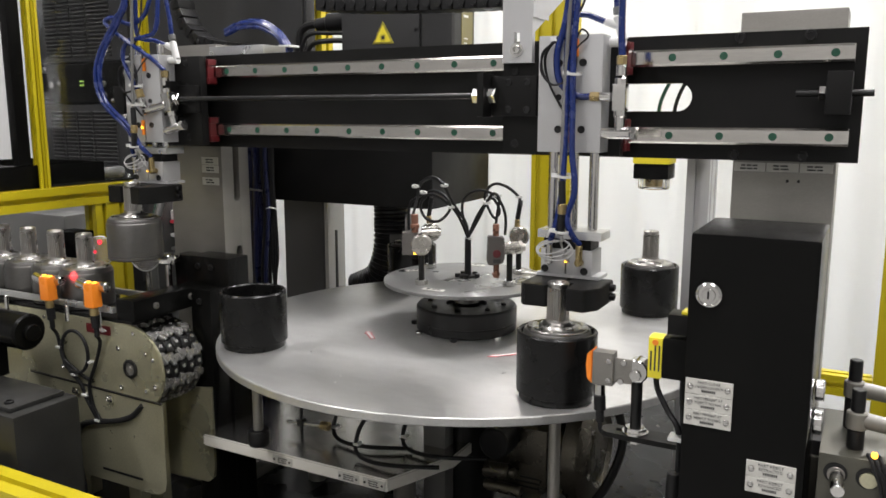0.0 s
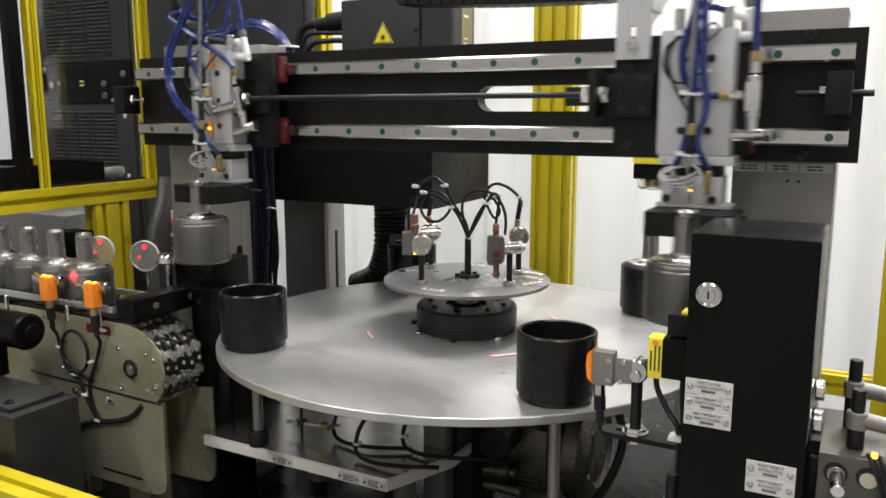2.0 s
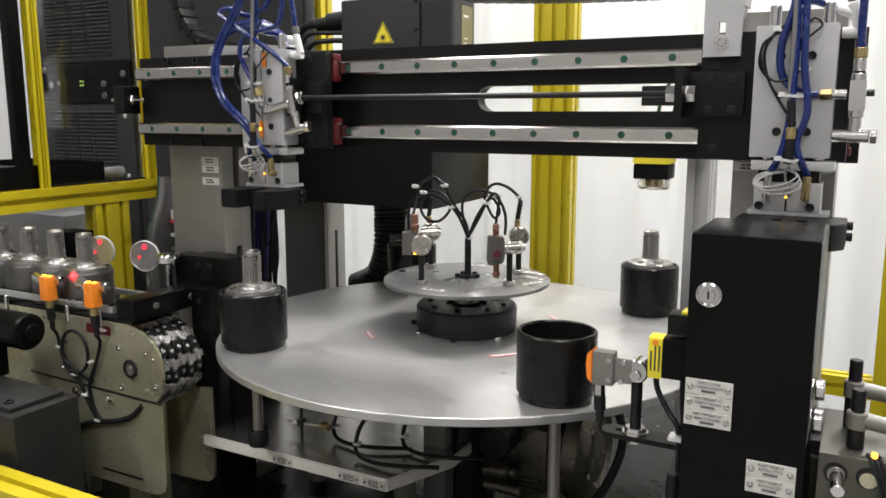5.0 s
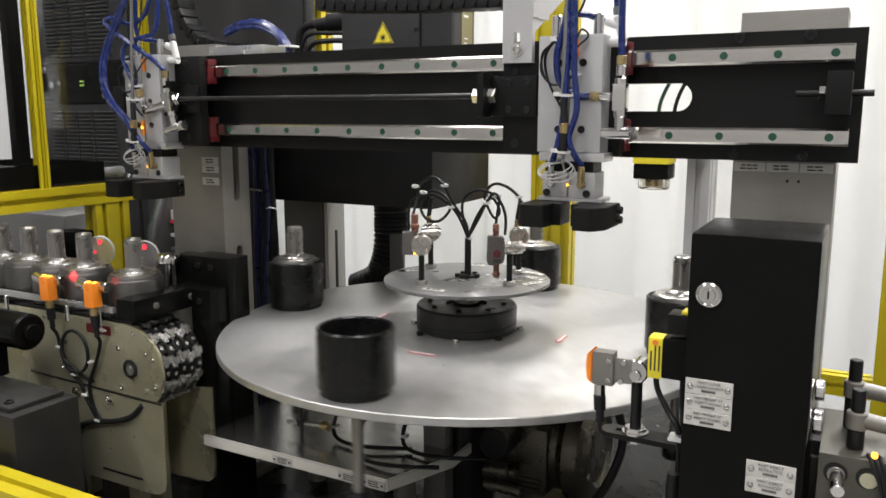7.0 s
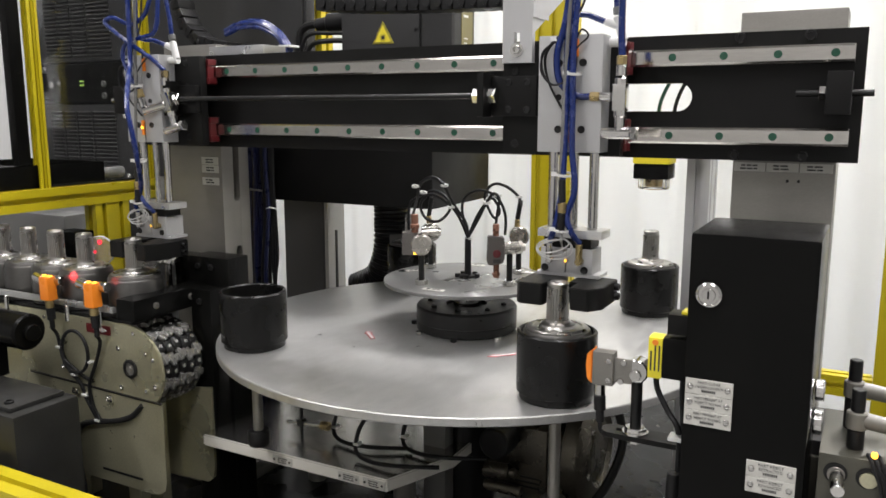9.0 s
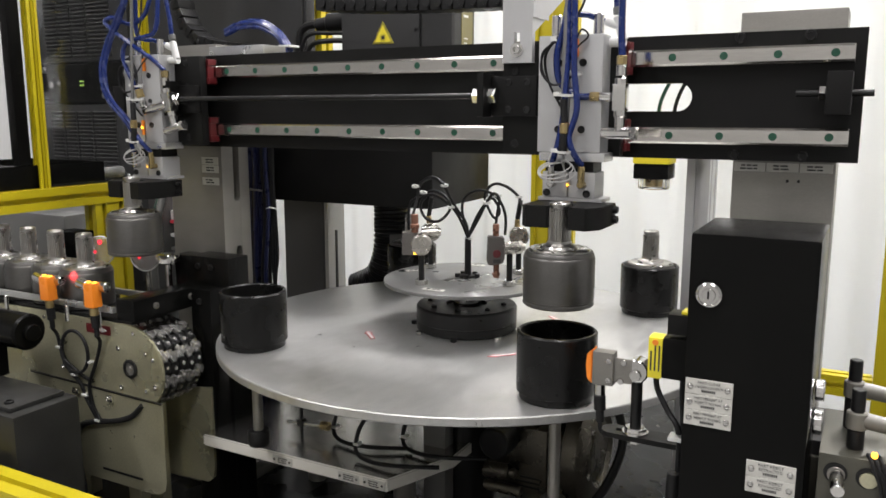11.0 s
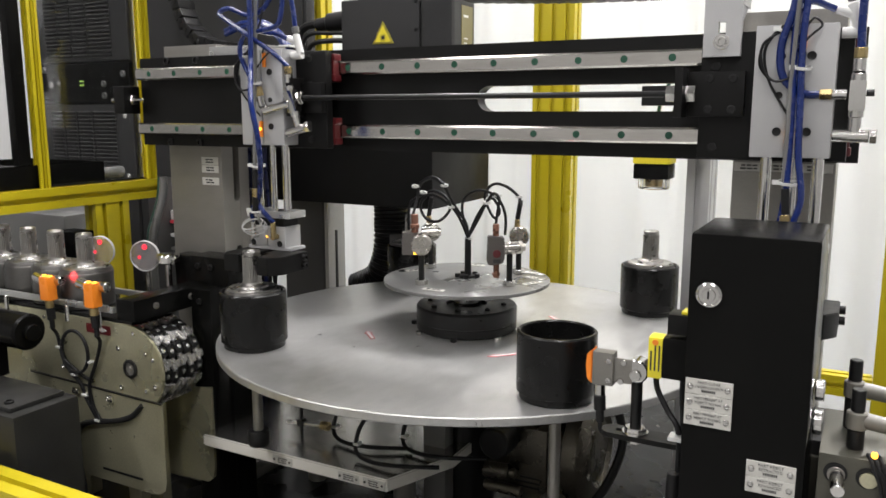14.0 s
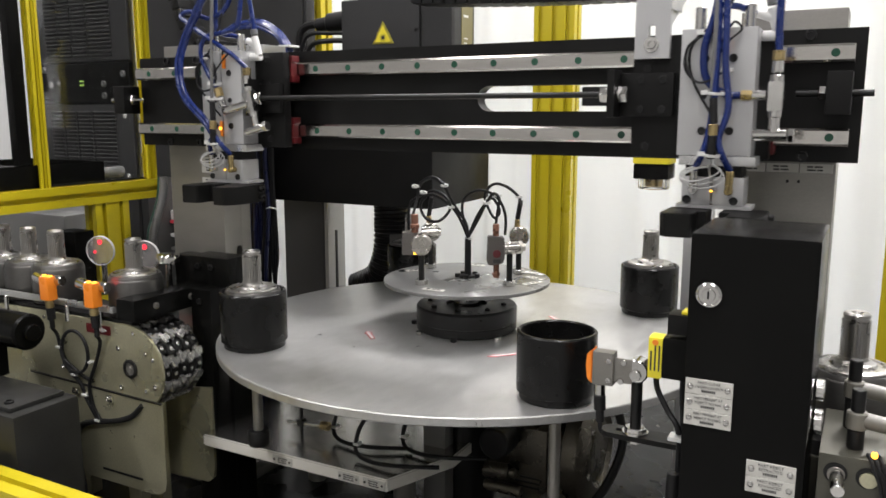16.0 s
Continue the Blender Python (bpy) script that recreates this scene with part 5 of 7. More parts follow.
def sensor_plate():
    t = thing("sensor_plate", "round aluminium plate with four photo sensors and looped cables", "sensor mount", (0, 0, 0))
    bm = B()
    lathe(bm, [(0, 0.0776), (0.1345, 0.0776), (0.1355, 0.0782), (0.1355, 0.0830), (0.1345, 0.0836), (0, 0.0836)], 96)
    part("plate", bm, RING_ALU, t)
    z = 0.0837
    for p, style in (((-0.039, -0.081, z), "disc"), ((0.086, -0.024, z), "hanging"), ((-0.091, 0.043, z), "plain"), ((0.062, 0.070, z), "plain")):
        prox_sensor(t, p, style)
    bm = B()
    lathe(bm, [(0, z), (0.014, z), (0.014, z + 0.003), (0.0056, z + 0.004), (0.0052, z + 0.066), (0, z + 0.067)], 24, Matrix.Translation((-0.002, 0.008, 0)))
    part("cable_sleeve", bm, RUBBER, t, "upright black cable sleeve")
    for a in range(5):
        bm = B()
        q = (0.017 * math.cos(1.26 * a) - 0.002, 0.017 * math.sin(1.26 * a) + 0.008)
        rod(bm, (q[0], q[1], z), (q[0], q[1], z + 0.0065), 0.0044, 12)
        part("cap_screw", bm, OXIDE, t)
    hub = (-0.002, 0.008, 0.149)
    runs = [
        [(-0.062, -0.068, 0.188), (-0.064, -0.05, 0.217), (-0.057, -0.05, 0.240), (-0.036, -0.048, 0.250), (-0.019, -0.044, 0.238), (-0.007, -0.034, 0.208), (0.004, -0.012, 0.176), hub],
        [(-0.094, -0.026, 0.160), (-0.090, -0.03, 0.200), (-0.072, -0.03, 0.217), (-0.042, -0.03, 0.227), (-0.020, -0.03, 0.215), (-0.016, -0.03, 0.198), (-0.034, -0.032, 0.179), (-0.057, -0.034, 0.182), (-0.067, -0.034, 0.204), (-0.046, -0.034, 0.222), (-0.012, -0.02, 0.196), hub],
        [(0.066, -0.034, 0.178), (0.068, -0.03, 0.204), (0.070, -0.03, 0.220), (0.059, -0.028, 0.227), (0.044, -0.024, 0.209), (0.028, -0.014, 0.186), hub],
        [hub, (-0.009, 0.0, 0.195), (-0.001, 0.0, 0.218), (0.021, 0.0, 0.228), (0.041, 0.0, 0.225), (0.059, 0.0, 0.211), (0.066, 0.004, 0.187), (0.062, 0.012, 0.158)],
        [(0.066, 0.070, 0.200), (0.068, 0.05, 0.216), (0.058, 0.03, 0.232), (0.042, 0.02, 0.238), (0.028, 0.02, 0.230), (0.022, 0.02, 0.215), (0.030, 0.02, 0.195), (0.042, 0.016, 0.183), (0.050, 0.016, 0.196), (0.036, 0.014, 0.215), (0.014, 0.01, 0.186), hub],
    ]
    for pts in runs:
        bm = B()
        sweep(bm, pts, 0.0024, 8, 6)
        part("sensor_cable", bm, RUBBER, t, "thin black looped sensor cable")
    for p in ((-0.068, -0.05, 0.235), (-0.062, -0.034, 0.224), (-0.019, -0.044, 0.238), (-0.014, -0.03, 0.203), (0.045, -0.024, 0.212), (0.068, 0.05, 0.216), (0.062, -0.02, 0.224), (-0.002, 0.008, 0.148)):
        bm = B()
        lathe(bm, [(0.0030, -0.0016), (0.0052, -0.0016), (0.0052, 0.0016), (0.0030, 0.0016), (0.0030, -0.0016)], 14, Matrix.Translation(p) @ pose(0, 0, 0, 12, 8, 0))
        box(bm, p[0] + 0.004, p[0] + 0.009, p[1] - 0.006, p[1] - 0.002, p[2] - 0.0015, p[2] + 0.002, 0.0005)
        part("cable_tie", bm, WHITE_PL, t, "white cable tie")
    for x, y, r in ((-0.004, -0.106, 0), (-0.036, 0.104, 10), (-0.106, 0.015, 62), (0.100, 0.046, -30), (0.084, 0.084, -20), (0.112, 0.010, 62)):
        bm = B()
        box(bm, -0.018, 0.018, -0.0050, 0.0050, 0.0837, 0.0846)
        lp = part("label_plate", bm, PLATE_WHITE, t, "small white label strip", Matrix.Translation((x, y, 0)) @ pose(0, 0, 0, 0, 0, r))
        bm = B()
        for q in (-0.012, -0.002, 0.006):
            box(bm, q, q + 0.006, -0.0022, 0.0022, 0.0846, 0.0848)
        part("lettering_bar", bm, INK, lp)


sensor_plate()


# ---- orange photo sensor beside the front nest ----
def slot_plate(bm, x0, x1, y0, y1, z0, z1, sx0, sx1, sw):
    r = (y1 - y0) / 2
    cy = (y0 + y1) / 2
    box(bm, sx1, x1, y0, y1, z0, z1)
    box(bm, sx0, sx1, y0, cy - sw, z0, z1)
    box(bm, sx0, sx1, cy + sw, y1, z0, z1)
    prism(bm, ring_sector(x0 + r, cy, r, 90, 270, 14) + [(sx0, y0), (sx0, y1)], z0, z1, "z")


def station_sensor():
    t = thing("photo_sensor", "orange-faced photo sensor on a bent bracket and black post", "sensor", (0.36, -0.30, 0))
    ox, oy = 0.36, -0.30
    bm = B()
    slot_plate(bm, 0.322 - ox, 0.452 - ox, -0.014, 0.014, -0.009, -0.003, 0.338 - ox, 0.372 - ox, 0.004)
    base = part("slotted_bracket", bm, BLACK_ANOD, t, "black slotted mounting bracket")
    bm = B()
    hexnut(bm, (0, 0, -0.003), (0, 0, 0.004), 0.0125)
    lathe(bm, [(0, -0.003), (0.0145, -0.003), (0.0145, -0.001), (0, -0.001)], 24)
    rod(bm, (0, 0, -0.016), (0, 0, -0.009), 0.007, 6)
    part("hexagon_nut", bm, STEEL, base)
    bm = B()
    rod(bm, (0, 0, 0.003), (0, 0, 0.066), 0.0062)
    part("post", bm, OXIDE, t)
    bm = B()
    rod(bm, (0.0, 0.012, 0.070), (0.0, -0.009, 0.070), 0.0135, 28)
    rod(bm, (0.0, -0.009, 0.066), (0.0, -0.0125, 0.066), 0.0062, 20)
    rod(bm, (-0.013, -0.009, 0.079), (-0.013, -0.012, 0.079), 0.0035, 12)
    rod(bm, (-0.016, -0.009, 0.057), (-0.016, -0.012, 0.057), 0.0035, 12)
    part("swivel_clamp", bm, STEEL, t, "polished round swivel clamp")
    bm = B()
    box(bm, -0.024, -0.004, -0.0095, -0.0065, 0.055, 0.083, 0.001)
    box(bm, -0.0275, -0.024, -0.0095, 0.003, 0.054, 0.086, 0.001)
    box(bm, -0.048, -0.0245, -0.0125, 0.004, 0.050, 0.088, 0.0015)
    part("bracket", bm, GREYSTEEL, t, "bent stainless bracket")
    bm = B()
    prism(bm, [(-0.0485, 0.050), (-0.0540, 0.056), (-0.0555, 0.070), (-0.0545, 0.084), (-0.0485, 0.090)], -0.013, 0.006, bev=0.001)
    part("lens_face", bm, ORANGE, t, "orange sensor lens")
    for z in (0.079, 0.057):
        bm = B()
        sock(bm, (-0.029, -0.0126, z), (0, -1, 0), 0.0032, 0.002)
        part("screw", bm, STEEL, t)
    bm = B()
    rod(bm, (-0.041, -0.004, 0.0495), (-0.041, -0.004, 0.036), 0.0062, 16)
    part("connector_nut", bm, STEEL, t)
    bm = B()
    rod(bm, (-0.041, -0.004, 0.0358), (-0.040, -0.004, 0.018), 0.0068, 16)
    rod(bm, (-0.040, -0.004, 0.018), (-0.0395, -0.004, 0.004), 0.0048, 16)
    sweep(bm, [(-0.040, -0.004, 0.006), (-0.038, -0.004, -0.006), (-0.032, 0.004, -0.014)], 0.0026, 8)
    part("cable", bm, RUBBER, t, "black moulded connector and cable")
    return t


station_sensor()


def laser_sensor():
    t = thing("distance_sensor", "yellow and black distance sensor fixed to the black control box", "sensor", (0.434, -0.37, 0.09))
    bm = B()
    box(bm, -0.045, -0.031, -0.010, 0.010, 0.000, 0.042, 0.002)
    part("front_cover", bm, YELLOW_PL, t, "yellow front cover")
    bm = B()
    box(bm, -0.0308, -0.0004, -0.012, 0.012, 0.002, 0.043, 0.002)
    part("housing", bm, BLACK_PAINT, t)
    bm = B()
    for i in range(3):
        box(bm, -0.0425 + 0.004 * i, -0.0410 + 0.004 * i, -0.0106, -0.0101, 0.008, 0.034 - 0.006 * (i == 0))
    part("lettering_bar", bm, INK, t)
    bm = B()
    rod(bm, (-0.038, -0.0101, 0.037), (-0.038, -0.0108, 0.037), 0.003)
    part("emblem", bm, ORANGE, t)
    bm = B()
    box(bm, -0.028, -0.0004, -0.006, 0.020, 0.046, 0.066, 0.001)
    part("mount", bm, BLACK_ANOD, t)
    bm = B()
    box(bm, -0.016, -0.0004, -0.002, 0.018, 0.0662, 0.0690, 0.0008)
    part("mount_label", bm, YELLOW_PL, t, "bright yellow label")
    bm = B()
    sweep(bm, [(-0.038, 0, 0.000), (-0.036, 0, -0.014), (-0.024, -0.004, -0.034), (-0.012, -0.008, -0.052), (-0.010, -0.010, -0.10), (-0.012, -0.012, -0.2)], 0.0030, 8)
    sweep(bm, [(-0.012, 0, 0.002), (-0.011, -0.002, -0.02), (-0.008, -0.006, -0.06), (-0.007, -0.010, -0.2)], 0.0028, 8)
    part("cable", bm, RUBBER, t)
    bm = B()
    rod(bm, (-0.013, -0.014, -0.092), (-0.014, -0.014, -0.120), 0.0068, 16)
    rod(bm, (-0.0145, -0.014, -0.140), (-0.015, -0.014, -0.165), 0.0072, 16)
    pl = part("connector", bm, RUBBER, t)
    bm = B()
    rod(bm, (-0.014, -0.014, -0.1202), (-0.0145, -0.014, -0.1398), 0.0075, 18)
    part("connector_nut", bm, STEEL, pl)
    bm = B()
    box(bm, -0.020, -0.006, -0.020, -0.004, -0.058, -0.054, 0.001)
    part("cable_tie", bm, WHITE_PL, t)


laser_sensor()


# ---- vision camera and its post ----
def vision_camera():
    t = thing("vision_camera", "yellow and black vision camera with clear lens ring", "camera", (0.24, 0.244, 0.22))
    bm = B()
    box(bm, -0.031, 0.031, -0.028, 0.028, 0.044, 0.13, 0.003)
    part("housing", bm, YELLOW_PL, t, "yellow camera housing")
    bm = B()
    box(bm, -0.030, 0.030, -0.027, 0.027, 0.018, 0.0438, 0.004)
    part("light_housing", bm, BLACK_PAINT, t)
    bm = B()
    lathe(bm, [(0.018, 0.0178), (0.0265, 0.0178), (0.0265, 0.002), (0.0245, 0.0), (0.018, 0.0), (0.018, 0.0178)], 32)
    part("lens_cover", bm, CLEAR_PL, t, "clear plastic lens ring")
    bm = B()
    rod(bm, (0, 0, 0.0177), (0, 0, 0.004), 0.015)
    part("lens", bm, BRASS, t)
    bm = B()
    box(bm, 0.000, 0.078, 0.0285, 0.0755, 0.060, 0.12, 0.002)
    part("arm", bm, ALU, t)


vision_camera()
extrusion("camera_post", (0.30, 0.36, BENCH), (0.30, 0.36, 0.36), 0.040, 0.080, ANOD, "grey slotted aluminium post that carries the vision camera", slots=(1, 2), cat="frame profile")


# ---- ejector block at the outfeed ----
def ejector_block():
    t = thing("cylinder_block", "machined aluminium cylinder block with beige air fittings", "actuator", (0, 0, BENCH))
    b = BENCH
    bm = B()
    y0, y1, z0, z1 = -0.419, -0.300, 0.024, 0.060
    box(bm, 0.5495, 0.70, y0, y1, 0.0, z1 - b, 0.001)
    part("block", bm, SHADED_ALU, t)
    for x in (0.5635, 0.5885):
        bm = B()
        lathe(bm, [(0, -0.0002), (0.0085, -0.0002), (0.0095, 0.0003), (0.0095, 0), (0, 0)], 28, Matrix.Translation((x, y0 - 0.0004, 0.044 - b)) @ pose(0, 0, 0, 90))
        part("bore", bm, OXIDE, t)
        bm = B()
        lathe(bm, [(0, 0.001), (0.0066, 0.001), (0.0072, -0.0), (0, 0.0)], 28, Matrix.Translation((x + 0.0005, y0 - 0.001, 0.0425 - b)) @ pose(0, 0, 0, 90))
        part("piston_end", bm, GREYSTEEL if x < 0.57 else OLIVE, t)
        if x < 0.57:
            bm = B()
            rod(bm, (x + 0.001, y0 - 0.001, 0.042 - b), (x + 0.003, y0 - 0.026, 0.038 - b), 0.0058, 20)
            part("piston_rod", bm, STEEL, t)
    for x, y, h in ((0.5765, -0.395, 0.0), (0.5725, -0.345, 0.012)):
        bm = B()
        rod(bm, (x, y, z1 - b), (x, y, z1 + 0.018 + h - b), 0.0072, 16)
        rod(bm, (x, y, z1 + 0.034 + h - b), (x, y, z1 + 0.054 + h - b), 0.0058, 16)
        f = part("flow_control", bm, OXIDE, t, "dark flow control screw")
        bm = B()
        rod(bm, (x, y, z1 + 0.0182 + h - b), (x, y, z1 + 0.0338 + h - b), 0.0088, 20)
        rod(bm, (x, y, z1 + 0.027 + h - b), (x + 0.028, y, z1 + 0.024 + h - b), 0.0072, 16)
        part("elbow", bm, BEIGE_PL, f, "beige plastic elbow fitting")
        bm = B()
        sweep(bm, [(x + 0.027, y, z1 + 0.024 + h - b), (x + 0.05, y, z1 + 0.022 + h - b), (x + 0.09, y + 0.02, z1 + 0.0 + h - b), (x + 0.12, y + 0.05, z1 - 0.1 - b)], 0.004, 8)
        part("hose", bm, BLUE, f, "blue air hose")
    bm = B()
    for k in range(3):
        sweep(bm, [(0.587 + 0.004 * k, -0.41, 0.062 - b), (0.592 + 0.004 * k, -0.424, 0.055 - b), (0.600 + 0.004 * k, -0.428, 0.03 - b), (0.606 + 0.004 * k, -0.43, -0.05 - b)], 0.0018, 6)
    part("sensor_lead", bm, RUBBER, t)
    bm = B()
    rod(bm, (0.5915, -0.424, 0.068 - b), (0.5915, -0.4265, 0.068 - b), 0.0026)
    part("led", bm, LED_AMBER, t, "lit amber indicator")
    bm = B()
    rod(bm, (0.541, -0.36, 0.066 - b), (0.549, -0.36, 0.066 - b), 0.012)
    rod(bm, (0.541, -0.37, 0.100 - b), (0.549, -0.37, 0.100 - b), 0.010)
    part("stud", bm, STEEL, t)
    return t


ejector_block()


def outfeed():
    t = thing("outfeed_conveyor", "narrow dark belt conveyor behind the black control box", "conveyor", (0, 0, BENCH))
    b = BENCH
    bm = B()
    box(bm, 0.44, 1.35, -0.292, -0.188, -0.030 - b, SEAT + 0.0067 - b, 0.002)
    part("belt", bm, OXIDE, t)
    for y in (-0.298, -0.188):
        bm = B()
        box(bm, 0.44, 1.35, y, y + 0.006, -0.05 - b, 0.006 - b, 0.001)
        part("side_plate", bm, SHADED_ALU, t)
    for x in (0.5, 0.9, 1.3):
        bm = B()
        box(bm, x - 0.02, x + 0.02, -0.26, -0.22, 0 if x < 0.9 else -0.6, -0.031 - b, 0.001)
        part("leg", bm, ANOD, t)


outfeed()


# ---- surroundings at the infeed ----
def louvre_cabinet():
    t = thing("control_cabinet", "tall dark grey equipment cabinet with louvred panels behind yellow posts", "cabinet", (-1.33, 0.35, FLOOR))
    bm = B()
    box(bm, -0.25, 0.21, 0, 0.22, 0, 2.1, 0.004)
    part("body", bm, DARK, t)
    for z0, z1 in ((-0.10, 0.372), (0.485, 0.86)):
        bm = B()
        box(bm, -0.17, 0.185, -0.012, -0.0002, z0 + 1.05 - 0.1, z1 + 1.05 - 0.1, 0.003)
        door = part("door_panel", bm, DARK, t, "dark louvred door panel")
        top = z1 + 0.95 - (0.018 if z0 < 0 else 0.03)
        for i in range(21 if z0 < 0 else 33):
            z = top - 0.0102 * i
            for x0, x1 in ((-0.135, -0.085), (-0.078, -0.032), (-0.025, 0.030), (0.037, 0.123)):
                bm = B()
                prism(bm, [(-0.0122, z), (-0.0185, z - 0.0014), (-0.0185, z - 0.0034), (-0.0122, z - 0.0076)], x0, x1, "x")
                part("louvre", bm, LOUVRE, door)
        for x, z in ((0.160, top - 0.012), (0.160, top - 0.17), (-0.158, top - 0.17)):
            bm = B()
            sock(bm, (x, -0.012, z), (0, -1, 0), 0.007, 0.005)
            part("screw", bm, STEEL, door)
    bm = B()
    box(bm, -0.17, 0.185, -0.016, -0.0002, 1.325, 1.43, 0.002)
    mid = part("switch_panel", bm, BLACK_PAINT, t)
    bm = B()
    rod(bm, (-0.11, -0.016, 1.375), (-0.11, -0.028, 1.375), 0.010)
    rod(bm, (-0.085, -0.016, 1.38), (-0.085, -0.022, 1.38), 0.007)
    part("knob", bm, STEEL, mid)
    for i in range(4):
        bm = B()
        box(bm, -0.005 + 0.009 * (i % 2), 0.0 + 0.009 * (i % 2), -0.0172, -0.0162, 1.372 + 0.010 * (i // 2), 1.3745 + 0.010 * (i // 2))
        part("led", bm, LED_GREEN, mid, "small green indicator")
    for x, z in ((0.09, 1.375), (0.09, 1.345), (-0.15, 1.415), (0.165, 1.40), (0.165, 1.345)):
        bm = B()
        sock(bm, (x, -0.016, z), (0, -1, 0), 0.008, 0.006)
        part("screw", bm, GREYPL, mid)


louvre_cabinet()


def simple_box(name, label, cat, x0, x1, y0, y1, z0, z1, material, bev=0.004, kind="", group=""):
    bm = B()
    box(bm, x0, x1, y0, y1, z0, z1, bev)
    return tagged(part(name, bm, material), label, cat, group, kind)


def rail_tray():
    t = thing("cable_tray", "black sheet-metal cable tray lying on the yellow guard rail", "cable tray", (-0.84, -0.30, 0.2065))
    bm = B()
    box(bm, -0.010, -0.004, -0.7, 0.295, 0.0, 0.044, 0.001)
    part("front_wall", bm, BLACK_PAINT, t)
    bm = B()
    box(bm, -0.25, -0.244, -0.7, 0.295, 0.0, 0.044, 0.001)
    part("back_wall", bm, BLACK_PAINT, t)
    bm = B()
    box(bm, -0.2438, -0.0102, -0.7, 0.295, 0.0, 0.004)
    box(bm, -0.2438, -0.0102, 0.289, 0.295, 0.0042, 0.044)
    box(bm, -0.2438, -0.0102, -0.6, 0.2, 0.024, 0.034)
    part("base", bm, BLACK_PAINT, t)
    bm = B()
    rod(bm, (-0.03, 0.296, 0.018), (-0.03, 0.36, 0.018), 0.012)
    part("grey_duct", bm, GREYPL, t)


rail_tray()


def enclosure():
    t = thing("enclosure", "large dark grey sheet-metal enclosure behind the gantry", "enclosure", (-0.70, 0.20, BENCH))
    h = 0.95 - BENCH
    bm = B()
    box(bm, -0.25, 0.233, 0.004, 0.035, 0.55, h, 0.012)
    box(bm, -0.12, -0.06, 0.010, 0.030, 0, 0.551)
    part("body", bm, DARK, t)
    bm = B()
    box(bm, -0.16, 0.225, 0.0, 0.0038, 0.70, h - 0.02, 0.0015)
    cv = part("cover_plate", bm, DARK, t, "dark cover plate")
    for x in (-0.145, 0.21):
        for z in (0.72, 0.95, h - 0.05):
            bm = B()
            sock(bm, (x, 0.0, z), (0, -1, 0), 0.005, 0.002)
            part("screw", bm, OXIDE, cv)


enclosure()
simple_box("guard_window_frame", "dark frame of the guard window beside the yellow post", "frame", -0.862, -0.842, -0.196, -0.170, 0.2510, 1.25, BLACK_PAINT, 0.002)


def guard_upright(x, y, z0, z1, w):
    return extrusion("guard_post", (x, y, z0), (x, y, z1), w, 0.084, YELLOW, "short yellow slotted post under the guard rail", group="yellow guard posts", slots=(1, 2))


guard_upright(-0.84, -0.008, BENCH, 0.1655, 0.034)


def guard_screen():
    t = thing("guard_screen", "clear polycarbonate guard screen between two yellow posts", "guard screen", (-0.845, -0.02, 0.207))
    bm = B()
    box(bm, -0.002, 0.002, -0.117, 0.116, 0.004, 1.07)
    part("pane", bm, GLASS, t, "clear glossy pane").visible_shadow = False
    bm = B()
    box(bm, -0.004, 0.004, -0.119, 0.117, 0.0, 0.0038)
    part("gasket", bm, RUBBER, t)


guard_screen()

# boxes and stores behind the conveyor
simple_box("equipment_case", "pale grey equipment case behind the conveyor", "case", -1.36, -1.10, 0.08, 0.25, BENCH, 0.11, MID_GREY, 0.008)
simple_box("white_carton", "white carton standing behind the conveyor", "box", -0.97, -0.90, 0.3, 0.40, BENCH, 0.10, WHITE_PL, 0.003)
simple_box("black_camera_housing", "small black housing behind the conveyor", "housing", -0.86, -0.80, -0.12, -0.075, BENCH, 0.118, BLACK_PAINT, 0.006)


def rack():
    t = thing("parts_rack", "red and white steel parts rack with cartons on its shelves", "rack", (-1.20, 0.42, BENCH))
    b = BENCH
    for z, m in ((0.055, RED_STICK), (0.018, WHITE_PL), (-0.02, GREYPL)):
        bm = B()
        box(bm, -0.09, 0.16, 0, 0.2, z - 0.005 - b, z + 0.004 - b, 0.001)
        part("shelf", bm, m, t)
    for x in (-0.09, 0.042, 0.155):
        bm = B()
        box(bm, x, x + 0.011, -0.008, -0.0005, 0, 0.10 - b, 0.001)
        part("upright", bm, RED_STICK if x > 0 else GREYPL, t)


rack()
for x0, x1, z0, z1 in ((-1.148, -1.10, 0.0595, 0.085), (-1.275, -1.20, 0.0595, 0.105), (-1.25, -1.18, 0.0225, 0.047)):
    simple_box("carton", "small white carton lying on the red rack", "box", x0, x1, 0.425, 0.55, z0, z1, WHITE_PL if z0 > 0.03 else GREYPL, 0.002)


def rail_conduit():
    t = thing("conduit", "grey ribbed conduit and green lead bending down from the guard rail", "conduit", (-0.80, 0.09, BENCH))
    for dx, r, m in ((0.0, 0.009, MID_GREY), (-0.014, 0.0035, DARKGREEN)):
        bm = B()
        sweep(bm, [(dx, 0.022, 0.56), (dx, 0.019, 0.530), (dx, 0.010, 0.500), (dx, -0.006, 0.465), (dx, -0.018, 0.425), (dx, -0.02, 0.30), (dx, -0.02, 0.0)], r, 14, 10, 0.05)
        part("sheath", bm, m, t)


DARKGREEN = mat("dark_green_cable", (0.01, 0.06, 0.04), 0.4, 0, 0.2)
rail_conduit()


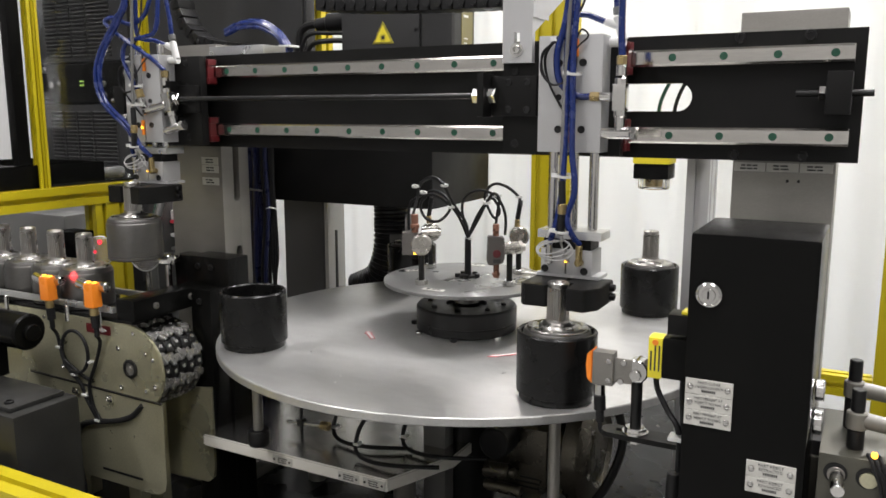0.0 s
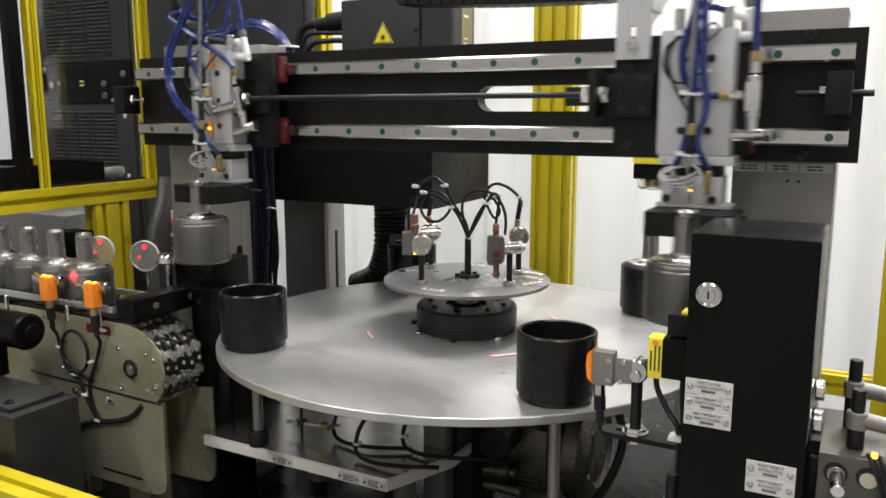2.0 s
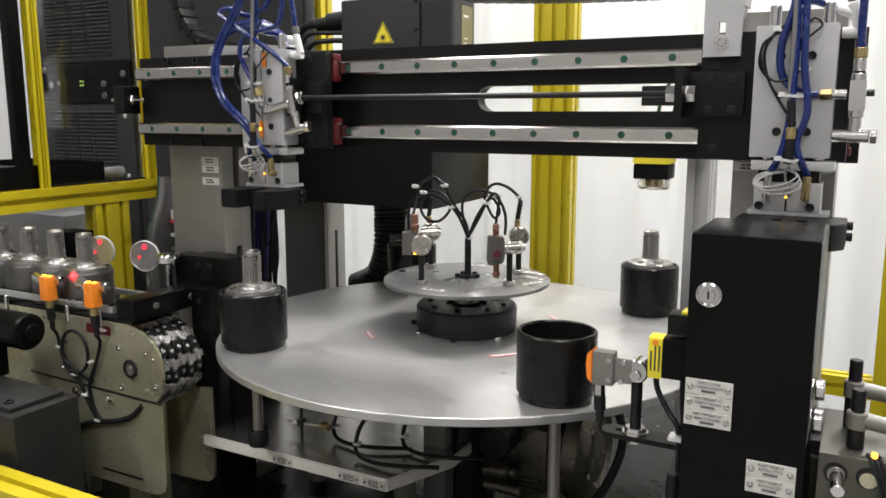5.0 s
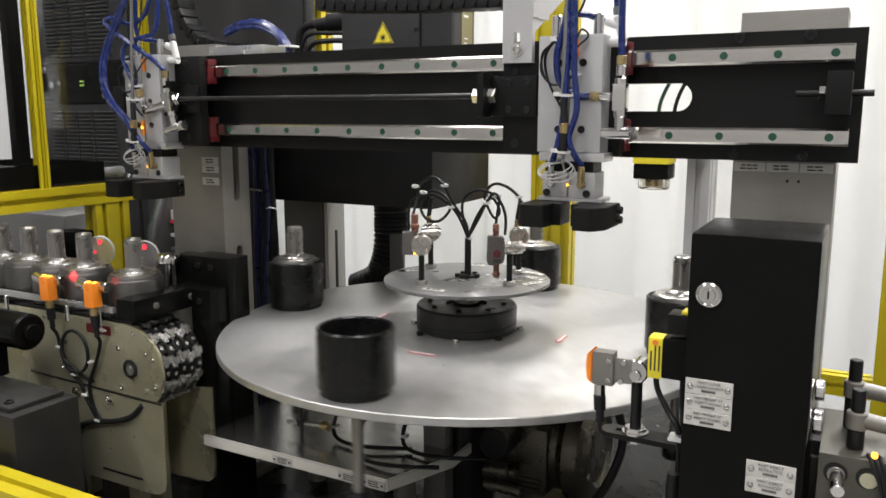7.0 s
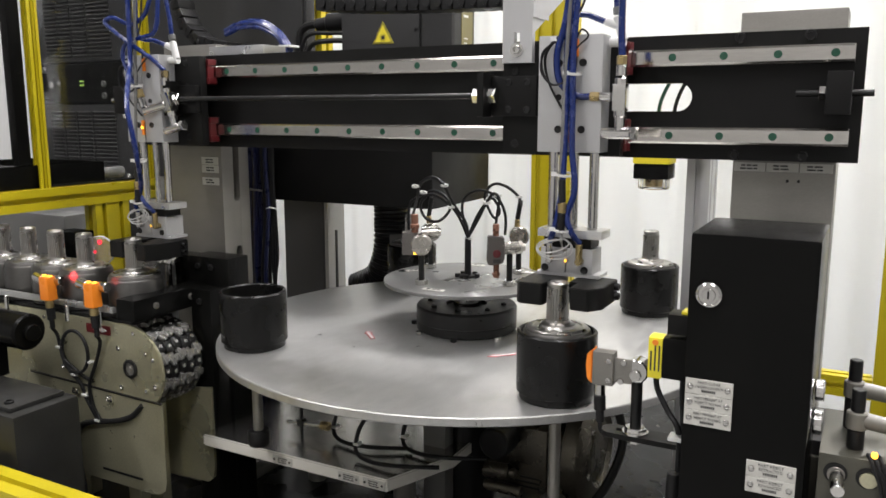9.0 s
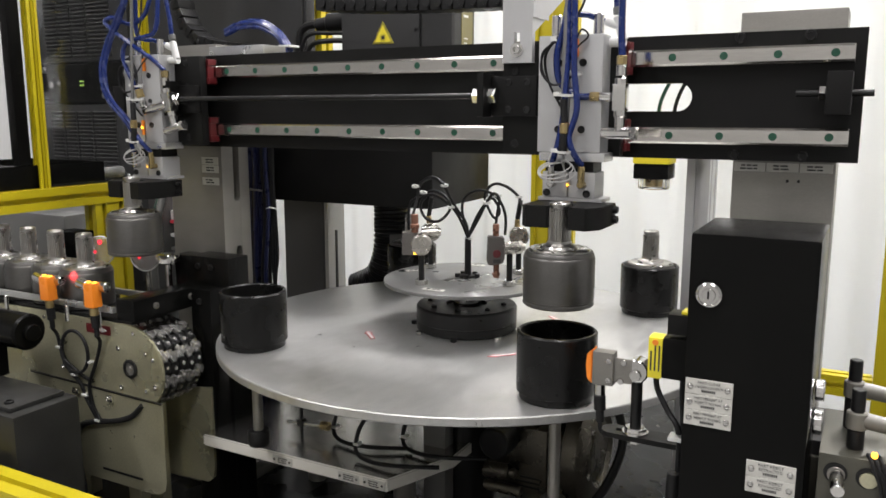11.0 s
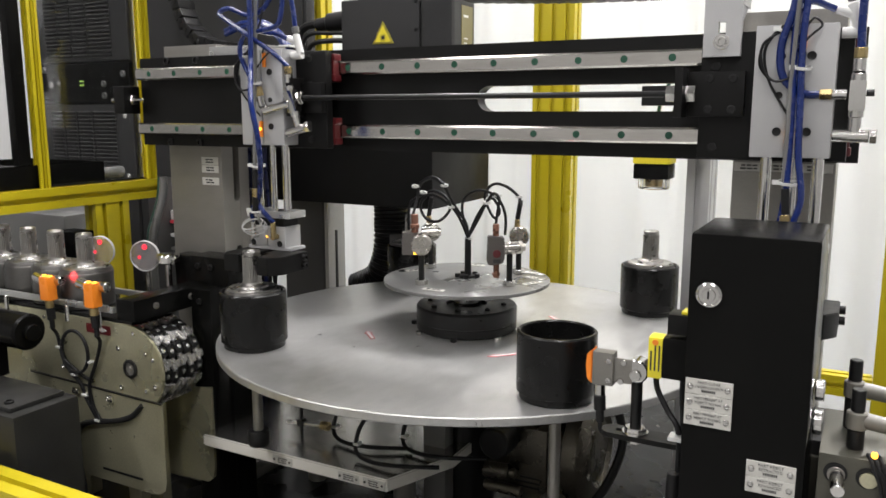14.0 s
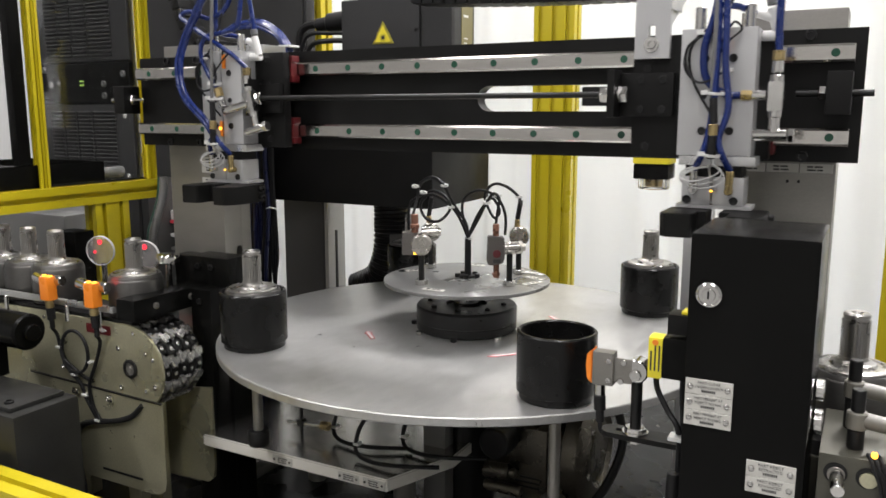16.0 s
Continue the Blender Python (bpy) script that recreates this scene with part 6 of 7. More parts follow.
def nest_block():
    t = thing("escapement_block", "black steel escapement block with clamp arms at the conveyor end", "stop block", (0, 0, BENCH))
    b = BENCH
    bm = B()
    box(bm, -0.460, -0.420, -0.312, -0.130, 0.028 - b, 0.062 - b, 0.0015)
    part("cross_bar", bm, BLACK_PAINT, t, "black steel stop bar across the conveyor")
    bm = B()
    box(bm, -0.46, -0.372, -0.155, -0.105, 0, 0.107 - b, 0.002)
    box(bm, -0.4198, -0.376, -0.195, -0.1552, 0, 0.060 - b, 0.002)
    box(bm, -0.500, -0.43, -0.150, -0.115, 0.03 - b, 0.105 - b, 0.0015)
    part("upright", bm, BLACK_PAINT, t)
    for x, y, z in ((-0.40, -0.1952, 0.040), (-0.41, -0.1552, 0.090), (-0.44, -0.1552, 0.090)):
        bm = B()
        sock(bm, (x, y, z - b), (0, -1, 0), 0.0055, 0.003)
        part("cap_screw", bm, OXIDE, t)
    for y, z in ((-0.27, 0.047), (-0.195, 0.047)):
        bm = B()
        sock(bm, (-0.420, y, z - b), (1, 0, 0), 0.0055, 0.003)
        part("cap_screw", bm, GREYSTEEL, t)
    bm = B()
    rod(bm, (-0.500, -0.165, 0.02 - b), (-0.500, -0.165, 0.092 - b), 0.0055)
    lathe(bm, [(0, 0.090 - b), (0.012, 0.090 - b), (0.0215, 0.094 - b), (0.0215, 0.103 - b), (0.019, 0.107 - b), (0, 0.108 - b)], 32, Matrix.Translation((-0.500, -0.165, 0)))
    part("stop_screw", bm, STEEL, t)
    return t


nest_block()


def reflector(x, lit, z=0.096):
    t = thing("reflector", "round clear prismatic reflector on a stud" + (" glinting red" if lit else ""), "reflector", (x, -0.150, 0.0125), "round reflectors")
    dz = z - 0.0125
    bm = B()
    lathe(bm, [(0, 0), (0.0262, 0), (0.0262, 0.004), (0, 0.004)], 40, Matrix.Translation((0, 0, dz)) @ pose(0, 0, 0, 90, 0, 20))
    part("prism_disc", bm, PRISM_CLEAR, t)
    bm = B()
    lathe(bm, [(0.0262, 0), (0.0278, 0), (0.0278, 0.005), (0.0270, 0.006), (0.0262, 0.005), (0.0262, 0)], 40, Matrix.Translation((0, 0, dz)) @ pose(0, 0, 0, 90, 0, 20))
    part("rim", bm, WHITE_PL, t, "white rim")
    bm = B()
    for i in range(-7, 8):
        for j in range(-7, 8):
            u, v = 0.0036 * i + 0.0018 * (j % 2), 0.0032 * j
            if u * u + v * v < 0.0242 ** 2:
                rod(bm, (u, -0.0042, dz + v), (u, -0.0056, dz + v), 0.0009, 6)
    bmesh.ops.rotate(bm, verts=list(bm.verts), cent=(0, 0, dz), matrix=Matrix.Rotation(radians(20), 3, "Z"))
    part("prism_pattern", bm, PRISM_WHITE, t)
    if lit:
        # small glowing discs stand in for the red light the prisms send back
        bm = B()
        rod(bm, (0.002, -0.0064, dz + 0.017), (0.002, -0.0072, dz + 0.017), 0.0046, 20)
        rod(bm, (-0.009, -0.0064, dz - 0.002), (-0.009, -0.0070, dz - 0.002), 0.0030, 20)
        bmesh.ops.rotate(bm, verts=list(bm.verts), cent=(0, 0, dz), matrix=Matrix.Rotation(radians(20), 3, "Z"))
        part("red_glint", bm, RED_SPOT, t, "red returned sensor light")
    bm = B()
    rod(bm, (0, 0.004, 0), (0, 0.004, dz - 0.024), 0.005)
    rod(bm, (0, 0.004, 0.0), (0, 0.004, 0.004), 0.012)
    part("stud", bm, STEEL, t)


PRISM_CLEAR = clear("prismatic_plastic", (0.95, 0.93, 0.93), 0.18)
PRISM_WHITE = mat("white_prism_corners", (0.55, 0.53, 0.53), 0.15, 0.0, 0.2, 60, 900, 0.1)
# emission imitates the reflected beam; the reflector itself is no lamp
RED_SPOT = glow("red_sensor_light", (0.9, 0.03, 0.05), 1.2)
reflector(-0.572, True)
reflector(-0.689, True)


def barrel_sensor(x, dz):
    t = thing("photo_sensor", "orange photo sensor on a steel swivel bracket with black cable", "sensor", (x, -0.312, 0.0425), "orange infeed sensors")
    bm = B()
    box(bm, -0.0105, 0.0115, -0.009, 0.009, -0.006 + dz, 0.034 + dz, 0.003)
    part("body", bm, ORANGE, t)
    bm = B()
    for u in (-0.007, 0.006):
        box(bm, u - 0.002, u + 0.002, -0.003, 0.003, 0.0342 + dz, 0.0358 + dz, 0.0008)
    part("led", bm, LED_AMBER, t, "lit amber indicators")
    bm = B()
    rod(bm, (-0.0106, 0.002, 0.026 + dz), (-0.038, 0.008, 0.028 + dz), 0.0095, 20)
    rod(bm, (-0.0106, 0.010, 0.026 + dz), (0.022, 0.012, 0.026 + dz), 0.0085, 20)
    rod(bm, (-0.022, 0.013, -0.0005), (-0.022, 0.013, 0.026 + dz), 0.006)
    rod(bm, (-0.022, 0.013, -0.0005), (-0.022, 0.013, 0.006), 0.012, 20)
    part("swivel_clamp", bm, STEEL, t, "polished swivel clamp")
    bm = B()
    rod(bm, (0.001, 0, -0.0065 + dz), (0.001, 0, -0.0195 + dz), 0.0070, 18)
    part("connector_nut", bm, BRASS if dz else STEEL, t)
    bm = B()
    rod(bm, (0.001, 0, -0.0197 + dz), (0.003, 0, -0.040 + dz), 0.0068, 16)
    rod(bm, (0.003, 0, -0.0395 + dz), (0.004, 0, -0.054 + dz), 0.0042, 16)
    part("plug", bm, RUBBER, t)
    return t


def infeed_sensors():
    barrel_sensor(-0.623, 0.006)
    barrel_sensor(-0.514, 0.006)
    o = Vector((-0.58, -0.302, -0.10))
    t = thing("sensor_cables", "black looped sensor cables tied along the conveyor side plate", "cable", o)

    def run(pts, r=0.0030):
        bm = B()
        sweep(bm, [Vector(p) - o for p in pts], r, 8)
        return part("cable", bm, RUBBER, t)
    y = -0.303
    loop = [(-0.575 + 0.032 * math.cos(a), y - 0.004, -0.042 + 0.036 * math.sin(a)) for a in [3.6 - 0.55 * i for i in range(13)]]
    run([(-0.624, -0.312, -0.004), (-0.622, y, -0.02), (-0.616, y, -0.045), (-0.605, y - 0.002, -0.067), (-0.588, y - 0.002, -0.082), (-0.572, y, -0.098), (-0.558, y, -0.125), (-0.536, y, -0.155)])
    run([(-0.514, -0.312, -0.004), (-0.516, y, -0.02), (-0.532, y, -0.06), (-0.548, y, -0.090), (-0.550, y, -0.11), (-0.543, y, -0.135), (-0.528, y, -0.155)])
    run([(-0.548, y, -0.088), (-0.572, y, -0.080)] + loop + [(-0.60, y, -0.075), (-0.585, y, -0.088)])
    run([(-0.43, y + 0.004, -0.112), (-0.455, y, -0.135), (-0.495, y, -0.150), (-0.545, y, -0.160), (-0.578, y, -0.172), (-0.596, y, -0.195), (-0.602, y, -0.23), (-0.598, y, -0.27), (-0.590, y, -0.345)], 0.0048)
    run([(-0.53, y, -0.156), (-0.57, y, -0.170), (-0.588, y, -0.19), (-0.592, y, -0.23), (-0.583, y, -0.28), (-0.578, y, -0.345)], 0.0042)
    bm = B()
    q = Vector((-0.597, y, -0.222)) - o
    box(bm, q.x - 0.012, q.x + 0.012, q.y - 0.008, q.y + 0.006, q.z - 0.006, q.z + 0.006, 0.003)
    part("cable_clamp", bm, RUBBER, t)
    for p in ((-0.617, -0.04), (-0.543, -0.055), (-0.583, -0.083), (-0.56, -0.115), (-0.532, -0.155)):
        bm = B()
        q = Vector((p[0], y, p[1])) - o
        box(bm, q.x - 0.006, q.x + 0.006, q.y - 0.006, q.y + 0.003, q.z - 0.002, q.z + 0.002, 0.0015)
        part("cable_tie", bm, WHITE_PL, t)
    return t


infeed_sensors()


MOTOR_GREY = mat("dark_cast_grey", (0.020, 0.020, 0.019), 0.42, 0.0, 0.3, 20, 400, 0.08, spec=0.3)


def gear_motor():
    t = thing("gear_motor", "dark grey cast gear motor beside the conveyor", "motor", (-0.60, -0.42, BENCH))
    b = BENCH
    bm = B()
    box(bm, -0.22, 0.105, -0.055, 0.055, 0.03, -0.085 - b, 0.006)
    part("gearbox", bm, MOTOR_GREY, t)
    bm = B()
    box(bm, -0.18, 0.085, -0.045, 0.045, -0.0849 - b, -0.078 - b, 0.002)
    part("cover", bm, MOTOR_GREY, t)
    for x in (-0.03, 0.06):
        bm = B()
        sock(bm, (x, -0.03, -0.078 - b), (0, 0, 1), 0.007, 0.004)
        part("cap_screw", bm, OXIDE, t)
    bm = B()
    for i in range(5):
        box(bm, -0.17, 0.09, -0.0575, -0.0549, 0.06 + 0.03 * i, 0.066 + 0.03 * i, 0.001)
    part("cooling_rib", bm, MOTOR_GREY, t)
    bm = B()
    box(bm, -0.20, 0.09, -0.05, 0.05, 0, 0.0298)
    part("foot", bm, BLACK_PAINT, t)
    bm = B()
    rod(bm, (-0.01, 0.06, 0.0 - b), (-0.12, 0.06, 0.0 - b), 0.030)
    rod(bm, (0.0, 0.06, 0.0 - b), (-0.01, 0.06, 0.0 - b), 0.014)
    box(bm, -0.10, -0.07, 0.03, 0.058, -0.079 - b, 0.0 - b)
    part("motor_end", bm, BLACK_PAINT, t)


gear_motor()


# ---- cables by the left column and on the gantry ----
def cable_bundle():
    t = thing("cable_bundle", "thick bundle of dark blue and black cables down the column", "cables", (-0.477, 0.10, BENCH))
    b = BENCH
    rnd = random.Random(5)
    for i in range(16):
        x = -0.050 + 0.0078 * (i % 8) + rnd.uniform(-0.002, 0.002)
        y = -0.035 + 0.012 * (i // 8) + rnd.uniform(-0.004, 0.004)
        bm = B()
        k = rnd.uniform(-0.006, 0.006)
        sweep(bm, [(x, y, 0.80), (x + k, y, 0.72), (x + 0.004, y, 0.60), (x + k, y + 0.003, 0.50), (x - 0.004, y, 0.38), (x, y, 0.20), (x, y, 0.0)], rnd.choice((0.0042, 0.0048, 0.0036)), 8, 5)
        part("cable", bm, NAVY if i % 3 else RUBBER, t)
    for k in range(3):
        bm = B()
        sweep(bm, [(0.010 + 0.004 * k, -0.03, 0.75), (0.014 + 0.003 * k, -0.03, 0.56), (0.016 + 0.003 * k, -0.03, 0.50), (0.010 + 0.007 * k, -0.03, 0.42), (0.016, -0.03, 0.34), (0.014, -0.03, 0.0)], 0.0036, 8, 6)
        part("cable", bm, RUBBER, t)
    bm = B()
    sweep(bm, [(-0.058, -0.055, 0.560), (-0.03, -0.056, 0.554), (0.010, -0.052, 0.551)], 0.0022, 8)
    part("cable_tie", bm, MID_GREY, t, "grey strap")
    bm = B()
    sweep(bm, [(0.004, -0.036, 0.514), (0.016, -0.038, 0.517), (0.030, -0.036, 0.515)], 0.0015, 8)
    part("cable_tie", bm, WHITE_PL, t, "white cable tie")


NAVY = mat("dark_blue_cable", (0.008, 0.011, 0.048), 0.35, 0, 0.2, 60, 400, 0.02)
cable_bundle()


def hose_arc():
    t = thing("hose_bundle", "arc of blue air hoses behind the gantry beam", "air hoses", (-0.43, 0.0, 0.468))
    for k in range(6):
        bm = B()
        dy, dz = 0.006 * (k % 3), 0.007 * (k // 3) + 0.002 * (k % 3)
        sweep(bm, [(-0.068, dy, 0.024 + dz), (-0.035, dy, 0.034 + dz), (0.01, dy, 0.033 + dz), (0.048, dy, 0.018 + dz * 0.6), (0.068 + dz * 0.4, dy, -0.005), (0.072, dy, -0.03), (0.072, dy, -0.09)], 0.0042, 8)
        part("hose", bm, BLUE, t)
    bm = B()
    box(bm, 0.058, 0.084, -0.005, 0.022, -0.004, 0.000, 0.001)
    part("cable_tie", bm, WHITE_PL, t)


hose_arc()
simple_box("top_plate", "thin pale aluminium bracket plate on the gantry column", "bracket", -0.455, -0.335, -0.0885, -0.03, 0.446, 0.462, ALU, 0.001)


# ---- under the dial ----
def index_drive():
    t = thing("index_drive", "dark indexing gearbox with brownish cast motor under the dial", "gearbox", (0, 0, BENCH))
    b = BENCH
    bm = B()
    rod(bm, (0, 0, -0.30 - b), (0, 0, -0.0125 - b), 0.050, 40)
    lathe(bm, [(0, -0.035 - b), (0.095, -0.035 - b), (0.095, -0.0145 - b), (0, -0.0145 - b)], 48)
    part("gearbox_tower", bm, OXIDE, t)
    bm = B()
    rod(bm, (0.03, 0.07, -0.200 - b), (0.17, 0.07, -0.200 - b), 0.075, 36)
    box(bm, 0.04, 0.15, -0.012, 0.05, -0.262 - b, -0.15 - b, 0.008)
    part("motor", bm, CAST, t, "cast motor body")
    bm = B()
    lathe(bm, [(0, 0), (0.075, 0), (0.092, 0.006), (0.092, 0.030), (0.080, 0.042), (0.060, 0.046), (0.052, 0.040), (0.020, 0.042), (0, 0.042)], 44, Matrix.Translation((0.1705, 0.07, -0.200 - b)) @ pose(0, 0, 0, 0, 90, 0))
    cover = part("end_bell", bm, CAST, t, "round cast end bell")
    for k in range(6):
        a = radians(60 * k + 15)
        bm = B()
        sock(bm, (0.2125, 0.07 + 0.070 * math.cos(a), -0.200 + 0.070 * math.sin(a) - b), (1, 0, 0), 0.005, 0.004)
        part("cap_screw", bm, STEEL, cover)
    bm = B()
    rod(bm, (0.05, -0.03, -0.225 - b), (0.095, -0.03, -0.222 - b), 0.013)
    rod(bm, (0.095, -0.03, -0.222 - b), (0.105, -0.03, -0.222 - b), 0.009)
    rod(bm, (0.05, -0.03, -0.252 - b), (0.115, -0.03, -0.252 - b), 0.009)
    part("terminal", bm, CAST, t)
    bm = B()
    for k in range(3):
        box(bm, 0.105 - 0.008 * k, 0.140, -0.0135, -0.0122, -0.235 - 0.008 * k - b, -0.232 - 0.008 * k - b)
    part("vent_slot", bm, OXIDE, t)
    bm = B()
    box(bm, -0.035, 0.005, -0.085, -0.055, -0.35 - b, -0.04 - b, 0.002)
    part("grey_bracket", bm, GREYPL, t)
    bm = B()
    rod(bm, (0.085, -0.03, -0.160 - b), (0.085, -0.075, -0.160 - b), 0.026)
    part("end_cap", bm, RUBBER, t)
    bm = B()
    pts = [(0.23, 0.07, -0.10), (0.255, 0.05, -0.16), (0.245, 0.02, -0.22), (0.215, -0.02, -0.27), (0.18, -0.05, -0.30), (0.10, -0.06, -0.315)]
    sweep(bm, [(x, y, z - b) for x, y, z in pts], 0.007, 10)
    part("motor_cable", bm, RUBBER, t)


CAST = mat("cast_iron_brown", (0.11, 0.10, 0.08), 0.30, 0.75, 0.25, 30, 300, 0.12)
index_drive()


def under_clutter():
    t = thing("sensor_bracket", "small nickel proximity sensor on a post over the tooling plate", "sensor", (-0.22, -0.15, -0.18))
    bm = B()
    rod(bm, (-0.01, 0, 0), (-0.01, 0, 0.05), 0.003)
    box(bm, -0.016, -0.004, -0.006, 0.006, 0.018, 0.030, 0.001)
    part("post", bm, OXIDE, t)
    bm = B()
    rod(bm, (-0.04, 0, 0.020), (0.03, 0, 0.026), 0.0038)
    part("sensor_barrel", bm, STEEL, t)
    bm = B()
    rod(bm, (0.031, 0, 0.026), (0.046, 0, 0.0275), 0.0075)
    part("connector", bm, BRASS, t)
    for k, (x, y, s) in enumerate(((-0.155, -0.12, 1), (-0.085, -0.16, -1), (-0.035, -0.10, 1))):
        c = thing("valve_cable", "black cable with grey plug hanging under the dial", "cable", (x, y, -0.18))
        bm = B()
        sweep(bm, [(0.02 * s, 0, 0.09), (0.005 * s, -0.005, 0.07), (-0.018, -0.01, 0.04), (-0.016, -0.02, 0.012), (0.012, -0.03, 0.006), (0.06, -0.03, 0.008), (0.12, 0.0, 0.006)], 0.0034, 8)
        part("sheath", bm, RUBBER, c)
        bm = B()
        rod(bm, (0.021 * s, 0, 0.088), (0.026 * s, 0.003, 0.108), 0.007)
        part("plug", bm, BRASS if k != 1 else GREYPL, c)
        bm = B()
        box(bm, -0.022, -0.012, -0.02, -0.008, 0.020, 0.024, 0.001)
        part("cable_tie", bm, WHITE_PL, c)
    h = thing("corrugated_hose", "thick black corrugated hose in front of the tooling plate", "hose", (0.02, -0.27, BENCH))
    bm = B()
    P = [(-0.05, -0.01, 0.02), (-0.02, -0.02, 0.10), (0.03, -0.03, 0.140), (0.09, -0.03, 0.158), (0.16, -0.03, 0.162), (0.200, -0.015, 0.155), (0.215, 0.03, 0.11), (0.215, 0.05, 0.0)]
    sweep(bm, P, 0.015, 16, 24, 0.06)
    part("hose", bm, RUBBER, h)
    bm = B()
    hexnut(bm, (0.200, -0.036, 0.158), (0.212, -0.050, 0.162), 0.011)
    part("gland", bm, STEEL, h)
    bm = B()
    box(bm, 0.085, 0.105, -0.0475, -0.046, 0.154, 0.160)
    part("cable_label", bm, WHITE_PL, h)
    f = simple_box("slotted_foot", "black slotted levelling foot on the bench", "bracket", -0.315, -0.265, -0.45, -0.40, BENCH, BENCH + 0.07, BLACK_PAINT, 0.003)
    p = thing("plate_labels", "small white label strips along the tooling plate edge", "label", (0, -0.2225, -0.19))
    for x in (-0.231, -0.105, -0.060):
        bm = B()
        box(bm, x, x + 0.038, -0.0012, 0.0, -0.0072, 0.0062)
        lp = part("label_strip", bm, PLATE_WHITE, p)
        bars(lp, x + 0.009, x + 0.029, -0.0065, 0.0055, -0.0014, 3, INK)
        bm = B()
        for u in (x + 0.004, x + 0.034):
            rod(bm, (u, -0.0012, 0), (u, -0.003, 0), 0.0022, 12)
        part("screw", bm, STEEL, lp)


under_clutter()


def camera_cables():
    t = thing("camera_cable", "green and black camera cables looping up behind the beam slot", "cable", (0.30, 0.20, 0.34))
    for k, mt in enumerate((RUBBER, DARKGREEN)):
        bm = B()
        x = 0.0 - 0.026 * k
        sweep(bm, [(x - 0.03, 0.03, -0.01), (x - 0.022, 0.02, 0.03), (x - 0.004, 0.01, 0.065), (x + 0.010, 0.01, 0.088), (x + 0.035, 0.03, 0.092), (x + 0.05, 0.12, 0.06)], 0.0032, 8)
        part("sheath", bm, mt, t)
        bm = B()
        rod(bm, (x - 0.032, 0.03, -0.015), (x - 0.028, 0.03, 0.012), 0.006)
        part("plug", bm, RUBBER, t)


camera_cables()


def sensor_beam(x, y, z, tx, ty, tz, watts):
    """Red light thrown by a photo sensor onto a workpiece."""
    data = bpy.data.lights.new("sensor_beam", "SPOT")
    data.color, data.energy, data.spot_size, data.spot_blend, data.shadow_soft_size = (1.0, 0.04, 0.05), watts, radians(22), 0.6, 0.003
    ob = new("sensor_beam", data)
    ob.matrix_world = look((x, y, z), (tx, ty, tz))
    return ob


sensor_beam(-0.600, -0.330, 0.098, -0.595, -0.2885, 0.081, 0.45)
sensor_beam(-0.496, -0.330, 0.098, -0.492, -0.2885, 0.083, 0.30)


def chain_loop():
    t = thing("cable_chain", "black ribbed cable chain curving up behind the gantry", "cable chain", (-0.58, 0.05, 0.463))
    pts = [(0.14, 0.0), (0.10, 0.004), (0.06, 0.008), (0.02, 0.013), (-0.02, 0.024), (-0.052, 0.050), (-0.070, 0.085), (-0.078, 0.125), (-0.075, 0.165), (-0.062, 0.20)]
    for (x0, z0), (x1, z1) in zip(pts, pts[1:]):
        n = 2
        for k in range(n):
            u = (k + 0.5) / n
            x, z = x0 + (x1 - x0) * u, z0 + (z1 - z0) * u
            bm = B()
            box(bm, -0.0085, 0.0085, -0.022, 0.022, -0.011, 0.011, 0.003)
            rod(bm, (0.005, -0.0221, 0), (0.005, -0.0236, 0), 0.005, 12)
            part("chain_link", bm, RUBBER, t, m=Matrix.Translation((x, 0, z)) @ pose(0, 0, 0, 0, -math.degrees(math.atan2(z1 - z0, x1 - x0)), 0))


chain_loop()


# ---- motion ----
def ease(rows, t):
    if t <= rows[0][0]:
        return rows[0][1]
    for (a, u), (b, v) in zip(rows, rows[1:]):
        if t <= b:
            return u + (v - u) * (t - a) / (b - a)
    return rows[-1][1]


SLIDE_OUT = [(0.0, 0), (0.1, 0.01), (0.2, 0.05), (0.3, 0.125), (0.4, 0.22), (0.5, 0.32), (0.6, 0.41), (0.8, 0.592), (0.9, 0.70), (1.0, 0.80), (1.1, 0.90), (1.2, 0.985), (1.25, 1)]
SLIDE_BACK = [(0.0, 1), (0.1, 0.97), (0.2, 0.87), (0.3, 0.77), (0.4, 0.685), (0.5, 0.58), (0.6, 0.47), (0.7, 0.355), (0.8, 0.22), (0.9, 0.10), (1.0, 0.025), (1.1, 0)]
TURN = [(6.6, 0), (6.7, -4.3), (6.8, -14.6), (6.9, -28.4), (7.0, -43.2), (7.1, -58.3), (7.2, -73.8), (7.3, -87.0), (7.4, -90)]


def shift(rows, dt):
    return [(a + dt, b) for a, b in rows]


SLIDE = shift(SLIDE_OUT, 1.2) + shift(SLIDE_BACK, 5.6) + shift(SLIDE_OUT, 11.2) + shift(SLIDE_BACK, 15.6)
R_DOWN = [(-0.8, 0.104), (0.0, 0.0975), (0.4, 0.0975), (0.5, 0.085), (0.6, 0.018), (0.7, 0), (3.0, 0), (3.1, 0.018), (3.2, 0.05), (3.3, 0.076), (3.4, 0.088), (3.5, 0.091), (4.0, 0.096),
          (4.65, 0.096), (4.75, 0.080), (4.85, 0.036), (4.95, 0.006), (5.05, 0)]
R_DESC = [(8.2, 0), (8.3, 0.006), (8.4, 0.026), (8.5, 0.055), (8.6, 0.072), (8.7, 0.082), (8.8, 0.089), (9.0, 0.096), (9.2, 0.104)]
R_Z = R_DOWN + R_DESC + shift(R_DOWN, 10.0)[1:]
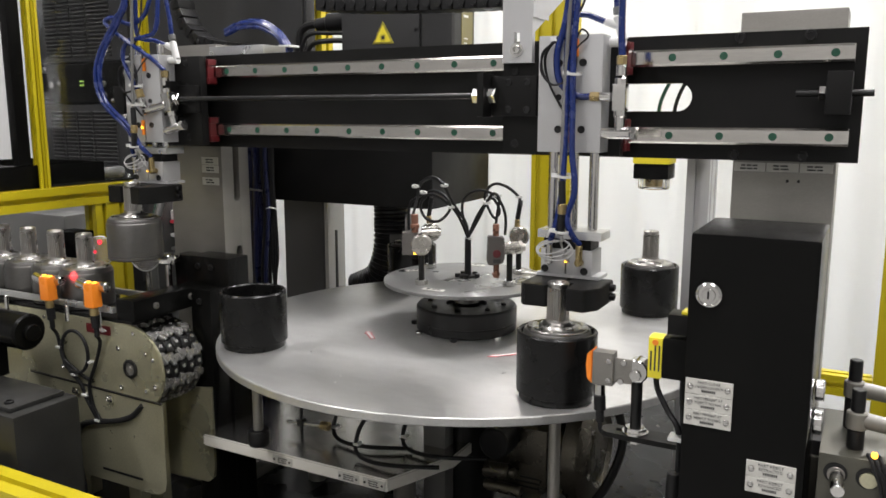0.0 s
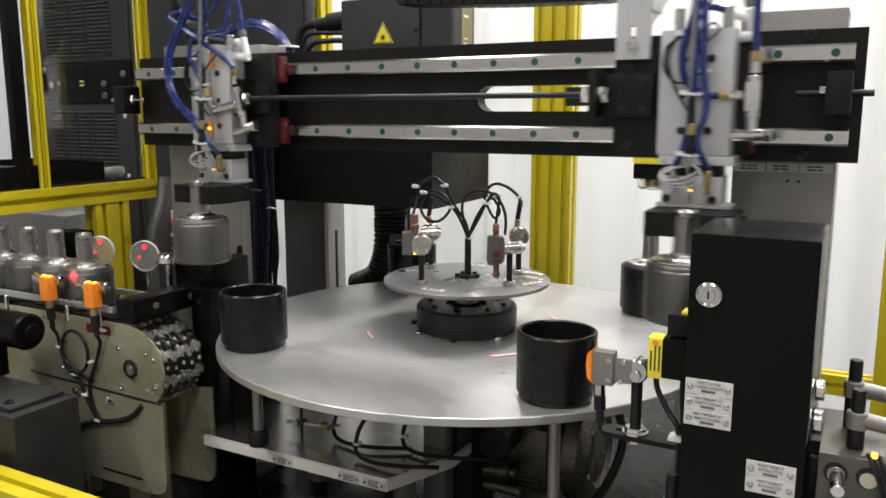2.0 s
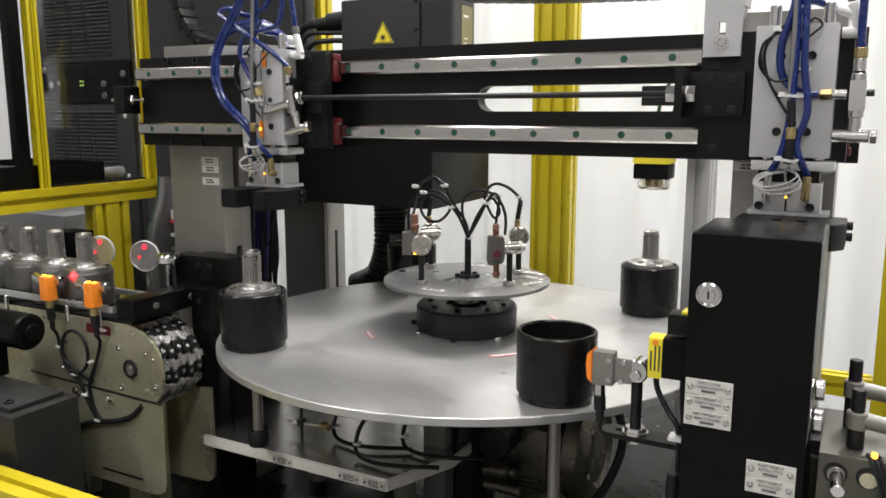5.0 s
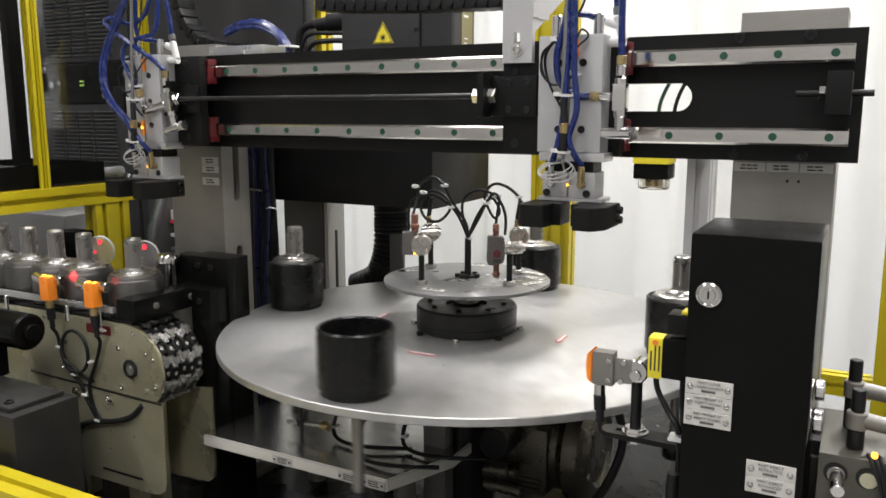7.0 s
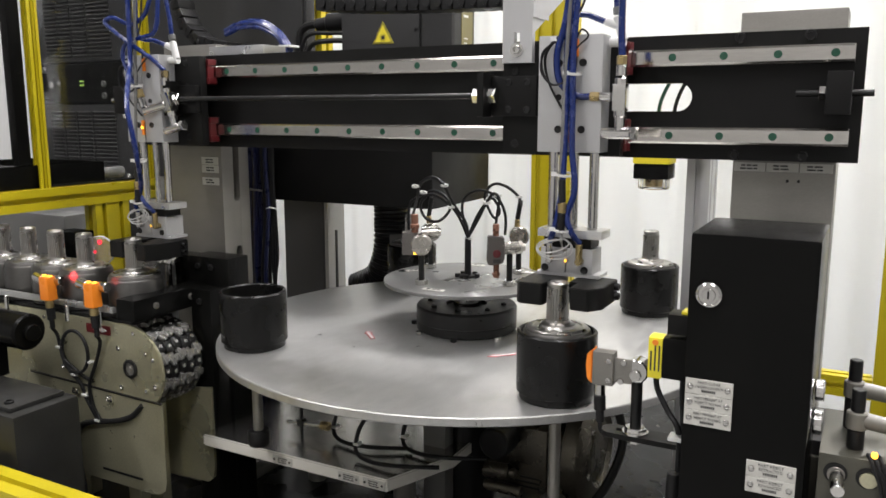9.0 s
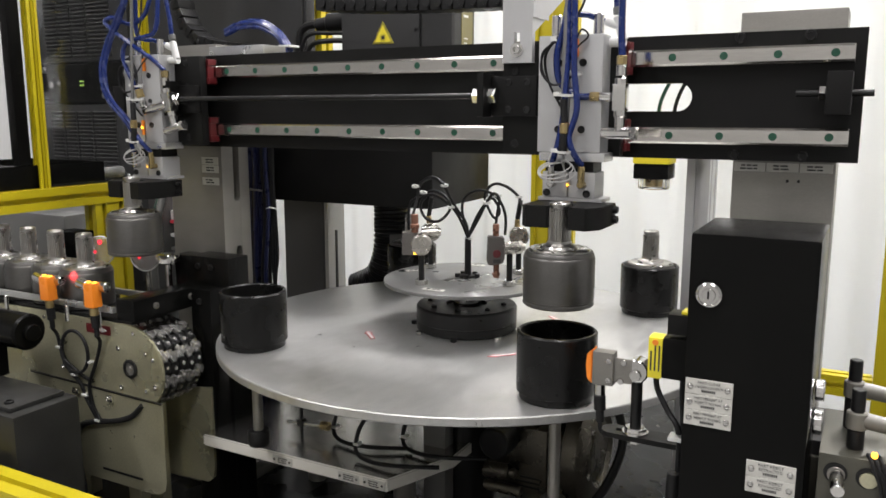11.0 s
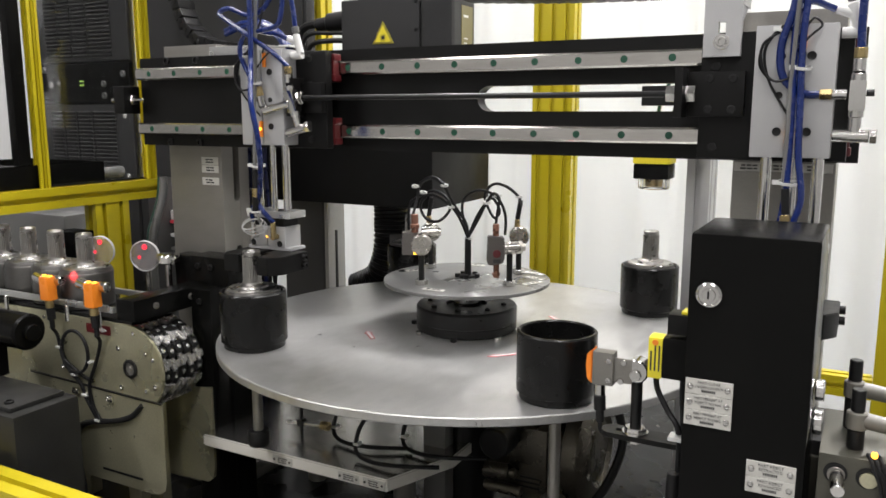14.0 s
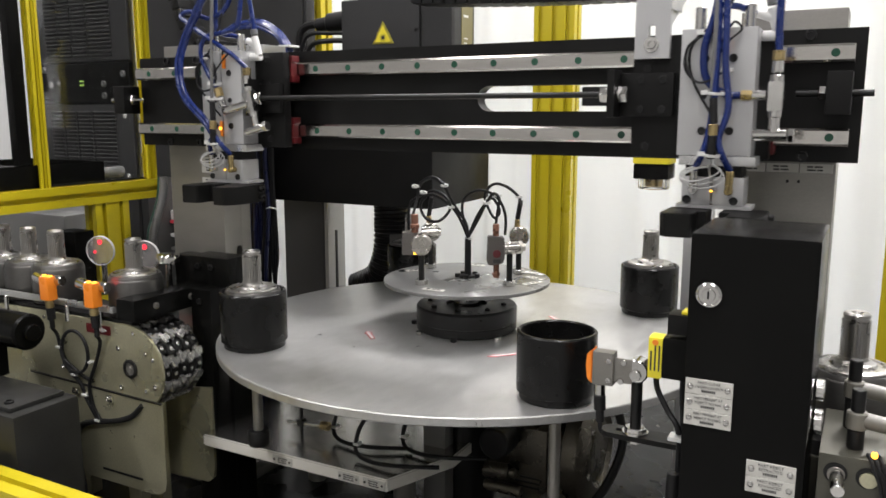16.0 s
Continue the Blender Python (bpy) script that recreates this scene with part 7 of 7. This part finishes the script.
L_DOWN = [(-0.35, 0.1), (-0.25, 0.085), (-0.12, 0.035), (0.0, 0.008), (0.1, 0), (3.0, 0), (3.1, 0.018), (3.2, 0.05), (3.3, 0.078), (3.4, 0.095), (3.5, 0.098), (4.0, 0.1), (4.65, 0.1), (4.75, 0.084), (4.85, 0.036), (4.95, 0.006), (5.05, 0)]
L_DESC = [(8.05, 0), (8.15, 0.02), (8.25, 0.06), (8.35, 0.09), (8.45, 0.1)]
L_Z = L_DOWN + L_DESC + shift(L_DOWN, 10.0)
FEED = [(0.0, 0), (0.1, 0.12), (0.2, 0.30), (0.3, 0.50), (0.4, 0.66), (0.5, 0.78), (0.6, 0.90), (0.75, 1.0)]
STEP = [(6.35, 0), (6.5, 0.30), (6.6, 0.55), (6.7, 0.8), (6.85, 1.0)]
NEST_X, STOP_X, PITCH = AX - 0.4837 - TRAVEL, -0.611, 0.075
EJECT = [(5.55, 0), (5.7, 0.018), (5.85, 0.045), (6.0, 0.074), (6.3, 0.118), (6.6, 0.165), (7.0, 0.235), (7.6, 0.34)]


def motions():
    ticks = [i / 20 for i in range(321)]

    def thin(rows):
        """Drop rows inside stretches that stand still."""
        keep = []
        for i, r in enumerate(rows):
            same = 0 < i < len(rows) - 1 and all((rows[j][1].translation - r[1].translation).length < 1e-6 and rows[j][1].to_quaternion().dot(r[1].to_quaternion()) > 0.9999999 for j in (i - 1, i + 1))
            if not same:
                keep.append(r)
        return keep

    def slide(t):
        return TRAVEL * ease(SLIDE, t)

    walk(SHUTTLE, thin([(t, pose(slide(t), 0, 0)) for t in ticks]))
    walk(HEAD_R, thin([(t, pose(0, 0, -ease(R_Z, t))) for t in ticks]))
    walk(HEAD_L, thin([(t, pose(0, 0, -ease(L_Z, t))) for t in ticks]))
    for key, down in (("R", [(0.0, 1), (3.7, 1), (3.8, 0), (9.4, 0), (9.5, 1), (13.7, 1), (13.8, 0), (16.0, 0)]), ("L", [(0.0, 1), (3.7, 1), (3.8, 0), (9.2, 0), (9.3, 1), (13.7, 1), (13.8, 0), (16.0, 0)])):
        for jaw, s in JAWS[key]:
            walk(jaw, [(t, pose(s * 0.0055 * (1 - v), 0, 0)) for t, v in down])
    # the slack of the left hoses bulges sideways when the head is up and forwards when it is down
    xs = AX - 0.4837 - TRAVEL - 0.006
    for hose in SWING:
        walk(hose, thin([(t, pose(xs, -0.221, 0, 0, 0, 134 * ease(L_Z, t) / 0.1)) for t in ticks]))
    walk(DRUM, [(i / 4, pose(-0.455, -0.2485, -0.056 - BENCH, 0, 40.0 * i, 0)) for i in range(65)])
    walk(DIAL, thin([(t, pose(0, 0, 0, 0, 0, ease(TURN, t))) for t in ticks]))

    def on_dial(k, t):
        p = station(k, ease(TURN, t))
        return pose(p.x, p.y, SEAT, 0, 0, ease(TURN, t))

    def in_left(t, z0):
        return pose(NEST_X + slide(t), AY, SEAT + z0 - ease(L_Z, t))

    def in_right(t, z0):
        return pose(AX + slide(t), AY, SEAT + z0 - ease(R_Z, t))

    def belt(n, t):
        """Place n on the belt: 0 at the stop, 1, 2.. behind it."""
        return STOP_X - PITCH * (n - ease(STEP, t))

    def feed(t, start):
        return STOP_X + (NEST_X - STOP_X) * ease(shift(FEED, start), t)

    def eject(t, start):
        return AX + TRAVEL + ease(shift(EJECT, start), t)

    def path_a(t):
        if t < 3.7:
            return in_left(t, 0.1)
        return on_dial(1, t)

    def path_b(t):
        if t < 4.2:
            return in_right(t, 0.0975 if t < 2 else 0.0965)
        return pose(eject(t, 0), AY, SEAT)

    def path_c(t):
        if t < 9.9:
            return on_dial(3, t)
        if t < 14.2:
            return in_right(t, 0.0975 if t < 12 else 0.0965)
        return pose(eject(t, 10.0), AY, SEAT)

    def path_e(t):
        if t < 9.64:
            return pose(feed(t, 5.0), CONV_Y, SEAT)
        if t < 13.7:
            return in_left(t, 0.1)
        return pose(*station(1).xy, SEAT)

    def path_f(t):
        return pose(belt(1, t) if t < 10 else feed(t, 15.0), CONV_Y, SEAT)

    paths = {"a": path_a, "b": path_b, "c": path_c, "d": lambda t: on_dial(2, t), "e": path_e, "f": path_f}
    for n, key in enumerate("ghijklm"):
        paths[key] = lambda t, n=n: pose(belt(n + 2, t), CONV_Y, SEAT)
    for key, f in paths.items():
        walk(WORK[key], thin([(t, f(t)) for t in ticks]))


motions()
